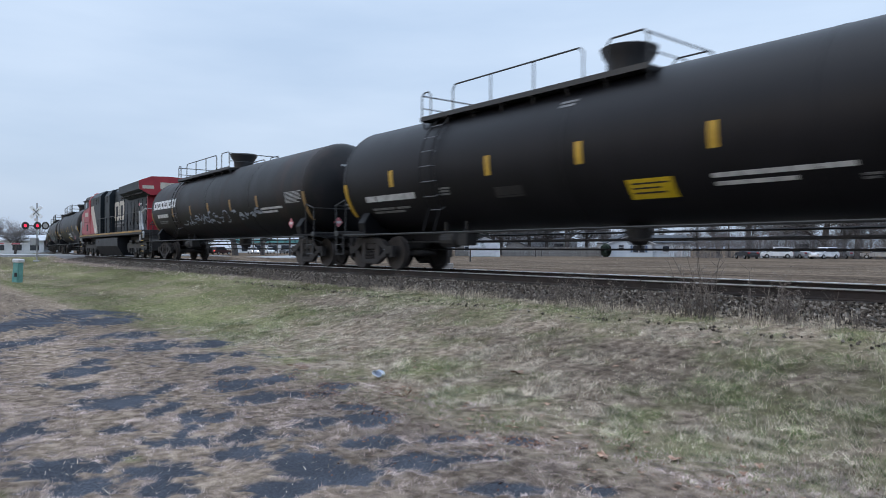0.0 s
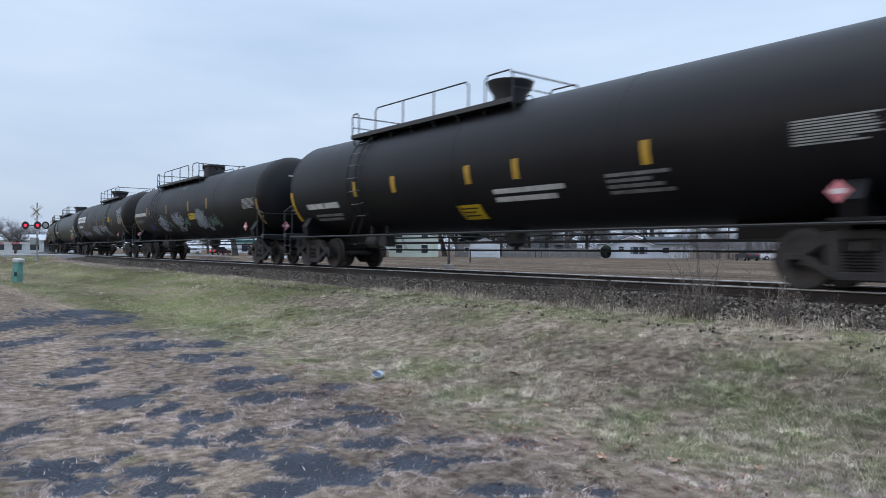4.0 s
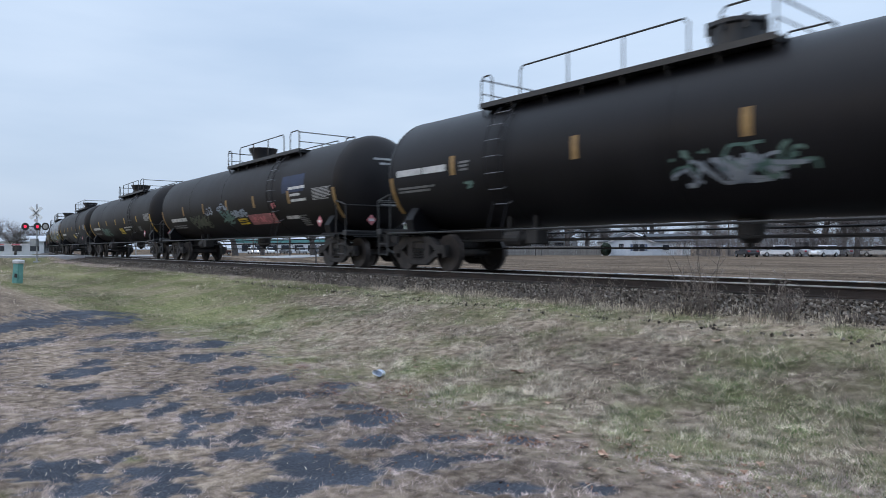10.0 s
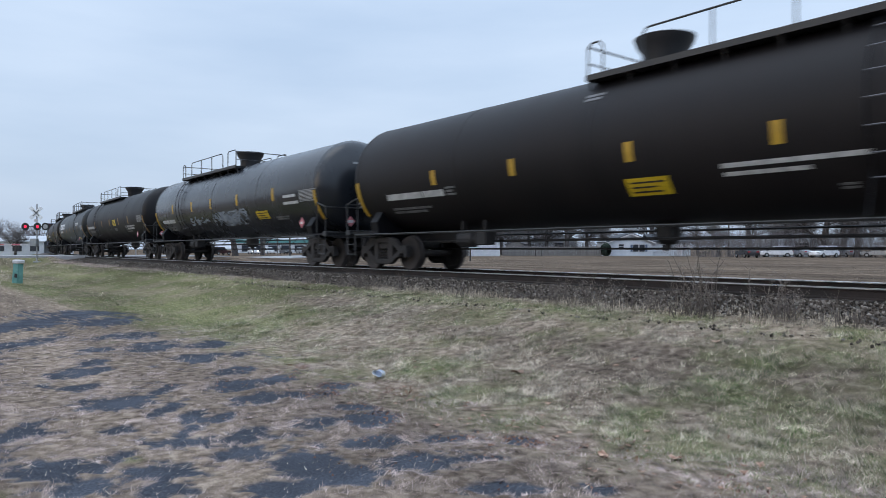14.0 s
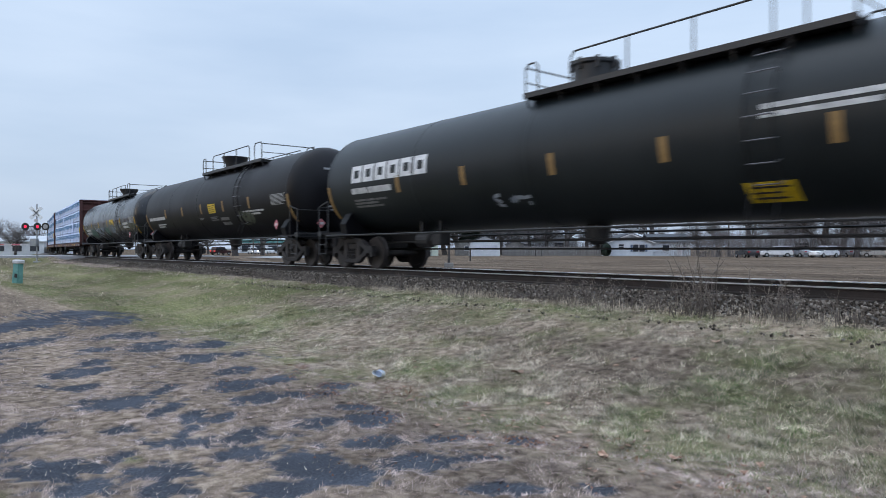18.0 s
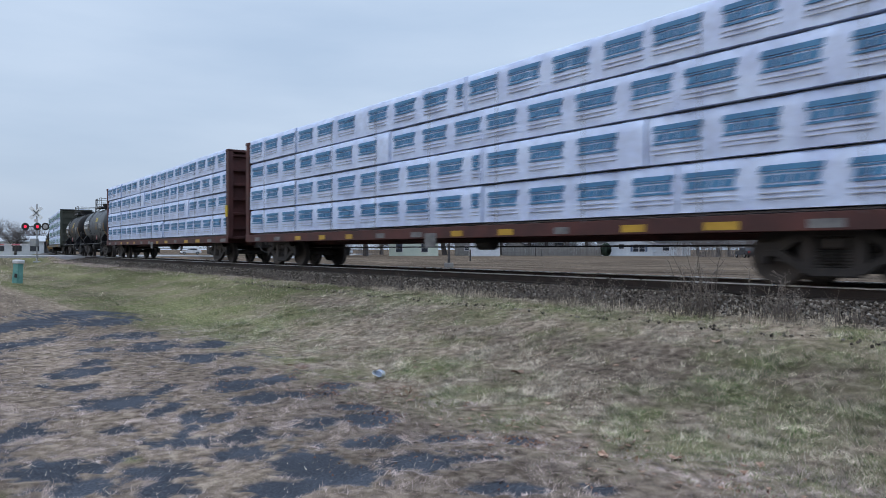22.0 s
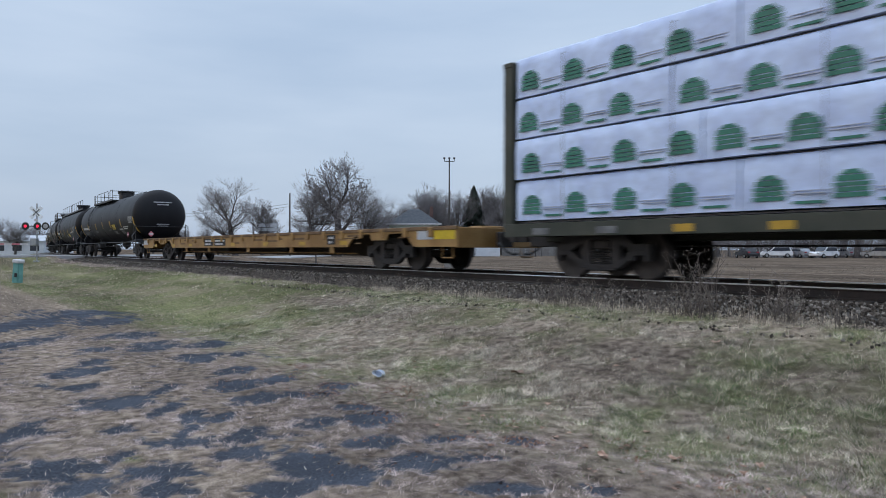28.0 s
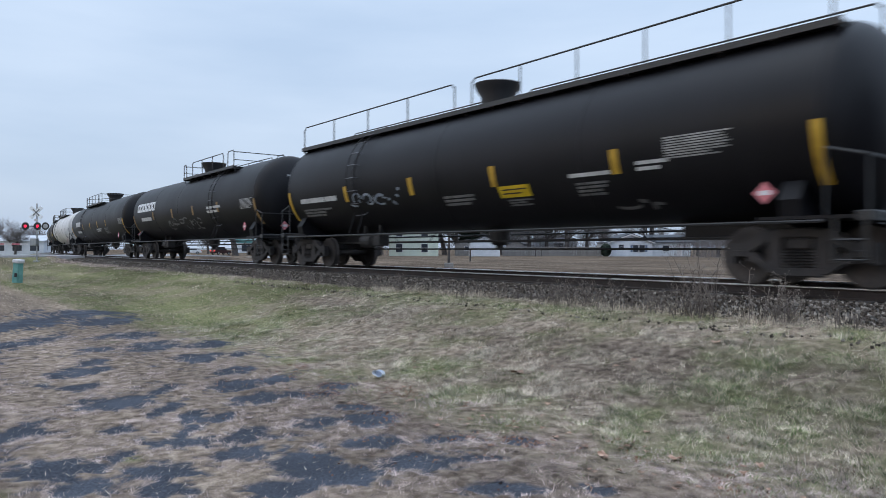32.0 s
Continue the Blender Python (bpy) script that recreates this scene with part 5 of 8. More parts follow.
couple(tank_car("rust-stained black tank car with owner mark and sprayed letters", M_RUSTY, form="B", stripe=M_STRIPE_OLD, stripes=(-5.76, -3.07, -0.10, 2.6, 5.4),
                marks=(("owner", -8.45, -4.8, 2.54, 2.97), ("bars", -7.9, -6.15, 2.22, 0.16, 2, 1), ("bars", -7.85, -6.3, 1.95, 0.045, 1, 3, 1), ("bars", -4.9, -4.5, 2.2, 0.05, 1, 3, 1),
                       ("blotch", -6.66, -5.39, 1.5, 1.93, SPRAY, 24), ("blotch", -5.31, -3.6, 1.5, 1.82, SPRAY, 24), ("scrawl", -2.1, 0.85, 1.40, 2.18, SPRAY, 5), ("blotch", -2.0, 0.8, 1.5, 2.15, SPRAY, 46),
                       ("scrawl", 0.9, 2.3, 1.6, 2.13, SPRAY, 3), ("blotch", 0.9, 2.3, 1.6, 2.13, SPRAY, 34), ("blotch", 2.5, 3.9, 1.43, 2.1, SPRAY, 44), ("bars", -1.7, 3.4, 2.57, 0.012, 1, 1, 1), ("label", 3.9, 4.8, 2.3, 2.6),
                       ("blotch", 7.0, 8.6, 2.3, 3.1, SPRAY, 26), MID)), 182.6)
couple(tank_car("dark grey-green tank car with a pale yellow label", M_GREEN, half=9.0, truck=8.4, coupler=10.4, stripes=(-5.98, -2.66, 0.5, 3.55, 6.0), band=(1.95, 2.38), stripe=M_STRIPE_OLD, dome="drum",
                marks=(("bars", -8.25, -5.6, 2.16, 0.15, 2, 1), ("bars", -8.15, -6.4, 1.84, 0.06, 2, 2, 1), ("label", 3.86, 4.83, 1.48, 1.74), ("bars", 5.88, 7.9, 2.12, 0.06, 1, 2), ("bars", 5.81, 7.3, 1.85, 0.05, 1, 3))), 161.95)
couple(tank_car("black tank car with small white graffiti", M_BLACK, stripes=(-6.22, -2.53, 0.88, 3.44, 5.67), band=(2.28, 2.73), stripe=M_STRIPE_OLD, dome="drum",
                marks=(("bars", -8.5, -6.45, 2.48, 0.16, 2, 1), ("bars", -8.5, -6.95, 2.1, 0.05, 1, 2, 1), ("bars", -6.0, -5.6, 2.55, 0.05, 1, 3, 1), ("scrawl", -0.6, 1.85, 1.6, 2.18, M_SPRAY_TEAL, 5), ("blotch", -0.5, 1.7, 1.62, 2.0, SPRAY, 22),
                       ("scrawl", 3.1, 4.3, 1.55, 2.05, SPRAY, 2), ("bars", 4.1, 5.1, 1.88, 0.035, 1, 1, 1), ("bars", 5.55, 6.83, 1.86, 0.05, 1, 2), ("bars", 5.6, 7.1, 1.56, 0.09, 1, 2, 1), ("bars", 6.93, 7.7, 1.86, 0.03, 2, 4, 1), ("blotch", -6.0, -5.5, 1.9, 2.15, M_SPRAY_TEAL, 8))), 141.15)
couple(tank_car("brown weathered tank car with colourful graffiti", M_BROWN, form="B", stripe=M_STRIPE_OLD, stripes=(-5.52, -2.8, -0.03, 2.68, 5.63),
                marks=(("bars", -7.62, -5.3, 1.92, 0.15, 2, 1), ("bars", -7.7, -5.8, 1.66, 0.05, 2, 2, 1), ("blotch", -4.8, -2.3, 1.5, 2.0, M_SPRAY_OLIVE, 40), ("scrawl", -2.7, -1.7, 2.0, 2.34, SPRAY, 2), ("scrawl", -1.2, 0.0, 2.1, 2.37, SPRAY, 3),
                       ("blotch", -0.9, 0.55, 1.48, 2.08, M_SPRAY_TEAL, 34), ("scrawl", 0.28, 1.87, 1.80, 2.05, SPRAY, 4), ("blotch", 0.3, 1.8, 1.80, 2.05, SPRAY, 18), ("label", 0.65, 1.55, 1.52, 1.74), ("fill", 1.8, 4.15, 1.48, 1.84, M_SPRAY_PINK), ("scrawl", 1.9, 4.1, 1.5, 1.82, M_PLACARD_R, 6),
                       ("blotch", 4.19, 4.55, 2.0, 2.16, M_PLACARD_R, 14), ("fill", 5.15, 6.8, 2.42, 2.98, M_SPRAY_BLUE), ("bars", 5.66, 6.9, 2.55, 0.09, 1, 1), ("bars", 5.74, 6.52, 2.33, 0.08, 1, 1), ("bars", 5.77, 6.9, 2.15, 0.08, 1, 1),
                       ("bars", 4.95, 6.0, 1.63, 0.10, 2, 1), ("bars", 5.86, 6.51, 1.66, 0.035, 1, 6, 1))), 120.7)
couple(tank_car("weathered brown-black tank car with pale green graffiti", M_BROWN, form="B", stripes=(-5.5, -2.86, -0.03, 2.55, 5.62), band=(2.09, 2.42),
                marks=(("bars", -7.76, -5.35, 1.97, 0.15, 2, 1), ("bars", -7.7, -5.9, 1.70, 0.05, 2, 2, 1), ("bars", -5.0, -4.6, 1.98, 0.04, 1, 3, 1), ("scrawl", -4.95, -2.5, 1.48, 1.9, M_SPRAY_TEAL, 5), ("blotch", -5.0, -2.3, 1.45, 1.9, M_SPRAY_TEAL, 34), ("label", 0.41, 1.44, 1.52, 1.84),
                       ("bars", 1.91, 4.1, 1.86, 0.07, 1, 1), ("bars", 1.91, 3.24, 1.72, 0.06, 1, 1), ("bars", 5.33, 6.08, 1.82, 0.03, 1, 5, 1))), 100.8)
couple(tank_car("black tank car with a yellow label and long stencils", M_BROWN, form="B", stripes=(-5.29, -2.59, 0.37, 3.0, 5.7), band=(2.11, 2.46),
                marks=(("bars", -7.43, -5.0, 1.92, 0.15, 2, 1), ("bars", -7.4, -5.7, 1.62, 0.05, 3, 2, 1), ("bars", -4.95, -4.55, 2.02, 0.045, 1, 3, 1), ("label", 0.17, 1.06, 1.52, 1.82), ("bars", 2.02, 4.24, 1.88, 0.07, 1, 1), ("bars", 2.04, 3.43, 1.75, 0.06, 1, 1),
                       ("bars", 3.69, 3.98, 1.49, 0.03, 1, 2, 1), TOPMARK)), 80.6)
couple(tank_car("glossy dark grey tank car with white lettering", M_SHINY, form="A", stripe=M_STRIPE, stripes=(-5.9, -3.1, -0.64, 2.3, 5.63), band=(2.23, 2.66), weights=1.10,
                marks=(NUM, SUB, ("scrawl", -3.8, -1.2, 1.6, 1.98, SPRAY, 4), ("scrawl", -0.75, 3.1, 1.52, 2.08, SPRAY, 5), ("blotch", -0.7, 3.0, 1.55, 2.05, SPRAY, 40), ("label", 3.87, 4.9, 1.66, 1.94), ("bars", 6.42, 7.4, 2.32, 0.09, 1, 1), ("bars", 6.35, 7.54, 2.1, 0.09, 1, 1), ("bars", 5.37, 6.4, 1.68, 0.04, 2, 2, 1))), 60.6)
couple(tank_car("black tank car with a square yellow label", M_BLACK, dome="flared", stripes=(-5.6, -2.96, -0.32, 2.37, 5.05), stripe=M_STRIPE_OLD,
                marks=(("bars", -8.5, -5.9, 2.12, 0.15, 2, 1), ("bars", -7.86, -5.95, 1.86, 0.05, 2, 2, 1), ("label", 0.63, 1.49, 2.04, 2.42), ("bars", -0.81, -0.13, 1.88, 0.035, 1, 1, 1), ("bars", 0.66, 1.5, 1.88, 0.035, 1, 3, 1), ("bars", 4.41, 6.4, 1.93, 0.08, 1, 2), LOW)), 40.35)
couple(tank_car("black tank car with a large white owner mark", M_GREEN, form="B", dome="drum", stripes=(-5.17, -2.55, 0.18, 2.74, 5.5), stripe=M_STRIPE_OLD, band=(2.04, 2.47),
                marks=(("owner", -7.45, -3.86, 2.43, 2.90), ("bars", -7.5, -5.45, 2.2, 0.16, 2, 1), ("bars", -7.45, -5.8, 1.94, 0.05, 2, 3, 1), ("scrawl", -1.8, -0.45, 1.48, 1.75, SPRAY, 2), ("label", 4.0, 4.8, 1.3, 1.6), ("bars", 4.4, 6.4, 2.7, 0.08, 1, 2))), 20.0)
couple(tank_car("black tank car with a square yellow label", M_BLACK, form="B", stripe=M_STRIPE_OLD, stripes=(-5.28, -2.64, 0.0, 2.64, 5.35), band=(2.08, 2.50),
                marks=(("bars", -8.27, -5.5, 2.10, 0.15, 2, 1), ("bars", -7.1, -5.7, 1.80, 0.06, 1, 2), ("label", 0.92, 1.76, 2.06, 2.44), ("bars", -0.51, 0.09, 1.9, 0.03, 1, 2, 1), ("bars", 0.94, 1.79, 1.9, 0.035, 1, 3, 1), ("bars", 2.0, 2.95, 1.80, 0.11, 1, 2, 1), ("blotch", 4.08, 5.7, 1.5, 2.0, M_SPRAY_OLIVE, 40), ("bars", 4.6, 6.6, 1.98, 0.06, 1, 2))), -0.2)
couple(tank_car("glossy dark tank car with teal graffiti", M_SHINY, form="B", stripes=(-5.15, -2.41, 0.64, 2.68, 4.75), band=(2.07, 2.46),
                marks=(("bars", -7.9, -5.9, 1.94, 0.12, 2, 2), ("bars", -8.0, -6.2, 1.66, 0.05, 1, 2, 1), ("scrawl", -6.3, -3.85, 1.42, 2.1, M_SPRAY_TEAL, 5), ("blotch", -6.2, -3.9, 1.42, 1.95, M_SPRAY_TEAL, 34), ("scrawl", -3.57, -1.65, 1.57, 2.02, SPRAY, 3), ("blotch", -3.5, -1.7, 1.6, 2.0, SPRAY, 24), ("blotch", -1.94, -0.8, 1.73, 2.1, SPRAY, 24),
                       ("scrawl", -0.59, 0.9, 1.5, 2.06, M_SPRAY_TEAL, 3), ("blotch", -0.55, 0.9, 1.5, 2.0, M_SPRAY_TEAL, 40), ("label", 1.59, 2.55, 2.16, 2.46),
                       ("scrawl", 1.4, 2.8, 1.5, 1.98, SPRAY, 3), ("blotch", 1.4, 2.8, 1.5, 1.98, SPRAY, 36), ("bars", 5.3, 6.8, 2.1, 0.12, 1, 2))), -20.4)
couple(centerbeam("blue", M_ROXIDE, "red-brown center-beam flatcar stacked with white-wrapped lumber, blue prints"), -42.7)
couple(centerbeam("blue", M_ROXIDE, "red-brown center-beam flatcar stacked with white-wrapped lumber, blue prints"), -67.2)
SHORT = dict(half=4.25, truck=3.9, coupler=5.75, form="C", stripe=M_STRIPE_OLD, band=(2.0, 2.44), weights=1.95)
couple(tank_car("short weathered grey tank car with white owner mark", M_GREY, stripes=(-2.36, -1.9, 0.98, 1.45), marks=(("owner", -4.35, -1.98, 2.50, 2.72), ("bars", -4.3, -2.62, 2.24, 0.14, 2, 1), ("bars", -4.2, -2.8, 1.92, 0.05, 1, 3, 1), ("bars", -2.1, -1.4, 2.95, 0.04, 1, 4, 1),
                ("bars", 0.86, 1.7, 1.76, 0.035, 1, 5, 1), ("bars", 2.17, 2.8, 1.68, 0.05, 1, 2, 1), ("label", 0.91, 1.75, 2.56, 2.84)), **SHORT), -85.4)
couple(tank_car("short black tank car with white owner mark", M_BLACK, stripes=(-2.45, -2.02, 0.02, 0.44), marks=(("owner", -4.4, -2.45, 2.46, 2.70), ("bars", -4.3, -3.25, 2.18, 0.13, 2, 1), ("bars", -4.2, -3.0, 1.9, 0.04, 1, 3, 1), ("bars", -2.3, -1.75, 2.82, 0.04, 1, 3, 1), ("label", 0.64, 1.32, 2.44, 2.84)), **SHORT), -97.8)
couple(centerbeam("green", M_OLIVE, "dark green center-beam flatcar stacked with white-wrapped lumber, green prints"), -117.05)
couple(long_flatcar(), -143.4)
couple(tank_car("plain black tank car with clean yellow stripes", M_BLACK, stripes=(-6.15, -3.1, -0.52, 2.14, 5.40), band=(1.93, 2.38), half=9.05, truck=8.4, dome="drum",
                marks=(("bars", -8.3, -5.6, 2.07, 0.15, 2, 1), ("bars", -8.25, -6.6, 1.78, 0.05, 1, 2, 1), ("bars", -3.64, -2.83, 1.8, 0.04, 1, 2, 1), ("bars", 1.21, 1.97, 1.81, 0.04, 1, 1, 1), ("label", 2.63, 3.57, 1.82, 2.12), ("bars", 2.67, 3.51, 1.70, 0.04, 1, 3, 1),
                       ("bars", 4.5, 5.54, 1.79, 0.06, 1, 1), ("fill", 4.78, 5.55, 1.52, 1.70, M_MARK_DIM), ("bars", 5.8, 7.2, 1.9, 0.06, 1, 2))), -168.45)
couple(tank_car("black tank car with a rail along its whole top and graffiti", M_BLACK, half=8.3, truck=7.85, coupler=9.8, form="D", stripes=(-4.75, -1.55, 1.52, 4.78), band=(1.93, 2.37), weights=2.5,
                marks=(("bars", -7.63, -5.3, 2.08, 0.14, 2, 1), ("bars", -7.6, -5.8, 1.8, 0.05, 2, 3, 1), ("scrawl", -4.6, -2.05, 1.72, 2.2, SPRAY, 4), ("bars", -0.4, 0.78, 1.8, 0.05, 1, 3, 1), ("label", 1.6, 2.53, 1.68, 1.92), ("bars", 1.75, 2.5, 1.62, 0.03, 1, 3, 1),
                       ("bars", 3.63, 4.66, 1.98, 0.07, 1, 1), ("bars", 3.75, 4.55, 1.82, 0.04, 2, 4, 1), ("scrawl", 4.4, 5.5, 1.25, 1.62, M_MARK_DIM, 2), ("bars", 5.2, 5.9, 2.08, 0.06, 1, 2))), -189.2)
couple(tank_car("black tank car with owner mark and faded graffiti", M_BLACK, form="B", stripe=M_STRIPE_OLD, marks=(OWN, ("bars", -7.2, -5.2, 2.15, 0.18, 2, 1), ("scrawl", -2.6, 2.6, 1.5, 2.1, M_MARK_DIM, 6), ("bars", 3.5, 5.2, 2.3, 0.1, 1, 2))), -209.15)
couple(tank_car("long black tank car with white lettering", M_BLACK, half=10.5, truck=9.9, coupler=11.85, form="A", marks=(("bars", -8.2, -6.0, 2.5, 0.35, 1, 1), NUM, MID, LOW)), -231.2)
couple(tank_car("white tank car with grimy foot", M_WHITE, form="A", stripe=M_MARK_DIM, marks=(LOW,)), -253.2)
couple(tank_car("plain black tank car", M_BLACK, form="B", marks=(NUM, LOW)), -273.4)
couple(tank_car("plain black tank car", M_BLACK, form="A", marks=(NUM, LOW)), 306.2)
for car, place in TRAIN:
    car.matrix_basis = track_pose(place)

# ---------- ground ----------
SIGHT = Vector((-math.cos(VIEW), math.sin(VIEW), 0))
RIGHT = Vector((math.sin(VIEW), math.cos(VIEW), 0))


def sight(u, far, z=0.35):
    """A place by its bearing (tangent from the line of sight) and its distance along it."""
    p = SIGHT * far + RIGHT * (u * far)
    return Vector((p.x, p.y, z))


CROSSING = -68.0        # where the road meets the track
CX, CY, CH = on_track(CROSSING)
ROAD_WAY = Vector((0.42, 0.91, 0)).normalized()
ROAD_FAR = Vector((-0.75, 0.66, 0)).normalized()      # past the crossing it bends away


def road_off(x, y):
    """Distance from the road's middle line."""
    return np.abs((x - CX) * ROAD_WAY.y - (y - CY) * ROAD_WAY.x)


def ripple(x, y, f, seed):
    """Cheap smooth noise for arrays."""
    r = np.random.RandomState(seed)
    out = np.zeros(np.shape(x))
    for k in range(7):
        a, p = r.uniform(0, 6.28), r.uniform(0, 6.28)
        w = f * r.uniform(0.6, 1.7)
        out = out + np.sin((np.cos(a) * x + np.sin(a) * y) * w + p + 1.3 * np.sin((np.sin(a) * x - np.cos(a) * y) * w * 0.7 + p))
    return out / 7


def ground_z(x, y):
    l = side_of(x, y)
    near = 0.64 * (1 - step01((l - 2.7) / 4.3))
    far = 0.35 + 0.29 * (1 - step01((-l - 2.7) / 4.0))
    z = np.where(l > 0, near, far)
    z = np.where(np.abs(l) < 2.7, 0.64, z)
    ro = road_off(x, y)
    lift = step01((9.0 - ro) / 5.0) * step01((30 - np.abs(l)) / 24)
    z = z + (0.93 - z) * lift * np.where(np.abs(l) < 2.7, 0.3, 1.0)
    calm = np.clip(1 - np.hypot(x, y) / 60, 0, 1)
    return z + calm * 0.02 * ripple(x, y, 1.1, 3) * step01((l - 2.9) / 2)


# bare places of the old lot: x, y, half width across the view and along it
FAR_PATCHES = ((-16.53, 2.28, 0.70, 2.35), (-13.00, 1.71, 0.37, 1.18), (-18.34, 3.82, 1.22, 0.87), (-16.03, 3.78, 0.61, 1.04), (-13.12, 3.52, 0.46, 0.49), (-13.24, 3.12, 0.20, 0.55), (-11.41, 3.35, 0.45, 0.70),
               (-11.64, 2.58, 0.39, 0.30), (-10.33, 2.26, 0.19, 0.33), (-9.64, 1.94, 0.33, 0.48), (-8.54, 1.72, 0.22, 0.25), (-9.80, 3.54, 0.32, 0.51), (-11.10, 4.14, 0.39, 0.46), (-9.79, 4.12, 0.18, 0.38),
               (-8.52, 3.51, 0.23, 0.33), (-7.60, 3.13, 0.27, 0.33), (-7.86, 2.46, 0.13, 0.28), (-7.50, 1.87, 0.38, 0.41), (-6.95, 2.20, 0.10, 0.44))
MID_PATCHES = ((-6.82, 3.05, 0.21, 0.36), (-6.26, 2.47, 0.12, 0.22), (-6.44, 2.25, 0.14, 0.26), (-5.93, 2.02, 0.12, 0.33), (-5.61, 1.90, 0.29, 0.23), (-5.51, 2.37, 0.19, 0.33), (-6.34, 1.61, 0.15, 0.17),
               (-6.71, 0.87, 0.17, 0.38), (-5.58, 1.43, 0.15, 0.17), (-5.49, 0.96, 0.37, 0.22), (-4.95, 1.03, 0.30, 0.19), (-4.96, 1.53, 0.28, 0.21), (-4.61, 1.39, 0.15, 0.15), (-5.02, 2.18, 0.27, 0.19))
NEAR_PATCHES = ((-7.64, 3.67, 0.24, 0.25), (-6.66, 3.60, 0.33, 0.23), (-6.88, 4.02, 0.23, 0.23), (-5.54, 3.02, 0.22, 0.28), (-5.29, 3.48, 0.26, 0.29), (-5.79, 3.62, 0.20, 0.15), (-4.62, 3.09, 0.24, 0.21),
                (-4.33, 3.57, 0.24, 0.13), (-3.86, 4.00, 0.16, 0.13), (-4.00, 3.00, 0.29, 0.26), (-4.50, 2.38, 0.25, 0.24), (-4.13, 2.44, 0.39, 0.24), (-4.11, 2.01, 0.23, 0.15), (-3.77, 3.43, 0.22, 0.10),
                (-3.22, 3.07, 0.23, 0.13), (-2.80, 3.58, 0.12, 0.10))


def lot_edge(x):
    """How far the old lot reaches towards the track."""
    return np.interp(x, [-40, -21.5, -20.4, -17.7, -14.4, -11.1, -8.6, -6.5, -5.0, -3.9, -3.2, -2.5, -1.6], [0.5, 2.45, 3.84, 4.86, 4.6, 4.74, 4.57, 4.48, 4.40, 4.44, 4.56, 4.71, 4.75])


def lattice(x, y, seed):
    """Value noise in 0..1 on the unit lattice."""
    xi, yi = np.floor(x), np.floor(y)
    fx, fy = step01(x - xi), step01(y - yi)

    def h(a, b):
        v = np.sin(a * 127.1 + b * 311.7 + seed * 74.7) * 43758.5453
        return v - np.floor(v)
    top = h(xi, yi) * (1 - fx) + h(xi + 1, yi) * fx
    low = h(xi, yi + 1) * (1 - fx) + h(xi + 1, yi + 1) * fx
    return top * (1 - fy) + low * fy


def rough(x, y, f, seed, octaves=4):
    """Fractal noise about 0, some -0.5 to 0.5."""
    out, amp, tot = 0.0, 1.0, 0.0
    for k in range(octaves):
        c, sn = math.cos(k * 1.1 + seed), math.sin(k * 1.1 + seed)
        out = out + amp * lattice((x * c - y * sn) * f, (x * sn + y * c) * f, seed + k * 17)
        tot += amp
        amp *= 0.6
        f *= 2.1
    return out / tot - 0.5


def bare_shape(x, y):
    """1 where the old asphalt shows, 0 where turf covers it."""
    best = np.full(np.shape(x), -1.0)
    for px, py, a, b in FAR_PATCHES + MID_PATCHES + NEAR_PATCHES:
        dx, dy = x - px, y - py
        u = (dx * RIGHT.x + dy * RIGHT.y) / (a * 1.12)
        v = (dx * SIGHT.x + dy * SIGHT.y) / (b * 1.12)
        r = np.sqrt(u * u + v * v)
        best = np.maximum(best, 1.0 - r ** 1.5)
    out = best + 1.2 * rough(x, y, 3.6, 11, 3) + 2.0 * rough(x, y, 13.0, 12, 4)
    out = np.maximum(out, 2.6 * rough(x, y, 1.9, 5, 5) + 2.0 * rough(x, y, 12.0, 6, 3) - 0.58)
    edge = lot_edge(x) - 0.12 + 0.5 * rough(x, y, 1.2, 14, 4)
    return np.clip(out * 4.2, 0, 1) * step01((edge - y) / 0.12)


LOT_X, LOT_Y = np.arange(-26.0, 2.6, 0.02), np.arange(-0.4, 6.4, 0.02)
LOT_BARE = bare_shape(*np.meshgrid(LOT_X, LOT_Y, indexing="ij"))


def bare(x, y):
    """The same, looked up on a fine grid over the lot; past it the turf is closed."""
    i = np.clip(np.round((np.asarray(x) + 26.0) / 0.02).astype(int), 0, len(LOT_X) - 1)
    j = np.clip(np.round((np.asarray(y) + 0.4) / 0.02).astype(int), 0, len(LOT_Y) - 1)
    return LOT_BARE[i, j]


def spread(lo, hi, fine0, fine1, fine, grow=1.25, most=120.0):
    """Grid lines: fine in the middle, wider and wider outwards."""
    v = list(np.arange(fine0, fine1, fine))
    d, p = fine, fine0
    while p > lo:
        d = min(d * grow, most)
        p -= d
        v.insert(0, p)
    d, p = fine, v[-1]
    while p < hi:
        d = min(d * grow, most)
        p += d
        v.append(p)
    return np.array(v)


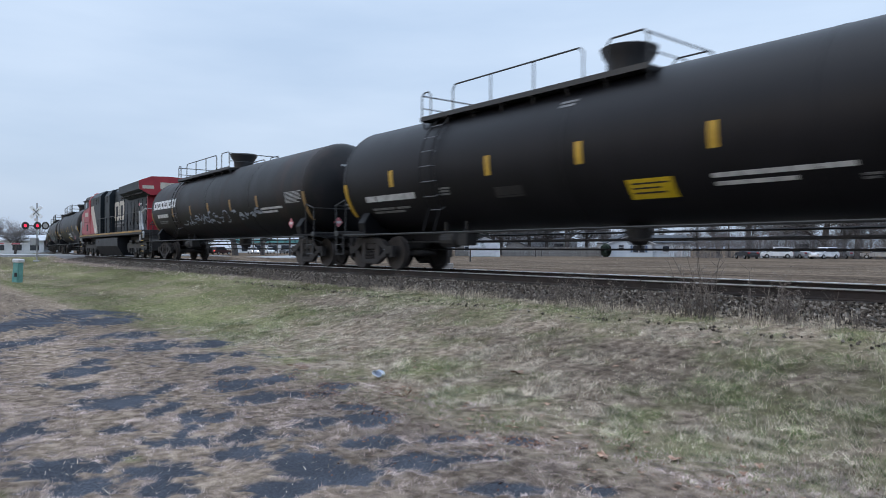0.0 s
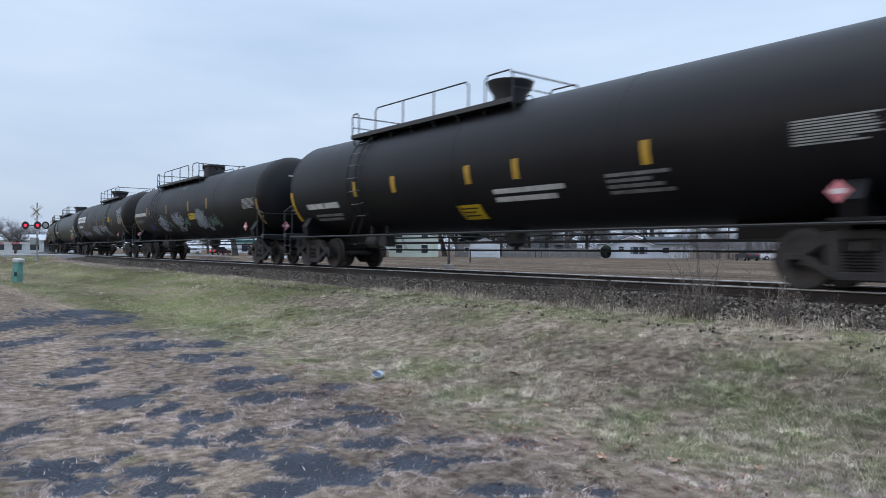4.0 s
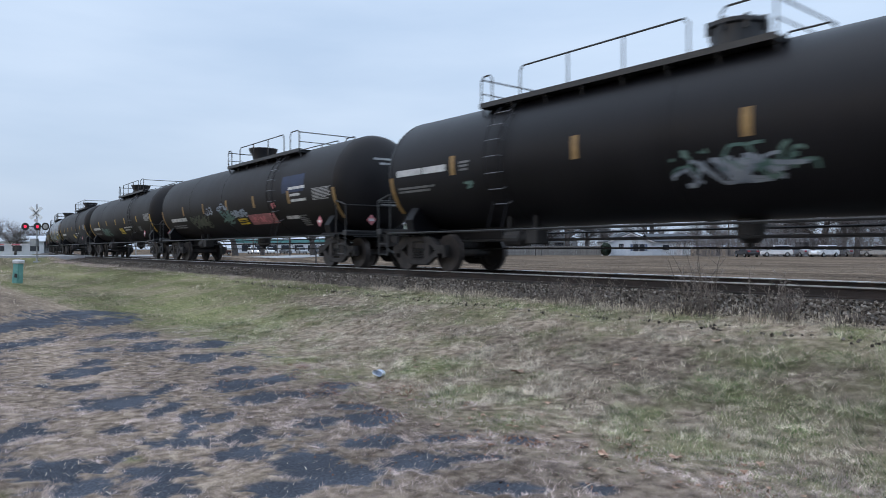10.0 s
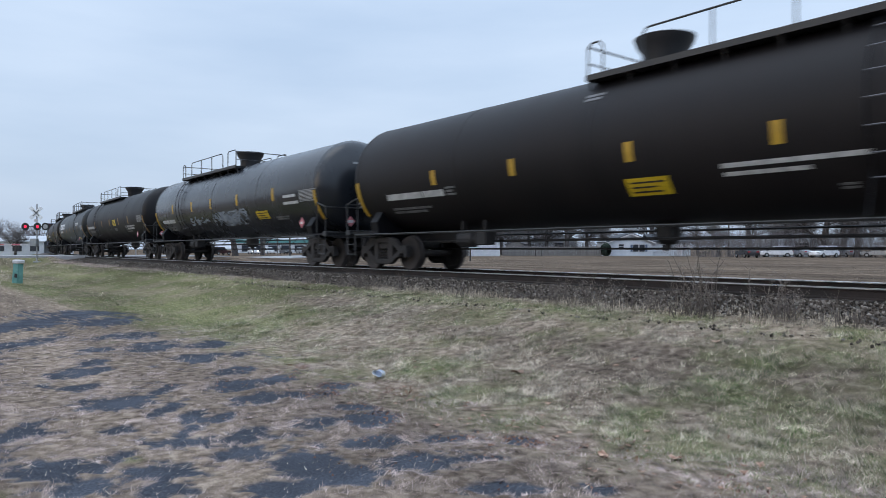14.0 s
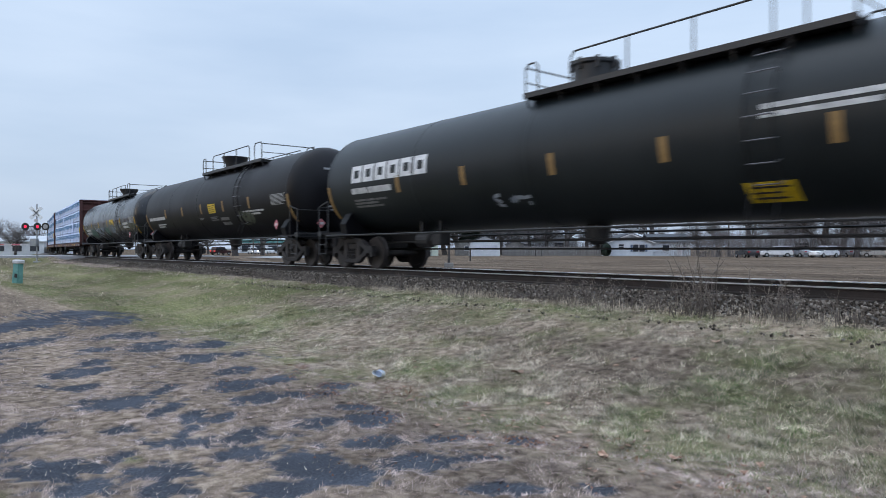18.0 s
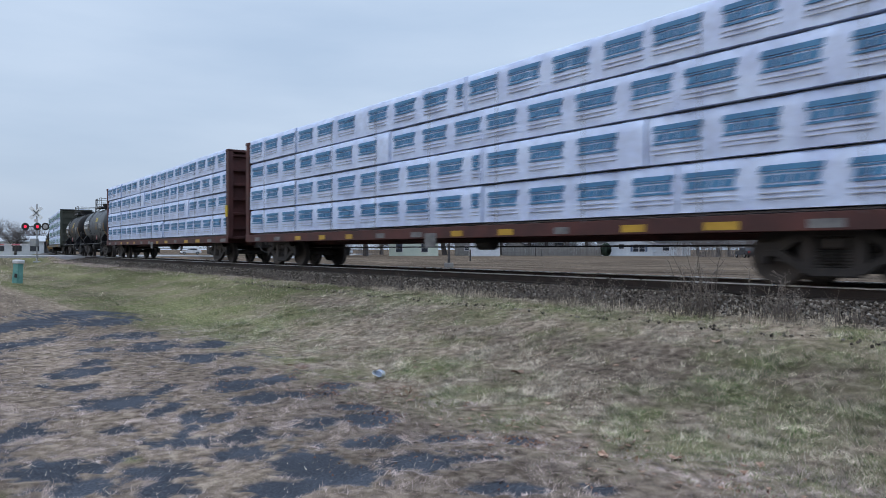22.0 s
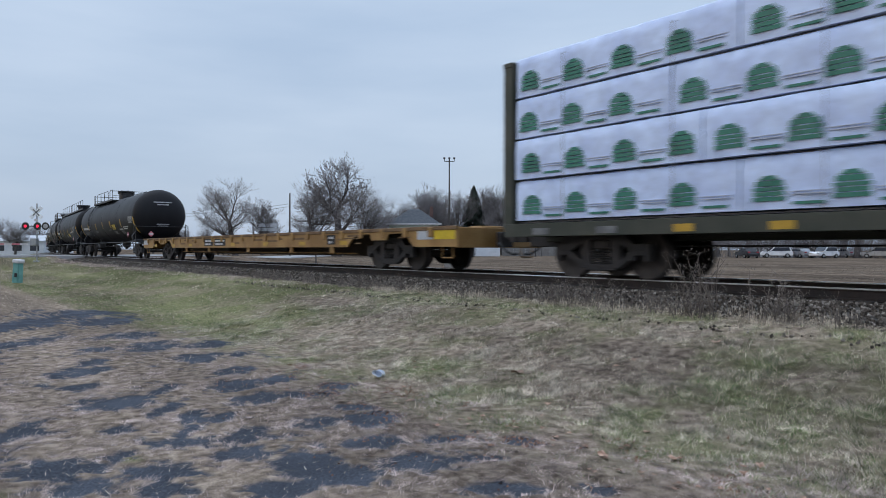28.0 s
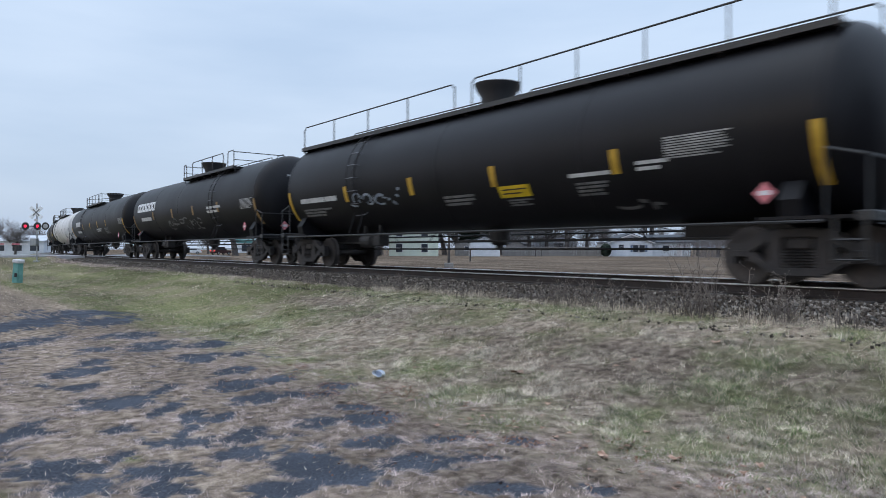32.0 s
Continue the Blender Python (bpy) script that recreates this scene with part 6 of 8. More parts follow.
def ground_material():
    m = bpy.data.materials.new("old_asphalt_and_turf")
    m.use_nodes = True
    n, l = m.node_tree.nodes, m.node_tree.links
    b = n["Principled BSDF"]
    b.inputs["Roughness"].default_value, b.inputs["Specular IOR Level"].default_value = 0.97, 0.0
    co = n.new("ShaderNodeTexCoord")

    def noise_at(scale, detail=6):
        t = n.new("ShaderNodeTexNoise")
        t.inputs["Scale"].default_value, t.inputs["Detail"].default_value = scale, detail
        l.new(co.outputs["Object"], t.inputs["Vector"])
        return t.outputs["Fac"]

    def ramp(fac, stops):
        r = n.new("ShaderNodeValToRGB")
        e = r.color_ramp.elements
        while len(e) < len(stops):
            e.new(0.5)
        for i, (p, c) in enumerate(stops):
            e[i].position, e[i].color = p, (*c, 1)
        l.new(fac, r.inputs["Fac"])
        return r.outputs["Color"]

    def blend(fac, a, c, how="MIX"):
        x = n.new("ShaderNodeMixRGB")
        x.blend_type = how
        if isinstance(fac, float):
            x.inputs[0].default_value = fac
        else:
            l.new(fac, x.inputs[0])
        l.new(a, x.inputs[1])
        l.new(c, x.inputs[2])
        return x.outputs["Color"]
    dry = ramp(noise_at(9.0, 8), [(0.28, (0.075, 0.06, 0.05)), (0.5, (0.21, 0.17, 0.138)), (0.72, (0.40, 0.335, 0.275))])
    green = ramp(noise_at(14.0, 8), [(0.25, (0.06, 0.068, 0.036)), (0.75, (0.24, 0.24, 0.13))])
    attr = n.new("ShaderNodeAttribute")
    attr.attribute_name = "lush"
    turf = blend(attr.outputs["Fac"], dry, green)
    attr3 = n.new("ShaderNodeAttribute")
    attr3.attribute_name = "mown"
    lawn = ramp(noise_at(3.0, 9), [(0.3, (0.080, 0.062, 0.050)), (0.5, (0.135, 0.108, 0.087)), (0.7, (0.205, 0.168, 0.135))])
    turf = blend(attr3.outputs["Fac"], turf, lawn)
    wide = n.new("ShaderNodeMapping")
    wide.inputs["Rotation"].default_value = (0, 0, -0.88)
    wide.inputs["Scale"].default_value = (0.10, 0.55, 1)
    l.new(co.outputs["Object"], wide.inputs["Vector"])
    mown = n.new("ShaderNodeTexNoise")
    mown.inputs["Scale"].default_value, mown.inputs["Detail"].default_value = 1.0, 7
    l.new(wide.outputs["Vector"], mown.inputs["Vector"])
    turf = blend(1.0, turf, ramp(mown.outputs["Fac"], [(0.32, (0.45, 0.44, 0.44)), (0.68, (1.3, 1.25, 1.18))]), "MULTIPLY")
    tar = ramp(noise_at(60.0, 3), [(0.3, (0.04, 0.045, 0.056)), (0.7, (0.085, 0.092, 0.11))])
    crack = ramp(noise_at(1.7, 8), [(0.45, (0.85, 0.85, 0.85)), (0.6, (1.15, 1.15, 1.15))])
    tar = blend(1.0, tar, crack, "MULTIPLY")
    attr2 = n.new("ShaderNodeAttribute")
    attr2.attribute_name = "bare"
    col = blend(attr2.outputs["Fac"], turf, tar)
    straw = ramp(noise_at(130.0, 4), [(0.3, (0.62, 0.62, 0.62)), (0.7, (1.62, 1.6, 1.58))])
    l.new(blend(1.0, col, straw, "MULTIPLY"), b.inputs["Base Color"])
    bp = n.new("ShaderNodeBump")
    bp.inputs["Strength"].default_value, bp.inputs["Distance"].default_value = 0.6, 0.02
    l.new(noise_at(90.0, 5), bp.inputs["Height"])
    l.new(bp.outputs["Normal"], b.inputs["Normal"])
    return m


def lushness(x, y):
    """How green the turf is: patchy, greener in the belt below the track."""
    l = side_of(x, y)
    belt = step01((y - 3.6) / 0.8) * step01((l - 2.5) / 0.8)
    spots = np.clip(0.47 + 2.4 * rough(x, y, 0.5, 21, 3) + 2.6 * rough(x, y, 2.2, 23, 4), 0, 1)
    left = step01((-x - 9) / 8) * 0.45
    lot = (y < lot_edge(x) - 0.2) * np.clip(6 * (rough(x, y, 0.9, 25, 3) - 0.27), 0, 0.7)
    clump = np.zeros(np.shape(x))
    for px, py, r in ((-3.3, 6.2, 0.55), (-3.45, 7.05, 0.5), (-3.7, 5.3, 0.35), (-8.5, 8.3, 0.5), (-3.05, 8.45, 0.4), (-5.2, 8.5, 0.5), (-7.3, 8.35, 0.5), (-18.5, 5.9, 2.5), (-8.6, 4.6, 0.3), (-6.9, 5.4, 0.7), (-5.4, 0.95 + 0.5, 0.12)):
        clump = np.maximum(clump, np.clip(1.25 - np.hypot(x - px, (y - py) * 1.3) / r + 1.2 * rough(x, y, 3.5, 27, 3), 0, 1))
    dry = np.clip(1.4 - np.hypot((x + 12.9) / 1.8, (y - 7.5) / 0.5), 0, 1)
    return np.clip(np.maximum(np.maximum(belt * (spots * 0.7 + left) * (1 - dry), clump), lot), 0, 1) * np.where(l < 0, 0.15, 1)


gx = spread(-2600, 2600, -12.5, 0.5, 0.035, 1.06)
gy = spread(-2600, 2600, 0.3, 5.2, 0.03, 1.05)
GX, GY = np.meshgrid(gx, gy, indexing="ij")
GZ = ground_z(GX, GY)
GB = bare(GX, GY)
GZ = GZ + (0.012 * (1 - GB) + 0.05 * rough(GX, GY, 3.0, 8) * (GY > 4.2) * (1 - GB)) * (np.hypot(GX, GY) < 40)
ni, nj = GX.shape
me = bpy.data.meshes.new("ground")
idx = np.arange(ni * nj).reshape(ni, nj)
quads = np.stack([idx[:-1, :-1], idx[1:, :-1], idx[1:, 1:], idx[:-1, 1:]], -1).reshape(-1, 4)
me.from_pydata(np.stack([GX, GY, GZ], -1).reshape(-1, 3).tolist(), [], quads.tolist())
me.polygons.foreach_set("use_smooth", [True] * len(me.polygons))
me.attributes.new("bare", "FLOAT", "POINT").data.foreach_set("value", GB.ravel())
me.attributes.new("lush", "FLOAT", "POINT").data.foreach_set("value", lushness(GX, GY).ravel())
me.attributes.new("mown", "FLOAT", "POINT").data.foreach_set("value", (side_of(GX, GY) < 0).astype(float).ravel())
me.materials.append(ground_material())
tagged(new("ground", me), "patchy dry and green turf over old asphalt", "ground", kind="structure")


def blades(name, count, x0, x1, y0, y1, high, wide, lean, want, material, label, seed, fall=True):
    """Many single blades as thin leaning triangles in one mesh; want(x, y): chance that one stands there."""
    r = np.random.RandomState(seed)
    x, y = r.uniform(x0, x1, count), r.uniform(y0, y1, count)
    d, u = -x * math.cos(VIEW) + y * math.sin(VIEW), x * math.sin(VIEW) + y * math.cos(VIEW)
    keep = (d > 3.4) & (np.abs(u) < d * 0.70 + 0.4)
    if fall:      # fewer with distance
        keep &= r.uniform(0, 1, count) < np.clip(6.5 / np.hypot(x, y), 0.12, 1) ** 1.2
    x, y = x[keep], y[keep]
    count = len(x)
    keep = r.uniform(0, 1, count) < want(x, y)
    x, y = x[keep], y[keep]
    k = len(x)
    z = ground_z(x, y) + 0.012
    tuft = np.clip(0.75 + 1.6 * rough(x, y, 4.0, 31, 3), 0.35, 1.5)
    low = np.where(y < lot_edge(x) - 0.3 * rough(x, y, 1.5, 77), 0.75, 1.0)
    h = r.uniform(high * 0.45, high, k) * tuft * low
    a = r.uniform(0, 2 * np.pi, k) * 0.6 + 5.0 * rough(x, y, 2.0, 33, 3)
    t = np.clip(r.normal(lean, 0.24, k) + (low < 0.9) * 0.2, 0.05, 1.5)
    w = r.uniform(wide * 0.6, wide * 1.3, k) * (0.8 + np.hypot(x, y) * 0.045)
    px, py = np.cos(a + 1.57) * w / 2, np.sin(a + 1.57) * w / 2
    tx, ty, tz = x + np.cos(a) * h * np.sin(t), y + np.sin(a) * h * np.sin(t), z + h * np.cos(t)
    v = np.empty((k, 3, 3))
    v[:, 0] = np.stack([x - px, y - py, z - 0.01], -1)
    v[:, 1] = np.stack([x + px, y + py, z - 0.01], -1)
    v[:, 2] = np.stack([tx, ty, tz], -1)
    me = bpy.data.meshes.new(name)
    me.vertices.add(k * 3)
    me.vertices.foreach_set("co", v.ravel())
    me.loops.add(k * 3)
    me.loops.foreach_set("vertex_index", np.arange(k * 3))
    me.polygons.add(k)
    me.polygons.foreach_set("loop_start", np.arange(k) * 3)
    me.update(calc_edges=True)
    me.validate()
    me.materials.append(material)
    return tagged(new(name, me), label, "grass", kind="stuff")


TUFTS = ((7.5, 0.48, 1.68), (2.2, 0.76, 1.32))
M_DRY = island_mat("straw", [(0.09, 0.071, 0.056), (0.46, 0.385, 0.295), (0.29, 0.234, 0.182), (0.62, 0.54, 0.435), (0.16, 0.126, 0.098), (0.58, 0.487, 0.38), (0.40, 0.327, 0.255), (0.06, 0.047, 0.038)], clump=TUFTS)
M_LOT = island_mat("lot_straw", [(0.10, 0.073, 0.064), (0.44, 0.34, 0.300), (0.28, 0.21, 0.185), (0.60, 0.49, 0.443), (0.17, 0.124, 0.110), (0.57, 0.45, 0.402), (0.37, 0.28, 0.248), (0.07, 0.05, 0.044)], clump=TUFTS)
M_GRN = island_mat("green_blades", [(0.03, 0.044, 0.018), (0.11, 0.142, 0.054), (0.07, 0.098, 0.036), (0.31, 0.278, 0.178), (0.46, 0.395, 0.288), (0.086, 0.118, 0.044), (0.17, 0.188, 0.084)], clump=TUFTS)
M_FIELD = island_mat("field_straw", [(0.06, 0.047, 0.038), (0.17, 0.14, 0.11), (0.10, 0.08, 0.064), (0.24, 0.20, 0.16), (0.13, 0.105, 0.085)])
M_LITTER = island_mat("leaf_litter", [(0.08, 0.036, 0.025), (0.24, 0.115, 0.07), (0.14, 0.065, 0.045), (0.34, 0.20, 0.135), (0.055, 0.03, 0.022), (0.28, 0.15, 0.10)])


def thin(x, y):
    """1 where the turf is worn thin and the soil shows."""
    return np.clip(5.0 * (rough(x, y, 1.7, 51, 4) - 0.10), 0, 0.85) + np.clip(1.3 - np.hypot((x + 4.0) / 0.55, (y - 7.05) / 0.4) + rough(x, y, 4.0, 52, 3), 0, 0.75) \
        + np.clip(1.2 - np.hypot((x + 5.4) / 0.4, (y - 7.0) / 0.3) + rough(x, y, 4.0, 53, 3), 0, 0.7)


def in_view(x, y):
    d, u = -x * math.cos(VIEW) + y * math.sin(VIEW), x * math.sin(VIEW) + y * math.cos(VIEW)
    return (d > 3.4) & (np.abs(u) < d * 0.70 + 0.4) & (side_of(x, y) > 2.5)


def clumps(x, y):
    """Tufts with gaps between them."""
    return np.clip(0.62 + 2.6 * rough(x, y, 5.5, 91, 3), 0.05, 1)


def lot_chance(x, y):
    return in_view(x, y) * (1 - bare(x, y)) * (y < lot_edge(x) + 0.8 * rough(x, y, 1.5, 78)) * (1 - 0.6 * thin(x, y)) * clumps(x, y)


def litter_chance(x, y):
    band = np.exp(-((y - lot_edge(x) + 0.35) / 0.4) ** 2) * (x > -8.5)
    return in_view(x, y) * np.clip(band * (0.7 + 2.4 * rough(x, y, 1.6, 81, 4)) + 0.03, 0, 1)


def dry_chance(x, y):
    return (y > lot_edge(x) + 0.8 * rough(x, y, 1.5, 78)) * in_view(x, y) * (1 - bare(x, y)) * (1 - thin(x, y)) * clumps(x, y) * (1 - 0.7 * lushness(x, y))


def green_chance(x, y):
    return in_view(x, y) * (1 - bare(x, y)) * (1 - thin(x, y)) * (0.05 + lushness(x, y))


def far_chance(x, y):
    return in_view(x, y) * 0.6


def field_chance(x, y):
    d, u = -x * math.cos(VIEW) + y * math.sin(VIEW), x * math.sin(VIEW) + y * math.cos(VIEW)
    l = side_of(x, y)
    return (np.abs(u) < d * 0.68) * (l < -3.0) * np.clip(0.5 + 3.0 * rough(x * 0.3 + y * 0.25, y, 0.5, 58, 3), 0.05, 1) * np.clip(30 / d, 0, 1)


def edge_chance(x, y):
    l = side_of(x, y)
    return (l > 2.35) * (l < 3.3) * np.clip(0.25 + 2.5 * rough(x, y, 1.3, 55, 3), 0, 0.9)


def verge_chance(x, y):
    l = side_of(x, y)
    return (l > 1.75) * (l < 3.6) * np.clip(0.55 + 2.2 * rough(x, y, 0.8, 56, 3), 0, 1) * np.clip((-x - 12) / 8, 0, 1)


def stray_chance(x, y):
    return in_view(x, y) * (bare(x, y) > 0.5) * 0.5


blades("dry_grass", 1200000, -14, 2.2, 3.6, 9.2, 0.11, 0.0046, 1.32, dry_chance, M_DRY, "matted straw-coloured dry grass", 41)
blades("dry_grass", 1100000, -14, 2.2, 0.3, 5.4, 0.13, 0.0043, 1.44, lot_chance, M_LOT, "flattened brown straw over the old lot", 49)
blades("dry_grass", 60000, -24, -14, 0.3, 5.4, 0.15, 0.006, 1.42, lot_chance, M_LOT, "flattened brown straw over the old lot", 50)
blades("dry_grass", 300000, -36, -14, 0.8, 12.0, 0.09, 0.006, 1.1, dry_chance, M_DRY, "matted straw-coloured dry grass", 42)
blades("green_grass", 900000, -14, 2.2, 3.4, 9.3, 0.10, 0.0046, 1.15, green_chance, M_GRN, "short green and straw grass", 43)
blades("green_grass", 300000, -36, -14, 2.0, 12.0, 0.08, 0.006, 0.85, green_chance, M_GRN, "short green and straw grass", 44)
blades("dry_grass", 50000, -75, -36, -2.0, 13.0, 0.08, 0.007, 1.0, far_chance, M_DRY, "short straw-coloured grass near the crossing", 46, False)
blades("dry_grass", 45000, -14, 2.2, 8.2, 9.6, 0.22, 0.004, 0.5, edge_chance, M_DRY, "taller dry grass along the ballast's foot", 47, False)
blades("dry_grass", 70000, -75, -13, 8.2, 13.5, 0.16, 0.007, 0.9, verge_chance, M_LOT, "brown dead grass along the ballast", 52, False)
blades("dry_grass", 80000, -60, 0, 14.8, 60, 0.12, 0.008, 1.1, field_chance, M_FIELD, "thin dry grass in the field beyond the track", 48, False)
blades("leaf_litter", 60000, -9, 0, 2.4, 5.6, 0.035, 0.022, 1.35, litter_chance, M_LITTER, "crumbled brown leaf litter along the lot's edge", 51, False)
blades("dry_grass", 14000, -14, 0, 0.3, 4.2, 0.10, 0.005, 1.4, stray_chance, M_DRY, "loose dead grass on the asphalt", 45, False)

# ---------- track ----------
bed = sweep("ballast_bed", [(3.1, 0.45), (2.75, 0.62), (1.75, 0.80), (1.3, 0.80), (-1.3, 0.80), (-1.75, 0.80), (-2.75, 0.62), (-3.1, 0.45)], -330, 60, 3.0,
            mat("ballast_fines", (0.045, 0.041, 0.036), (0.11, 0.10, 0.09), 5, 0.95, bump=0.8, fine=25))
tagged(bed, "grey crushed-stone ballast bed", "ballast", kind="structure")
for off in (GAUGE_HALF, -GAUGE_HALF):
    up = 0.0 if off > 0 else 0.02
    web = [(off + a, RAIL_TOP + b + up) for a, b in ((-0.07, -0.175), (0.07, -0.175), (0.07, -0.16), (0.012, -0.14), (0.012, -0.045), (0.036, -0.035), (0.036, -0.005),
                                                  (-0.036, -0.005), (-0.036, -0.035), (-0.012, -0.045), (-0.012, -0.14), (-0.07, -0.16))]
    rail = tagged(sweep("rail", web, -330, 60, 3.0, M_RAIL), "rusty steel rail with a polished head", "rail", kind="structure")
    head = sweep("rail_head", [(off - 0.037, RAIL_TOP - 0.02 + up), (off + 0.037, RAIL_TOP - 0.02 + up), (off + 0.037, RAIL_TOP - 0.006 + up), (off + 0.028, RAIL_TOP + up), (off - 0.028, RAIL_TOP + up), (off - 0.037, RAIL_TOP - 0.006 + up)], -330, 60, 3.0, M_RAILTOP)
    head.parent = rail
ties = thing("tie_row", Matrix(), "weathered dark timber ties half sunk in ballast", "railway ties", kind="structure")
bm = bmesh.new()
box(bm, -0.115, 0.115, -1.3, 1.3, -0.32, -0.165, 0.012)
tie_me = finish(bm, "tie", M_TIE)
rng = random.Random(5)
for i in range(240):
    part("tie", tie_me, None, ties, "", track_pose(8 - i * 0.535) @ pose(rng.uniform(-0.02, 0.02), rng.uniform(-0.05, 0.05), rng.uniform(-0.01, 0.004), 0, 0, rng.uniform(-1.5, 1.5)))


def stones(name, count, s0, s1, o0, o1, zfun, size, label, seed):
    """Broken stones joined in one mesh: jittered eight-faced lumps."""
    r = np.random.RandomState(seed)
    v0 = np.array([(1, 0, 0), (-1, 0, 0), (0, 1, 0), (0, -1, 0), (0, 0, 1), (0, 0, -1)], float)
    f0 = np.array([(0, 2, 4), (2, 1, 4), (1, 3, 4), (3, 0, 4), (2, 0, 5), (1, 2, 5), (3, 1, 5), (0, 3, 5)])
    s = s0 + (s1 - s0) * r.uniform(0, 1, count) ** 1.0
    o = r.uniform(o0, o1, count)
    vs = np.empty((count, 6, 3))
    for i in range(count):
        p = beside(float(s[i]), float(o[i]), 0)
        k = r.uniform(size * 0.5, size) * r.uniform(0.7, 1.3, (6, 3))
        a, b = r.uniform(0, 6.28), r.uniform(0, 6.28)
        m = np.array(Euler((a, b, a + b)).to_matrix())
        vs[i] = (v0 * k) @ m.T + np.array([p.x, p.y, zfun(o[i]) + r.uniform(-0.01, 0.02)])
    faces = (np.arange(count)[:, None, None] * 6 + f0[None]).reshape(-1, 3)
    me = bpy.data.meshes.new(name)
    me.from_pydata(vs.reshape(-1, 3).tolist(), [], faces.tolist())
    me.materials.append(M_STONE)
    return tagged(new(name, me), label, "stones", kind="stuff")


def bed_z(o):
    o = abs(o)
    return float(np.interp(o, [1.3, 1.75, 2.75, 3.1], [0.815, 0.815, 0.635, 0.60]))


stones("ballast_stones", 22000, -22, 4, 1.25, 3.05, bed_z, 0.032, "loose grey crushed stone beside the ties", 61)
stones("ballast_stones", 7000, -60, -22, 1.25, 2.9, bed_z, 0.05, "loose grey crushed stone beside the ties", 62)
stones("ballast_stones", 2500, -20, 3, 2.7, 3.8, lambda o: 0.62 - 0.06 * (o - 2.7), 0.03, "stray ballast stones in the grass", 63)
stones("ballast_stones", 3000, -30, 4, -1.9, 1.2, lambda o: 0.80, 0.04, "crushed stone between the ties", 64)

# ---------- road, crossing and signal ----------
bm = bmesh.new()
rows = []
for i in range(61):
    t, row = -60 + i * 3.0, []
    for o, drop in ((-4.3, 0.5), (-4.2, 0.0), (0.0, -0.03), (4.2, 0.0), (4.3, 0.5)):
        way = ROAD_WAY if t < 6 else ROAD_FAR
        mid = Vector((CX, CY, 0)) + ROAD_WAY * min(t, 6.0) + ROAD_FAR * max(0.0, t - 6.0)
        p = mid + Vector((way.y, -way.x, 0)) * o
        z = float(ground_z(np.array([p.x]), np.array([p.y]))[0]) + 0.10
        l = abs(float(side_of(np.array([p.x]), np.array([p.y]))[0]))
        z = RAIL_TOP - 0.02 if l < 2.7 else max(z, 0.40)
        row.append(bm.verts.new((p.x, p.y, z - drop)))
    rows.append(row)
for ra, rb in zip(rows, rows[1:]):
    for k in range(4):
        bm.faces.new((ra[k], ra[k + 1], rb[k + 1], rb[k]))
bmesh.ops.recalc_face_normals(bm, faces=bm.faces[:])
road = tagged(new("road", finish(bm, "road", M_ROAD)), "worn grey asphalt road over the level crossing", "road", kind="structure")


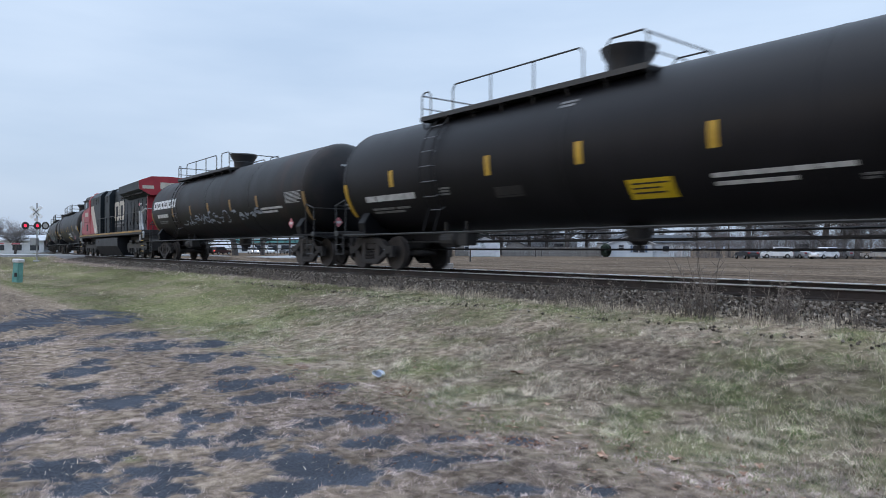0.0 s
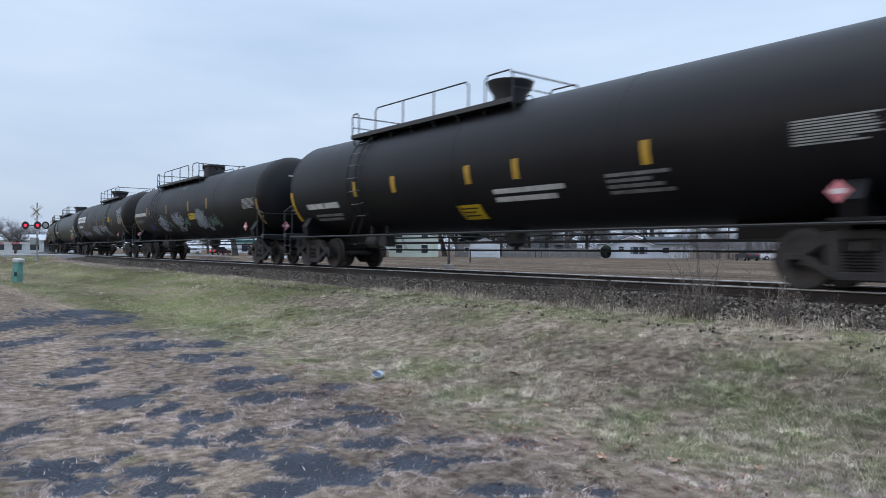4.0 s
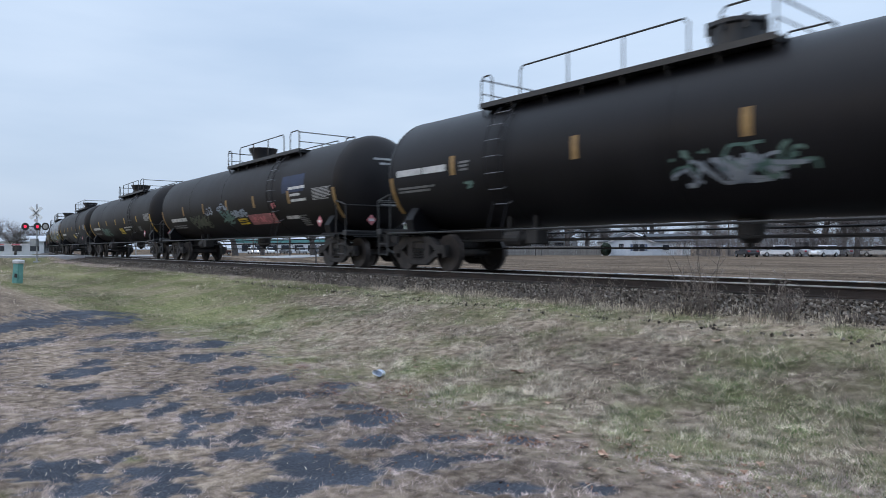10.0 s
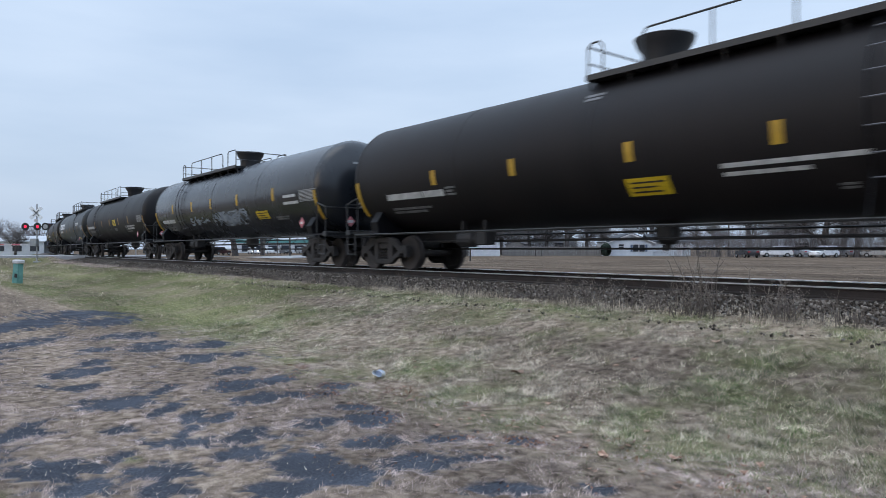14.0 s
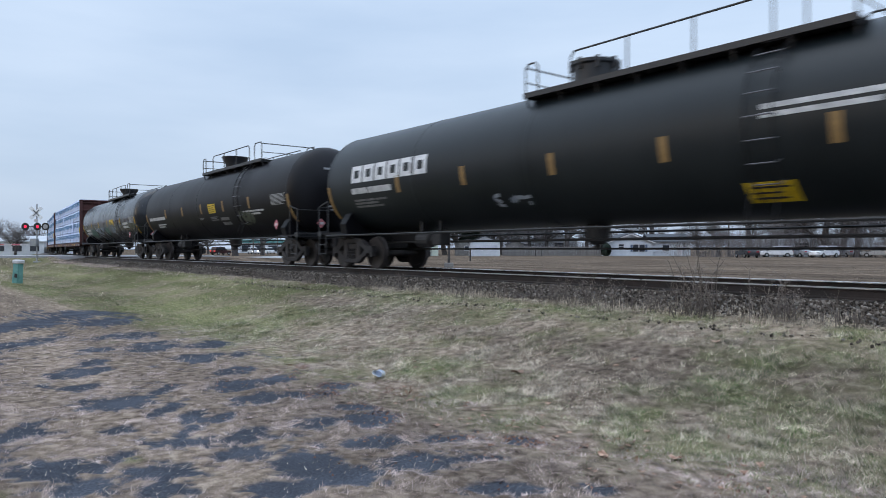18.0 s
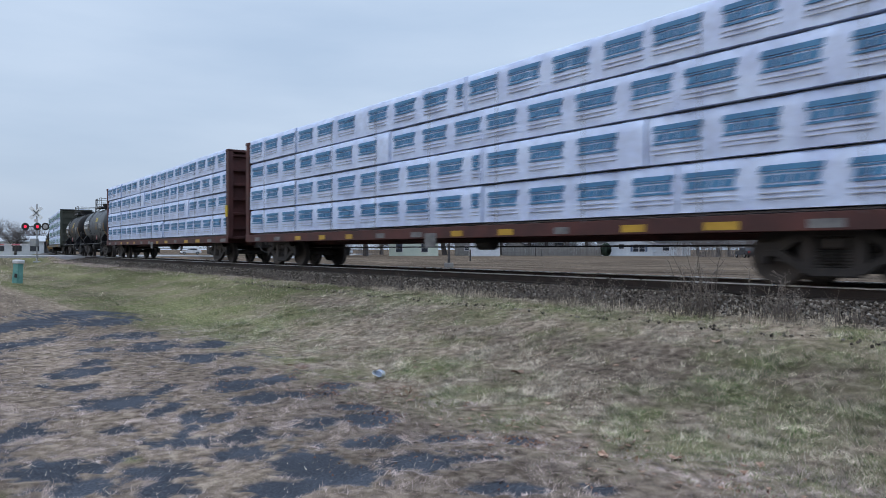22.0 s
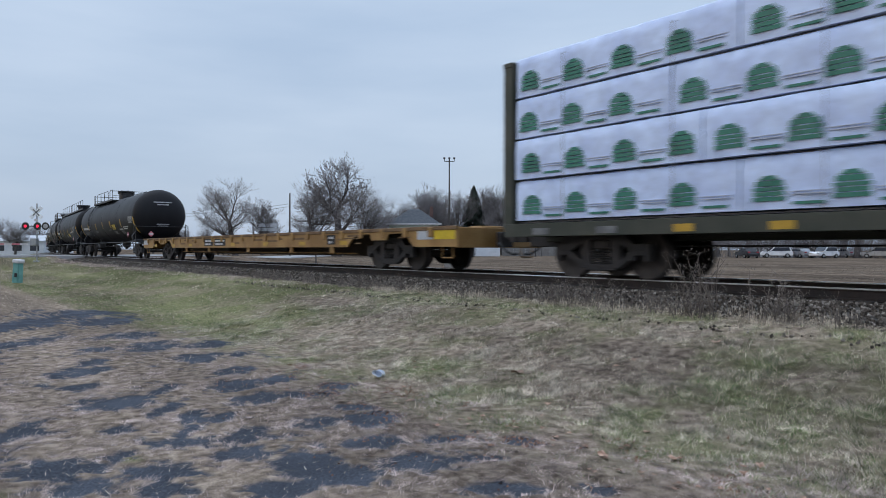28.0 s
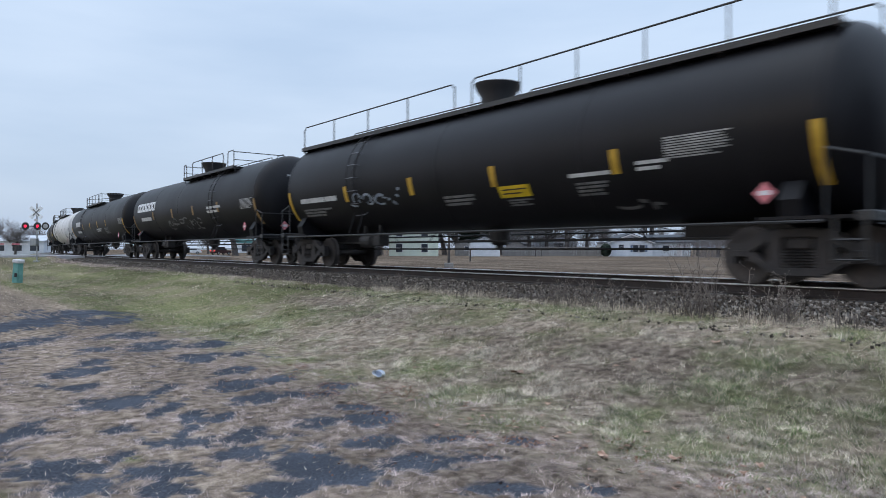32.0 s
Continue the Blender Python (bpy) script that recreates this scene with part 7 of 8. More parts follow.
def crossing_signal():
    base = Vector((-61.9, 9.5, 0.86))
    base.z = float(ground_z(np.array([base.x]), np.array([base.y]))[0])
    turn = math.degrees(math.atan2(-SIGHT.x, SIGHT.y))
    sig = thing("crossing_signal", pose(base.x, base.y, base.z, 0, 0, turn), "level-crossing signal with crossbuck, red lamps and lowered gate", "signal")
    up = 0.86 - base.z
    bm = bmesh.new()
    tube(bm, (0, 0, 0), (0, 0, 4.25 + up), 0.055, 12)
    box(bm, -0.2, 0.2, -0.2, 0.2, 0.0, 0.12, 0.02)
    part("mast", bm, M_GALV, sig, "grey metal mast")
    for sg in (-1, 1):
        bm = bmesh.new()
        box(bm, -0.62, 0.62, -0.115, -0.09, -0.14, 0.14, 0.005)
        b = part("crossbuck", bm, M_SIGNW, sig, "white crossbuck board", pose(0, 0, 3.55 + up, 0, sg * 45, 0))
        bm = bmesh.new()
        box(bm, -0.36, 0.36, -0.122 - 0.001 * sg, -0.116, -0.035, 0.035)
        part("lettering", bm, M_MARK_DIM, b)
    bm = bmesh.new()
    box(bm, -0.15, 0.15, -0.11, -0.09, 2.85 + up, 3.05 + up, 0.005)
    part("track_sign", bm, M_PLACARD, sig)
    bm = bmesh.new()
    tube(bm, (-0.9, 0, 2.48 + up), (0.9, 0, 2.48 + up), 0.035, 8)
    part("lamp_arm", bm, M_SIGBLK, sig)
    for x in (-0.85, 0.10, 0.72):
        bm = bmesh.new()
        turned(bm, [(-0.10, 0.30), (-0.085, 0.30), (-0.08, 0.14), (0.06, 0.12), (0.12, 0.05)], 24, "y", (x, 0, 2.48 + up))
        lamp = part("signal_lamp", bm, M_SIGBLK, sig, "round black lamp hood")
        if x < 0.5:
            bm = bmesh.new()
            turned(bm, [(-0.115, 0.02), (-0.11, 0.10), (-0.09, 0.13)], 20, "y", (x, 0, 2.48 + up))
            part("lens", bm, M_SIGRED, lamp, "glowing red lens")
        else:
            bm = bmesh.new()
            turned(bm, [(-0.115, 0.02), (-0.11, 0.18), (-0.09, 0.19)], 20, "y", (x, 0, 2.48 + up))
            part("lens", bm, M_GALV, lamp)
    bm = bmesh.new()
    box(bm, -0.4, 0.12, -0.3, 0.1, 0.95 + up, 1.55 + up, 0.04)
    part("gate_machine", bm, M_GALV, sig, "grey gate machine")
    gate = None
    for i in range(10):
        bm = bmesh.new()
        x = -0.5 - i * 0.62
        box(bm, x - 0.62, x, -0.36, -0.33, 1.02 + up + 0.0 * i, 1.13 + up)
        if gate is None:
            gate = part("gate_arm", bm, M_PLACARD, sig, "lowered striped gate arm")
        else:
            part("stripe", bm, M_PLACARD_R if i % 2 else M_PLACARD, gate)
    return sig


crossing_signal()

# pedestal
pz = float(ground_z(np.array([-36.7]), np.array([4.8]))[0])
ped = thing("utility_pedestal", pose(-36.7, 4.85, pz - 0.02, 0, 4, 40), "faded teal utility pedestal with a white cap in the grass", "pedestal")
bm = bmesh.new()
prism(bm, [(-0.17, 0.0), (0.17, 0.0), (0.15, 0.95), (-0.15, 0.95)], -0.16, 0.16)
bmesh.ops.bevel(bm, geom=bm.edges[:], offset=0.03, segments=2, affect="EDGES")
part("body", bm, M_TEALBOX, ped)
bm = bmesh.new()
box(bm, -0.19, 0.19, -0.19, 0.19, 0.93, 1.10, 0.04)
part("cap", bm, M_PLACARD, ped, "off-white cap")
bm = bmesh.new()
box(bm, -0.02, 0.12, -0.172, -0.155, 0.30, 0.48)
part("label_plate", bm, M_UNDER, ped)

# ---------- trees ----------


def grow_tree(seed, high, wide, levels=5, trunk_h=0.2, up=0.35):
    """A bare tree: trunk and limbs in one mesh, twigs in another."""
    rng = random.Random(seed)
    limbs, twigs = ([], []), ([], [])

    def seg(store, a, b, ra, rb, n):
        vs, fs = store
        d = (b - a).normalized()
        u = d.orthogonal().normalized()
        v = d.cross(u)
        k = len(vs)
        for p, r in ((a, ra), (b, rb)):
            for i in range(n):
                w = 2 * math.pi * i / n
                vs.append(p + (u * math.cos(w) + v * math.sin(w)) * r)
        for i in range(n):
            fs.append((k + i, k + (i + 1) % n, k + n + (i + 1) % n, k + n + i))

    def branch(p, d, ln, r, level):
        parts = 4 if level < 2 else 3
        store = limbs if level < 3 else twigs
        n = 7 if level == 0 else 5 if level < 3 else 3
        for i in range(parts):
            d = (d + Vector((rng.gauss(0, 0.13), rng.gauss(0, 0.13), rng.gauss(0.03, 0.09))) * (0.5 if level == 0 else 1.1)).normalized()
            q = p + d * ln / parts
            r2 = r * (0.86 if level == 0 else 0.78)
            if level < 4:
                seg(store, p, q, r, r2, n)
            else:
                k = len(twigs[0])
                w = d.orthogonal().normalized() * max(r, 0.016 * high / 15)
                twigs[0].extend((p - w, p + w, q))
                twigs[1].append((k, k + 1, k + 2))
            p, r = q, r2
            if level < levels and (level > 0 or i >= 1):
                for _ in range(rng.choice((1, 2, 2)) if level < 2 else rng.choice((2, 2, 3)) if level < 3 else rng.choice((3, 3, 4))):
                    side = Vector((rng.gauss(0, 1), rng.gauss(0, 1), rng.gauss(0.15, 0.5))).normalized()
                    nd = (d * rng.uniform(0.35, 0.75) + side * wide + Vector((0, 0, up * rng.uniform(0.2, 1)))).normalized()
                    branch(p, nd, ln * rng.uniform(0.5, 0.78), r * rng.uniform(0.5, 0.68), level + 1)
        if level < levels:
            branch(p, (d + Vector((rng.gauss(0, 0.2), rng.gauss(0, 0.2), 0.2))).normalized(), ln * 0.62, r * 0.75, level + 1)
    branch(Vector((0, 0, -0.2)), Vector((0, 0, 1)), high * (trunk_h + 0.12), high * 0.022, 0)
    top = max(v.z for v in twigs[0])
    k = high / top
    out = []
    for name, (vs, fs), m in (("trunk", limbs, M_BARK), ("crown", twigs, M_TWIG)):
        me = bpy.data.meshes.new(name)
        me.from_pydata([v * k for v in vs], [], fs)
        me.materials.append(m)
        out.append(me)
    return out


TREES = [grow_tree(3, 15, 1.25, 4, 0.06, 0.30), grow_tree(8, 14, 1.05, 4, 0.10, 0.35), grow_tree(15, 13, 0.85, 4, 0.14, 0.6), grow_tree(21, 12, 1.1, 4, 0.1, 0.35),
         grow_tree(33, 10, 1.0, 4, 0.08, 0.5), grow_tree(40, 10, 1.0, 3, 0.08, 0.5), grow_tree(44, 11, 0.9, 3, 0.08, 0.5)]


def tree(kind, at, turn, scale=1.0, label="bare grey-brown broadleaf tree in winter"):
    ob = thing("tree", Matrix.LocRotScale(at, Euler((0, 0, radians(turn))), (scale,) * 3), label, "tree", "bare trees behind the track")
    for nm, me in zip(("trunk", "crown"), TREES[kind]):
        part(nm, me, None, ob)
    return ob


for u, far, kind, turn, sc in ((-0.155, 118, 0, 20, 1.2), (-0.188, 124, 3, 120, 1.3), (-0.112, 124, 3, 80, 1.22), (-0.3, 132, 1, 140, 1.1), (-0.262, 140, 2, 10, 0.95), (-0.062, 150, 1, 200, 0.8), (-0.012, 140, 2, 30, 1.15), (0.02, 150, 2, 130, 1.15), (0.072, 146, 2, 250, 1.2),
                               (0.092, 138, 1, 15, 0.8), (0.125, 150, 2, 100, 1.15), (0.108, 152, 3, 0, 1.1), (0.15, 146, 3, 60, 1.1), (0.18, 142, 2, 330, 1.4), (0.208, 150, 3, 45, 1.15), (0.3, 152, 0, 300, 1.08), (0.445, 125, 0, 120, 0.92),
                               (0.5, 114, 3, 75, 1.05), (0.555, 109, 0, 210, 0.92), (0.6, 104, 1, 20, 0.97), (0.65, 109, 3, 160, 1.09), (0.475, 130, 1, 0, 1.02), (0.53, 130, 2, 50, 1.02), (0.58, 125, 3, 10, 1.15), (0.4, 120, 4, 10, 0.8), (0.345, 150, 3, 90, 0.62), (-0.62, 150, 3, 0, 0.7), (-0.59, 160, 0, 40, 0.5),
                               (-0.645, 170, 1, 90, 0.7), (-0.42, 190, 3, 20, 0.6), (-0.38, 200, 4, 200, 0.8), (-0.34, 180, 4, 100, 0.8), (0.235, 170, 2, 10, 0.8), (0.265, 180, 1, 10, 0.6), (0.32, 175, 1, 60, 0.6), (0.37, 140, 4, 60, 0.8), (-0.03, 160, 2, 77, 1.2), (0.003, 152, 1, 140, 1.05), (0.03, 165, 1, 30, 1.05), (0.062, 160, 2, 190, 1.3), (0.085, 165, 3, 220, 1.2), (0.135, 165, 2, 15, 1.25), (-0.09, 165, 3, 300, 0.9)):
    tree(kind, sight(u, far, 0.3), turn, sc)

# far woods along the skyline, one mass of small bare trees
rng = random.Random(77)
for i in range(84):
    u = rng.uniform(-0.75, 0.8)
    if -0.34 < u < -0.2 and rng.random() < 0.7:
        continue
    far = rng.uniform(210, 330)
    ob = new("far_woods", TREES[rng.choice((5, 6))][1])
    ob.matrix_basis = Matrix.LocRotScale(sight(u, far, -0.5), Euler((0, 0, rng.uniform(0, 6))), (rng.uniform(1.0, 1.5), rng.uniform(1.0, 1.5), rng.uniform(0.6, 0.85)))
    tagged(ob, "hazy far wood of bare trees", "woods", kind="stuff")


def brush(at, size, seed, high=2.2, count=70):
    """A thicket of thin upright stems that fork."""
    rng = random.Random(seed)
    bm = bmesh.new()
    for i in range(count):
        p = Vector((rng.gauss(0, size / 2.2), rng.gauss(0, size / 3), 0))
        h = high * rng.uniform(0.5, 1)
        q = p + Vector((rng.gauss(0, 0.2), rng.gauss(0, 0.2), h * 0.5))
        tube(bm, p, q, 0.022, 3, 0.015)
        for _ in range(5):
            r = q + Vector((rng.gauss(0, 0.45), rng.gauss(0, 0.3), h * rng.uniform(0.15, 0.5)))
            tube(bm, q, r, 0.014, 3, 0.005)
            for _ in range(2):
                tube(bm, r, r + Vector((rng.gauss(0, 0.25), rng.gauss(0, 0.25), rng.uniform(0.0, 0.4))), 0.008, 3, 0.003)
    ob = new("brush", finish(bm, "brush", M_TWIG))
    ob.matrix_basis = Matrix.Translation(at)
    return tagged(ob, "tangle of bare grey-brown brush", "shrub", kind="stuff")


for i in range(16):
    brush(sight(0.365 + i * 0.021, 110 - i * 0.5 + (i % 3) * 3, 0.35), 4.6, 90 + i, 3.8 + (i % 4) * 0.6, 60)
for i in range(7):
    brush(sight(0.10 + i * 0.018, 146, 0.35), 4.0, 130 + i, 3.2, 40)
for i in range(5):
    brush(sight(-0.175 + i * 0.02, 150, 0.35), 3.0, 150 + i, 3.0, 35)


def conifer(at, high):
    ob = thing("conifer", Matrix.Translation(at), "dark green pointed spruce tree", "tree")
    bm = bmesh.new()
    tube(bm, (0, 0, 0), (0, 0, high), 0.22, 8, 0.02)
    part("trunk", bm, M_BARK, ob)
    rng = random.Random(9)
    vs, fs = [], []
    for i in range(1700):
        f = rng.random() ** 1.2
        z = high * (0.22 + 0.78 * f)
        reach = (1 - f) ** 0.8 * high * 0.27 * rng.uniform(0.35, 1.15) + 0.15
        a = rng.uniform(0, 6.283)
        tip = Vector((math.cos(a) * reach, math.sin(a) * reach, z - reach * 0.28))
        root = Vector((math.cos(a) * reach * 0.35, math.sin(a) * reach * 0.35, z))
        w = Vector((-math.sin(a), math.cos(a), 0)) * rng.uniform(0.12, 0.3)
        k = len(vs)
        vs += [root, (root + tip) / 2 + w, tip, (root + tip) / 2 - w, (root + tip) / 2 - Vector((0, 0, 0.25))]
        fs += [(k, k + 1, k + 2, k + 3), (k, k + 4, k + 2)]
    me = bpy.data.meshes.new("crown")
    me.from_pydata(vs, [], fs)
    me.materials.append(M_CONIFER)
    part("crown", me, None, ob)
    return ob


conifer(sight(0.0445, 152, 0.3), 15.4)
# round evergreen bush by the house
bush = thing("evergreen_bush", Matrix.Translation(sight(0.236, 126.5, 0.35)), "clipped dark green bush by the white house", "shrub")
vs, fs = [], []
rng = random.Random(4)
for i in range(1100):
    d = Vector((rng.gauss(0, 1), rng.gauss(0, 1), rng.gauss(0, 1))).normalized()
    p = Vector((d.x * 0.95, d.y * 0.95, 1.15 + d.z * 1.15)) * rng.uniform(0.86, 1.05)
    k = len(vs)
    t1, t2 = d.orthogonal().normalized() * 0.13, d.cross(d.orthogonal()).normalized() * 0.13
    vs += [p - t1, p + t2 + d * 0.08, p + t1, p - t2 - d * 0.05]
    fs.append((k, k + 1, k + 2, k + 3))
me = bpy.data.meshes.new("leaves")
me.from_pydata(vs, [], fs)
me.materials.append(M_CONIFER)
part("leaves", me, None, bush)

# ---------- houses ----------
FACE = math.degrees(math.atan2(RIGHT.y, RIGHT.x))      # local x runs along the view's right, y away


def spot(u, far, z=0.35, extra=0.0):
    p = sight(u, far, z)
    return pose(p.x, p.y, p.z, 0, 0, FACE + extra)


def add_window(wall, x, z, w, h, y, sill=True, shutters=False):
    bm = bmesh.new()
    for a, b, c, d in ((x - w / 2 - 0.07, x + w / 2 + 0.07, z + h / 2, z + h / 2 + 0.08), (x - w / 2 - 0.07, x + w / 2 + 0.07, z - h / 2 - 0.08, z - h / 2),
                       (x - w / 2 - 0.07, x - w / 2, z - h / 2, z + h / 2), (x + w / 2, x + w / 2 + 0.07, z - h / 2, z + h / 2), (x - w / 2, x + w / 2, z - 0.03, z + 0.03)):
        box(bm, a, b, y - 0.07, y + 0.02, c, d)
    win = part("window", bm, M_PLACARD, wall)
    bm = bmesh.new()
    box(bm, x - w / 2, x + w / 2, y - 0.03, y + 0.0, z - h / 2, z + h / 2)
    part("pane", bm, M_PANE, win)
    if shutters:
        for sg in (-1, 1):
            bm = bmesh.new()
            a = x + sg * (w / 2 + 0.28)
            box(bm, a - 0.19, a + 0.19, y - 0.05, y + 0.01, z - h / 2, z + h / 2, 0.01)
            part("shutter", bm, mat("shutter_blue", (0.10, 0.13, 0.20), None, 3, 0.6), win)


def siding(wall, x0, x1, y, z0, z1, paint, step=0.2):
    """Lapped boards on a front wall, one mesh shared by all of them."""
    bm = bmesh.new()
    prism(bm, [(-0.03, 0), (-0.006, step), (0.045, step), (0.045, 0)], x0, x1, "yz")
    me = finish(bm, "siding_board", paint)
    for i in range(int(round((z1 - z0) / step))):
        part("siding_board", me, None, wall, "", pose(0, y, z0 + i * step))


def ranch_house():
    h = thing("house", spot(0.294, 128), "white single-storey house with a front gable and shingle roof", "house")
    # main body x -7.5..8.5, gable front -7..1
    bm = bmesh.new()
    box(bm, -7.2, 8.6, 1.0, 8.5, 0, 2.75)
    wall = part("wall", bm, M_SIDING, h)
    siding(wall, 1.2, 8.6, 0.95, 0.0, 2.6, M_SIDING)
    bm = bmesh.new()
    prism(bm, [(-6.9, 0), (1.2, 0), (1.2, 2.6), (-2.85, 4.1), (-6.9, 2.6)], 0, 7.5)
    front = part("gable_wall", bm, M_SIDING, h)
    siding(front, -6.9, 1.2, -0.05, 0.0, 2.6, M_SIDING)
    bm = bmesh.new()
    for sg in (-1, 1):
        prism(bm, [(-2.85, 4.30), (-2.85, 4.14), (-2.85 + sg * 4.6, 2.44), (-2.85 + sg * 4.6, 2.60)], -0.5, 7.6)
    part("roof", bm, M_ROOF, h)
    bm = bmesh.new()
    for sg in (-1, 1):
        prism(bm, [(-2.85, 4.16), (-2.85, 3.92), (-2.85 + sg * 4.6, 2.24), (-2.85 + sg * 4.6, 2.46)], -0.54, -0.42)
    part("bargeboard", bm, M_PLACARD, h, "white trim along the gable")
    bm = bmesh.new()
    prism(bm, [(0.4, 2.70), (0.4, 2.55), (4.6, 3.95), (9.0, 2.55), (9.0, 2.70), (4.6, 4.15)], 1.1, 9.1, "yz")
    part("roof", bm, M_ROOF, h)
    add_window(front, -1.9, 1.45, 1.0, 1.3, -0.06, shutters=False)
    add_window(front, -0.75, 1.45, 1.0, 1.3, -0.06, shutters=False)
    add_window(front, -4.6, 1.75, 0.9, 0.8, -0.06)
    for x in (-2.68, 0.05):
        bm = bmesh.new()
        box(bm, x - 0.2, x + 0.2, -0.11, -0.04, 0.8, 2.1, 0.01)
        part("shutter", bm, mat("shutter_blue", (0.10, 0.13, 0.20), None, 3, 0.6), front)
    add_window(wall, 4.0, 1.5, 1.2, 1.0, 0.94)
    bm = bmesh.new()
    box(bm, 6.0, 7.0, 0.86, 0.96, 0.0, 2.1, 0.01)
    part("door", bm, M_PLACARD, h)
    return h


def hip_house():
    h = thing("house", spot(-0.040, 128), "two-storey pale green house with a grey hip roof", "house")
    bm = bmesh.new()
    box(bm, -4.9, 4.2, 0.1, 8.0, 0, 6.0)
    wall = part("wall", bm, M_SIDINGG, h)
    siding(wall, -4.9, 4.2, 0.05, 0.0, 5.8, M_SIDINGG, 0.29)
    bm = bmesh.new()
    vs = [bm.verts.new(p) for p in ((-5.5, -0.5, 5.95), (4.8, -0.5, 5.95), (4.8, 8.6, 5.95), (-5.5, 8.6, 5.95), (-1.3, 4.0, 8.9), (0.6, 4.0, 8.9))]
    for f in ((0, 1, 5, 4), (1, 2, 5), (2, 3, 4, 5), (3, 0, 4), (3, 2, 1, 0)):
        bm.faces.new([vs[i] for i in f])
    roof = part("roof", bm, M_ROOF, h)
    bm = bmesh.new()
    box(bm, -5.55, 4.85, -0.55, -0.45, 5.80, 6.05)
    part("eave_board", bm, M_PLACARD, h)
    bm = bmesh.new()
    box(bm, 2.6, 3.2, 3.7, 4.3, 6.6, 9.4, 0.02)
    part("chimney", bm, mat("chimney_brick", (0.10, 0.06, 0.05), (0.16, 0.09, 0.08), 5, 0.9), roof)
    for x in (-3.0, 1.7):
        for z in (1.5, 4.4):
            add_window(wall, x, z, 1.15, 1.5, 0.0)
    return h


def garage():
    h = thing("garage", spot(0.061, 122), "white garage with a plain wide door", "garage")
    bm = bmesh.new()
    prism(bm, [(-2.65, 0), (2.65, 0), (2.65, 2.45), (0, 3.5), (-2.65, 2.45)], 0.1, 6.5)
    wall = part("wall", bm, M_SIDING, h)
    siding(wall, -2.65, 2.65, 0.05, 0, 2.4, M_SIDING)
    bm = bmesh.new()
    for sg in (-1, 1):
        prism(bm, [(0, 3.72), (0, 3.56), (sg * 3.0, 2.36), (sg * 3.0, 2.50)], -0.2, 6.7)
    part("roof", bm, M_ROOF, h)
    bm = bmesh.new()
    for k in range(4):
        box(bm, -2.1, 2.1, -0.06, 0.0, 0.05 + k * 0.52, 0.53 + k * 0.52, 0.015)
    part("garage_door", bm, M_SIDING, h)
    return h


ranch_house(), hip_house(), garage()


def shed(u, far, w, high, paint, label, extra=0):
    h = thing("shed", spot(u, far, 0.35, extra), label, "shed")
    bm = bmesh.new()
    prism(bm, [(-w / 2, 0), (w / 2, 0), (w / 2, high * 0.75), (0, high), (-w / 2, high * 0.75)], 0, w * 0.8)
    part("wall", bm, paint, h)
    bm = bmesh.new()
    for sg in (-1, 1):
        prism(bm, [(0, high + 0.12), (0, high + 0.02), (sg * (w / 2 + 0.2), high * 0.75 - 0.05), (sg * (w / 2 + 0.2), high * 0.75 + 0.06)], -0.2, w * 0.8 + 0.2)
    part("roof", bm, M_ROOF, h)
    add_window(h, 0, high * 0.45, w * 0.25, high * 0.25, 0.0)
    return h


shed(0.036, 135, 5.0, 3.2, M_FENCE, "small brown garden shed behind the garage")
shed(0.105, 134, 3.2, 2.9, M_FENCE, "small grey shed beside the garage")
shed(0.118, 150, 6.5, 4.2, M_SIDING, "pale house gable behind the fence")
shed(0.168, 152, 8.0, 4.6, M_SIDING, "pale house gable behind the fence")
shed(0.52, 112, 9.0, 4.0, M_SIDING, "pale low house behind the brush")

# board fence
fence = thing("board_fence", spot(0.085, 130), "weathered grey board fence", "fence")
bm = bmesh.new()
for z in (0.4, 1.4):
    box(bm, 0, 19, 0.03, 0.08, z, z + 0.1)
part("rail", bm, M_FENCE, fence)
bm = bmesh.new()
box(bm, -0.065, 0.065, -0.012, 0.012, 0.03, 1.75)
board = finish(bm, "board", M_FENCE)
rng = random.Random(2)
for i in range(130):
    part("board", board, None, fence, "", pose(0.1 + i * 0.145, 0, rng.uniform(-0.03, 0.03), 0, 0, rng.uniform(-2, 2)))

# plain unseen wall, added behind the camera to close the place and darken reflections
bm = bmesh.new()
box(bm, -90, 90, -31, -30, 0, 7.0)
tagged(new("wall_south", finish(bm, "wall_south", M_UNSEEN_WALL)), "plain dark unseen wall added to darken reflections", "wall", kind="structure")

# low store across the road with a teal fascia
store = thing("store_building", spot(-0.215, 235), "long low store with a teal roof band", "building")
bm = bmesh.new()
box(bm, -20, 18, 0, 14, 0, 3.4)
wall = part("wall", bm, M_SIDING, store)
bm = bmesh.new()
box(bm, -20.5, 18.5, -0.5, 14.5, 3.4, 4.6, 0.05)
part("fascia", bm, mat("teal_metal", (0.08, 0.24, 0.24), (0.12, 0.30, 0.30), 0.5, 0.5), store, "teal metal roof band")
for i in range(8):
    bm = bmesh.new()
    box(bm, -18 + i * 4.5, -15 + i * 4.5, -0.06, 0.02, 0.5, 2.6, 0.02)
    part("shop_window", bm, M_PANE, wall)
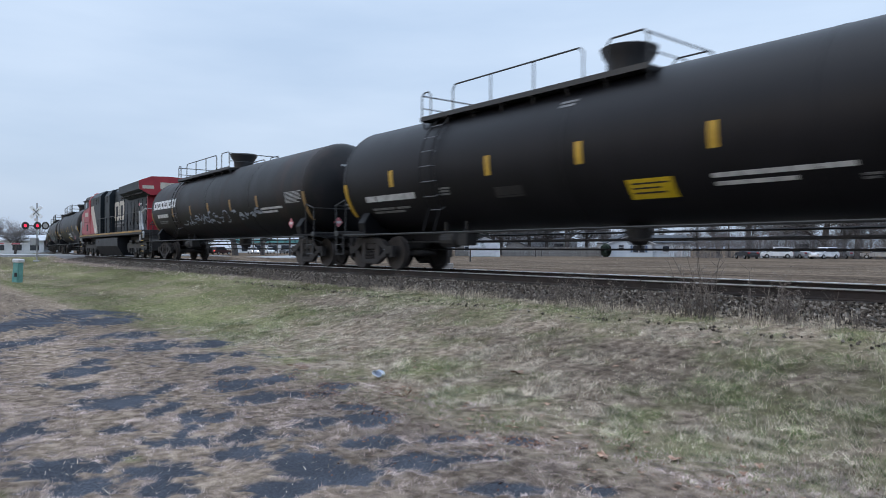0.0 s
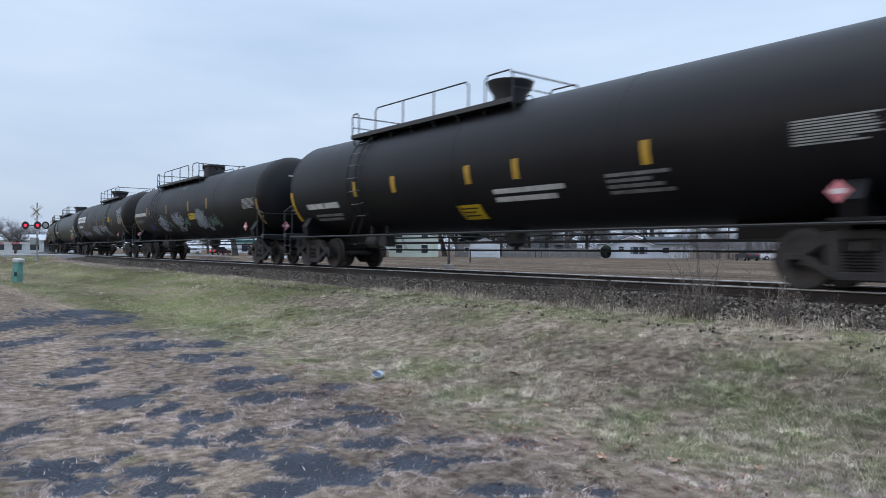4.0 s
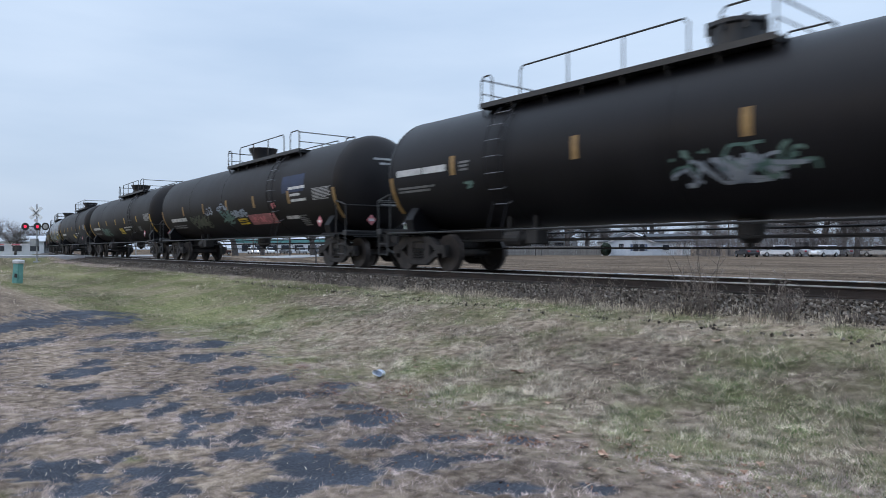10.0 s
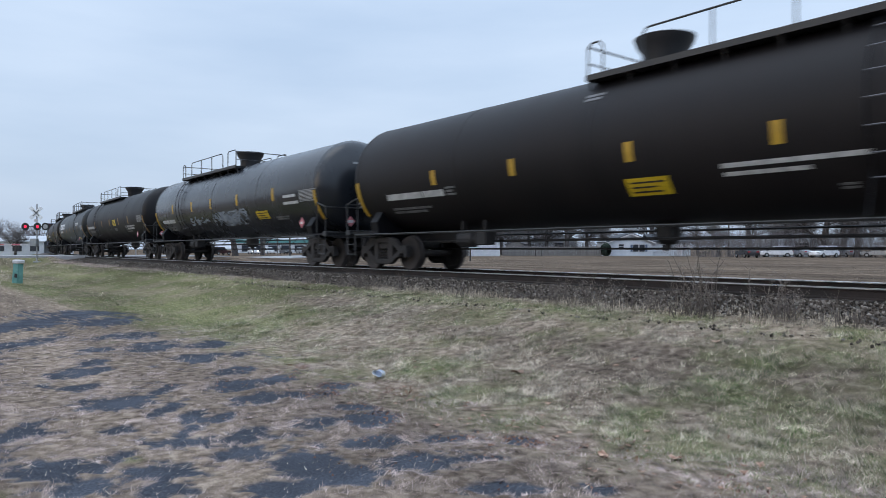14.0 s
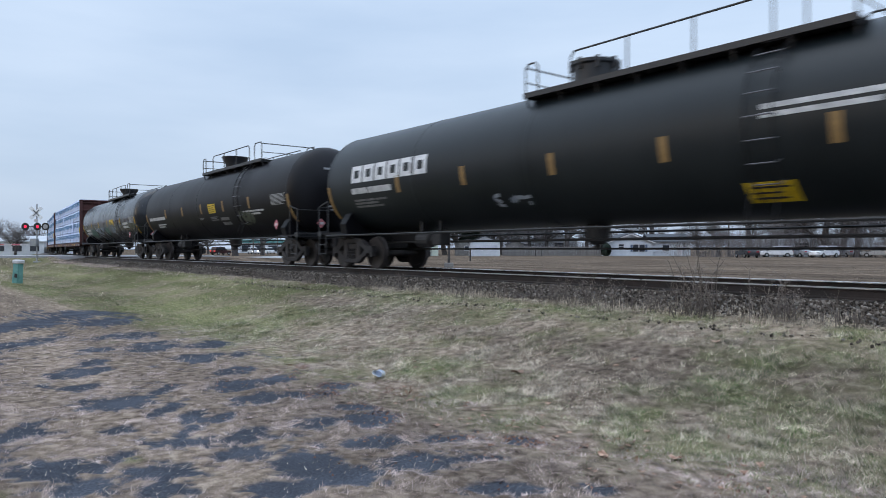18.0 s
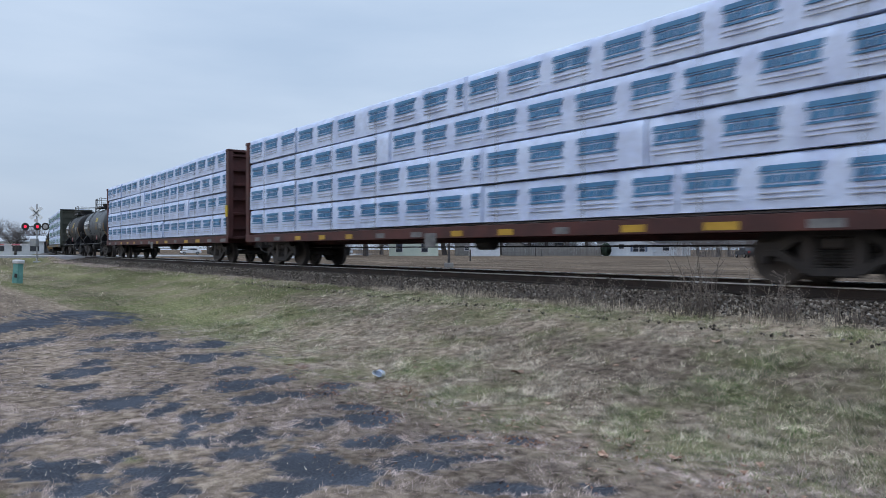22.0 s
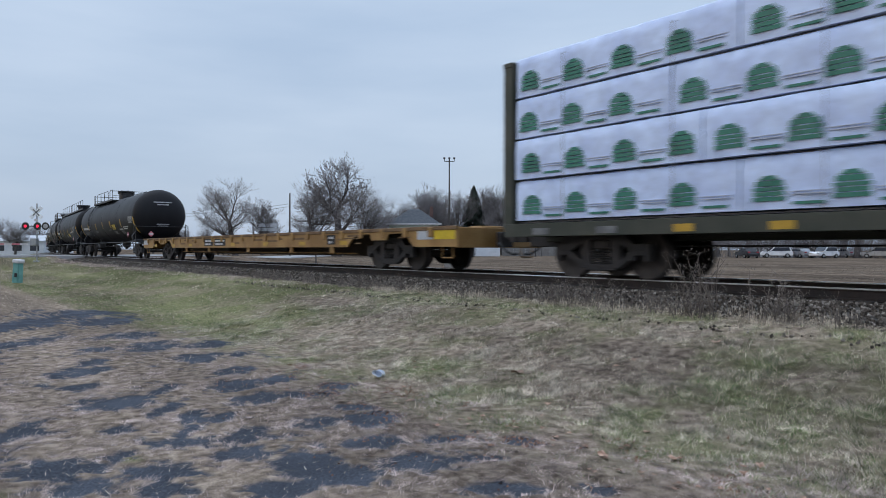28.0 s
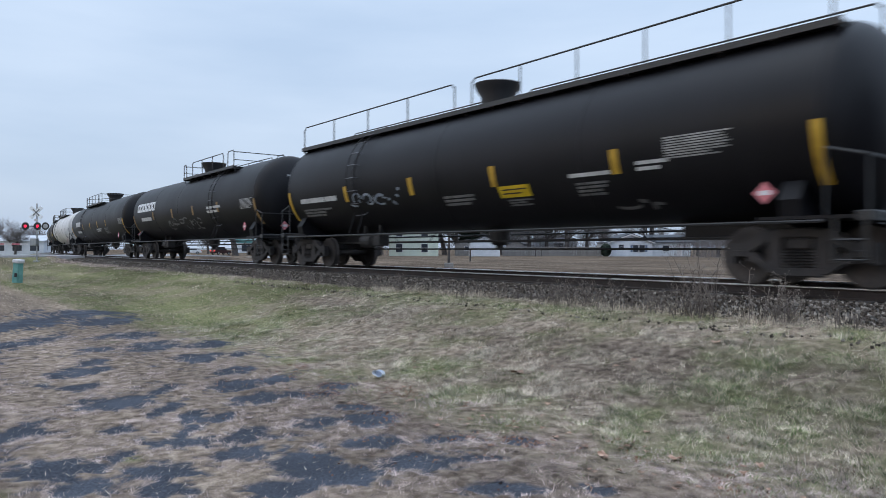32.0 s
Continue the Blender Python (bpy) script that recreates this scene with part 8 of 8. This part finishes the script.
# pale building and roof beyond the crossing
far_b = thing("warehouse", spot(-0.645, 150), "pale grey low warehouse beyond the crossing", "building")
bm = bmesh.new()
box(bm, -14, 10, 0, 12, 0, 2.9)
part("wall", bm, M_SIDING, far_b)
bm = bmesh.new()
prism(bm, [(-0.4, 2.85), (-0.4, 3.0), (6, 4.3), (12.4, 3.0), (12.4, 2.85)], -14.4, 10.4, "yz")
part("roof", bm, mat("pale_metal_roof", (0.45, 0.47, 0.5), (0.55, 0.57, 0.6), 0.5, 0.5), far_b)
for i in range(6):
    bm = bmesh.new()
    box(bm, -12 + i * 3.8, -10 + i * 3.8, -0.05, 0.02, 0.8, 2.0)
    part("window", bm, M_PANE, far_b)

# ---------- poles, sign frame, posts ----------


def pole(u, far, high, arms, label):
    p = thing("utility_pole", spot(u, far), label, "utility pole")
    bm = bmesh.new()
    tube(bm, (0, 0, 0), (0, 0, high), 0.16, 10, 0.11)
    part("shaft", bm, M_POLE, p)
    for z, w in arms:
        bm = bmesh.new()
        box(bm, -w, w, -0.06, 0.06, z - 0.06, z + 0.06, 0.01)
        for sg in (-1, 1):
            tube(bm, (sg * (w - 0.15), 0, z), (sg * (w - 0.15), 0, z + 0.25), 0.05, 6)
        part("crossarm", bm, M_POLE, p)
    return p


mast = thing("light_mast", spot(0.009, 112), "tall dark pole with a ring of small floodlights", "street light")
bm = bmesh.new()
tube(bm, (0, 0, 0), (0, 0, 16.0), 0.17, 10, 0.10)
part("shaft", bm, M_POLE, mast)
for x in (-0.8, 0.0, 0.8):
    bm = bmesh.new()
    pipe(bm, [(0, 0, 15.5), (x, 0, 15.5), (x, 0, 15.9)], 0.05, 6)
    box(bm, x - 0.17, x + 0.17, -0.2, 0.1, 15.9, 16.15, 0.03)
    part("floodlight", bm, M_UNDER, mast)
pole(-0.222, 120, 11.0, (), "slim dark utility pole")
pole(0.414, 130, 9.2, (), "slim utility pole behind the field")
sl = thing("street_lamp", spot(-0.445, 118), "street lamp with a long curved arm", "street lamp")
bm = bmesh.new()
tube(bm, (0, 0, 0), (0, 0, 10.0), 0.1, 8, 0.06)
pipe(bm, [(0, 0, 9.4), (1.5, 0, 9.9), (3.4, 0, 10.0)], 0.04, 6)
part("pole", bm, M_GALV, sl)
bm = bmesh.new()
box(bm, 3.3, 4.0, -0.12, 0.12, 9.92, 10.05, 0.04)
part("lamp_head", bm, M_GALV, sl)
# overhead wires between poles
bm = bmesh.new()
for dz in (0.0, 0.5):
    a, b = sight(-0.222, 120, 9.0 + dz), sight(-0.45, 150, 9.5 + dz)
    last = a
    for i in range(1, 13):
        f = i / 12
        p = a.lerp(b, f) - Vector((0, 0, 1.2 * math.sin(math.pi * f)))
        tube(bm, last, p, 0.03, 4)
        last = p
tagged(new("overhead_wire", finish(bm, "overhead_wire", M_SIGBLK)), "sagging dark overhead wires", "wire")
# billboard frame
bb = thing("sign_frame", spot(-0.257, 140), "weathered white sign board on posts", "sign")
bm = bmesh.new()
for x in (-2.5, -0.3, 2.4):
    box(bm, x - 0.12, x + 0.12, -0.1, 0.1, 0, 6.6)
part("posts", bm, M_FENCE, bb)
for k in range(2):
    bm = bmesh.new()
    box(bm, -2.7, 2.6, -0.15, -0.1, 4.9 + k * 0.85, 5.6 + k * 0.85, 0.01)
    part("board", bm, M_FLATW, bb)
# short posts in the field beyond the track
for u, far, high, w in ((0.0085, 46, 1.55, 0.09), (-0.184, 42, 0.95, 0.035), (0.0395, 70, 1.2, 0.08), (0.134, 118, 1.5, 0.08), (0.143, 118, 1.2, 0.05)):
    p = thing("marker_post", spot(u, far), "slim dark post standing in the field", "post")
    bm = bmesh.new()
    box(bm, -w, w, -w, w, -0.1, high, 0.01)
    part("stake", bm, M_POLE, p)
    if far == 46:
        bm = bmesh.new()
        box(bm, -0.3, 0.3, -0.25, 0.25, -0.05, 0.32, 0.05)
        part("foot", bm, M_FENCE, p)

# ---------- vehicles ----------


def vehicle(m, paint, label, suv=True, lit=None):
    """Car with lofted body, windows, wheels and lamps; nose to +x."""
    v = thing("car", m, label, "car", "parked cars")
    top = 1.72 if suv else 1.42
    bm = bmesh.new()
    prism(bm, [(-2.25, 0.35), (-2.3, 0.75), (-2.2, 1.0), (2.0, 0.92), (2.3, 0.72), (2.3, 0.35)], -0.9, 0.9)
    bmesh.ops.bevel(bm, geom=bm.edges[:], offset=0.09, segments=2, affect="EDGES")
    body = part("body", bm, paint, v)
    bm = bmesh.new()
    rear = -2.1 if suv else -1.6
    prism(bm, [(rear, 0.95), (rear + 0.3, top), (0.35, top), (1.15, 0.93)], -0.78, 0.78)
    bmesh.ops.bevel(bm, geom=bm.edges[:], offset=0.07, segments=2, affect="EDGES")
    part("cabin", bm, paint, v)
    for y0, y1 in ((-0.80, -0.775), (0.775, 0.80)):
        bm = bmesh.new()
        prism(bm, [(rear + 0.25, 1.05), (rear + 0.42, top - 0.12), (0.25, top - 0.12), (0.85, 1.05)], y0, y1)
        part("side_window", bm, M_PANE, v)
    bm = bmesh.new()
    prism(bm, [(0.42, top - 0.1), (1.10, 1.02), (1.13, 1.02), (0.46, top - 0.08)], -0.68, 0.68)
    part("windshield", bm, M_PANE, v)
    for x in (-1.4, 1.45):
        for y in (-0.84, 0.84):
            bm = bmesh.new()
            turned(bm, [(-0.11, 0.2), (-0.11, 0.31), (-0.08, 0.34), (0.08, 0.34), (0.11, 0.31), (0.11, 0.2)], 20, "y")
            w = part("wheel", bm, M_SIGBLK, v, "", pose(x, y, 0.34))
            bm = bmesh.new()
            turned(bm, [(-0.115, 0.19), (0.115, 0.19)], 14, "y")
            part("rim", bm, M_GALV, w)
    for y in (-0.62, 0.62):
        bm = bmesh.new()
        box(bm, 2.22, 2.32, y - 0.2, y + 0.2, 0.66, 0.82, 0.02)
        part("headlight", bm, lit if lit and lit.name.startswith("head") else M_MARK, v)
        bm = bmesh.new()
        box(bm, -2.33, -2.22, y - 0.18, y + 0.18, 0.75, 0.95, 0.02)
        part("tail_light", bm, lit if lit and lit.name.startswith("tail") else M_LRED, v)
    return v


M_CARW = mat("car_white", (0.6, 0.6, 0.62), None, 1, 0.3, bump=0)
M_CARD = mat("car_dark", (0.03, 0.032, 0.037), None, 1, 0.3, bump=0)
M_CARS = mat("car_silver", (0.3, 0.31, 0.33), None, 1, 0.3, 0.5, bump=0)
M_CARR = mat("car_red", (0.035, 0.010, 0.011), None, 1, 0.3, bump=0)
M_HEADL = mat("headlight_lit", (0.9, 0.9, 0.9), None, 1, 0.3, bump=0, emit=(1.0, 0.97, 0.9, 6.0))
M_TAILL = mat("tail_light_lit", (0.5, 0.02, 0.02), None, 1, 0.3, bump=0, emit=(1.0, 0.05, 0.04, 1.2))
rng = random.Random(12)
for i, (u, pm, nm) in enumerate(((-0.275, M_CARW, "white"), (-0.252, M_CARW, "white"), (-0.228, M_CARD, "black"), (-0.205, M_CARS, "silver"), (-0.186, M_CARD, "black"), (-0.166, M_CARW, "white"), (-0.148, M_CARD, "dark"))):
    vehicle(spot(u, 172 + (i % 2) * 2, 0.37, -60 + rng.uniform(-6, 6)), pm, nm + " parked car in front of the low store", i % 3 != 2, M_HEADL if i == 0 else None)
vehicle(spot(-0.322, 150, 0.37, 60), M_CARR, "dark red car with glowing tail lights on the road", True, M_TAILL)
vehicle(spot(-0.365, 160, 0.37, 200), M_CARW, "white car waiting beyond the track", False, M_HEADL)
for i, (u, pm, nm) in enumerate(((0.479, M_CARW, "white"), (0.515, M_CARS, "silver"), (0.553, M_CARW, "white"), (0.59, M_CARS, "silver"), (0.63, M_CARS, "silver"), (0.436, M_CARD, "dark"))):
    vehicle(spot(u + rng.uniform(-0.006, 0.006), 104 + rng.uniform(-5, 4), 0.37, 150 + rng.uniform(-70, 70)), pm, nm + " parked car in front of the brush", i % 2 == 0)

# ---------- weeds, leaves, litter ----------


def weed(x, y, high, seed, count=9, label="tall dead grey-brown weed stalks beside the ballast"):
    z = float(ground_z(np.array([x]), np.array([y]))[0])
    w = thing("weed", Matrix.Translation((x, y, z - 0.02)), label, "weed", "dead weeds along the ballast")
    rng = random.Random(seed)
    stems, heads = bmesh.new(), bmesh.new()
    for i in range(count):
        p = Vector((rng.gauss(0, 0.12), rng.gauss(0, 0.08), 0))
        d = Vector((rng.gauss(0, 0.22), rng.gauss(0, 0.22), 1)).normalized()
        h = high * rng.uniform(0.5, 1.0)
        r = 0.0075 if high > 0.4 else 0.006
        for k in range(4):
            q = p + d * h / 4
            tube(stems, p, q, r, 4, r * 0.8)
            r *= 0.8
            p = q
            d = (d + Vector((rng.gauss(0, 0.12), rng.gauss(0, 0.12), 0.05))).normalized()
            for _ in range(3):
                e = p + Vector((rng.gauss(0, 0.07), rng.gauss(0, 0.07), rng.uniform(0.02, 0.11)))
                tube(stems, p, e, r * 0.7, 3, 0.0015)
                if k > 0:
                    for _ in range(3):
                        c = e + Vector((rng.gauss(0, 0.012), rng.gauss(0, 0.012), rng.gauss(0, 0.015)))
                        s = rng.uniform(0.004, 0.009) if high > 0.4 else rng.uniform(0.002, 0.005)
                        vs = [heads.verts.new(c + Vector(v) * s) for v in ((1, 0, 0), (0, 1, 0), (-0.7, -0.7, 0), (0, 0, 1.4))]
                        for f in ((0, 1, 3), (1, 2, 3), (2, 0, 3), (0, 2, 1)):
                            heads.faces.new([vs[i2] for i2 in f])
    part("stem", stems, mat("dead_stem", (0.10, 0.08, 0.07), (0.19, 0.155, 0.13), 8, 0.9), w)["kind"] = "stuff"
    part("seed_head", heads, mat("seed_head", (0.20, 0.17, 0.15), (0.32, 0.28, 0.25), 8, 0.9), w)["kind"] = "stuff"
    return w


rng = random.Random(31)
for x, y, h, n in ((-5.15, 8.75, 1.0, 11), (-4.95, 8.6, 0.85, 8), (-5.3, 8.65, 0.6, 7), (-4.2, 8.75, 0.72, 8), (-3.95, 8.8, 0.5, 8), (-7.7, 8.85, 0.55, 8), (-7.1, 8.85, 0.55, 8), (-6.5, 8.8, 0.42, 6), (-10.8, 8.9, 0.38, 6), (-12.6, 8.95, 0.36, 6), (-14.4, 9.0, 0.4, 6),
                   (-17.0, 9.0, 0.4, 5), (-20.0, 9.1, 0.4, 5), (-3.3, 8.7, 0.4, 6), (-5.7, 8.6, 0.4, 6), (-9.2, 8.85, 0.3, 5)):
    weed(x, y, h, int(-x * 100), n)
for i in range(46):
    s = rng.uniform(-30, 1)
    p = beside(s, rng.uniform(2.6, 3.2), 0)
    weed(p.x, p.y, rng.uniform(0.14, 0.34), 500 + i, 5, "short dead weeds in the ballast edge")

M_LEAF = mat("dead_leaf", (0.20, 0.10, 0.065), (0.42, 0.28, 0.20), 20, 0.8, rand=0.35)


def leaf(x, y, size, seed):
    rng = random.Random(seed)
    z = float(ground_z(np.array([x]), np.array([y]))[0])
    bm = bmesh.new()
    rim = []
    n = 14
    for i in range(n):
        w = 2 * math.pi * i / n
        r = size * (0.55 + 0.45 * abs(math.cos(w * 2.5))) * rng.uniform(0.85, 1.1)
        rim.append(bm.verts.new((r * math.cos(w), r * 0.75 * math.sin(w), 0.16 * size * math.sin(w * 2 + seed) + 0.1 * size)))
    c = bm.verts.new((0, 0, 0.05 * size))
    for i in range(n):
        bm.faces.new((rim[i], rim[(i + 1) % n], c))
    ret = bmesh.ops.extrude_face_region(bm, geom=bm.faces[:])
    for v in ret["geom"]:
        if isinstance(v, bmesh.types.BMVert):
            v.co.z += 0.002
    bmesh.ops.recalc_face_normals(bm, faces=bm.faces[:])
    ob = new("dead_leaf", finish(bm, "dead_leaf", M_LEAF))
    ob.matrix_basis = pose(x, y, z + 0.03, rng.uniform(-10, 10), rng.uniform(-10, 10), rng.uniform(0, 360))
    return tagged(ob, "curled brown dead leaf lying on the grass", "leaf", "dead leaves")


for i, (x, y, s) in enumerate(((-4.20, 7.51, 0.085), (-5.68, 5.76, 0.100), (-3.21, 4.15, 0.055), (-2.83, 4.50, 0.060), (-2.37, 4.83, 0.050), (-6.95, 6.32, 0.030), (-3.24, 4.48, 0.035), (-3.45, 4.23, 0.040))):
    leaf(x, y, s, i)
rng = random.Random(8)
for i in range(34):
    leaf(rng.uniform(-9, -0.5), rng.uniform(3.4, 8.0), rng.uniform(0.02, 0.045), 20 + i)
for i in range(70):
    lx = rng.gauss(-3.6, 1.3)
    leaf(lx, float(lot_edge(lx)) - 0.3 + rng.gauss(0, 0.3), rng.uniform(0.015, 0.035), 200 + i)

cz = float(ground_z(np.array([-6.93]), np.array([4.67]))[0])
cup = thing("crushed_cup", pose(-6.9, 4.65, cz + 0.07, 80, 10, 30), "crushed white plastic cup lying in the grass", "litter")
bm = bmesh.new()
n = 18
rings = []
for a, r in ((-0.075, 0.036), (-0.074, 0.040), (0.075, 0.052), (0.080, 0.055), (0.078, 0.050), (-0.066, 0.036)):
    rings.append([bm.verts.new((r * math.cos(6.283 * i / n) * (1.25 if a > 0 else 1.0), r * math.sin(6.283 * i / n) * (0.62 if a > 0 else 0.9), a)) for i in range(n)])
for ra, rb in zip(rings, rings[1:]):
    for i in range(n):
        bm.faces.new((ra[i], ra[(i + 1) % n], rb[(i + 1) % n], rb[i]))
bm.faces.new(rings[0][::-1])
bm.faces.new(rings[-1])
bmesh.ops.recalc_face_normals(bm, faces=bm.faces[:])
part("cup_wall", bm, mat("cup_plastic", (0.65, 0.68, 0.72), (0.75, 0.77, 0.80), 10, 0.4), cup)
bm = bmesh.new()
turned(bm, [(-0.03, 0.0405), (-0.029, 0.0435), (0.02, 0.047), (0.021, 0.044)], 18, "z")
part("print_band", bm, mat("cup_blue", (0.38, 0.45, 0.58), None, 10, 0.4), cup)


# ---------- what moves ----------


def motions():
    for car, place in TRAIN:
        walk(car, [(t, track_pose(place + SPEED * (t - 20.0))) for t in range(0, 33)])
    middle = {car.name: place for car, place in TRAIN}
    for w, car, a in SPINNING:
        place = middle[car.name] + w.parent.matrix_basis.translation.x + a
        t_in = max(0.0, 20.0 + (-95.0 - place) / SPEED)
        t_out = min(32.0, 20.0 + (8.0 - place) / SPEED)
        times = [0.0]
        k = math.ceil(t_in * FPS)
        while k <= t_out * FPS:
            if k / FPS > times[-1] + 0.01:
                times.append(k / FPS)
            k += 1
        first = times[1] if len(times) > 1 else 0.0
        last = times[-1]
        if last < 31.95:
            times.append(32.0)
        rows = []
        for t in times:
            roll = math.degrees(SPEED * (min(max(t, first), last) - 20.0) / WHEEL_R)
            rows.append((t, pose(a, 0, WHEEL_R) @ Matrix.Rotation(radians(roll), 4, "Y")))
        walk(w, rows)


motions()
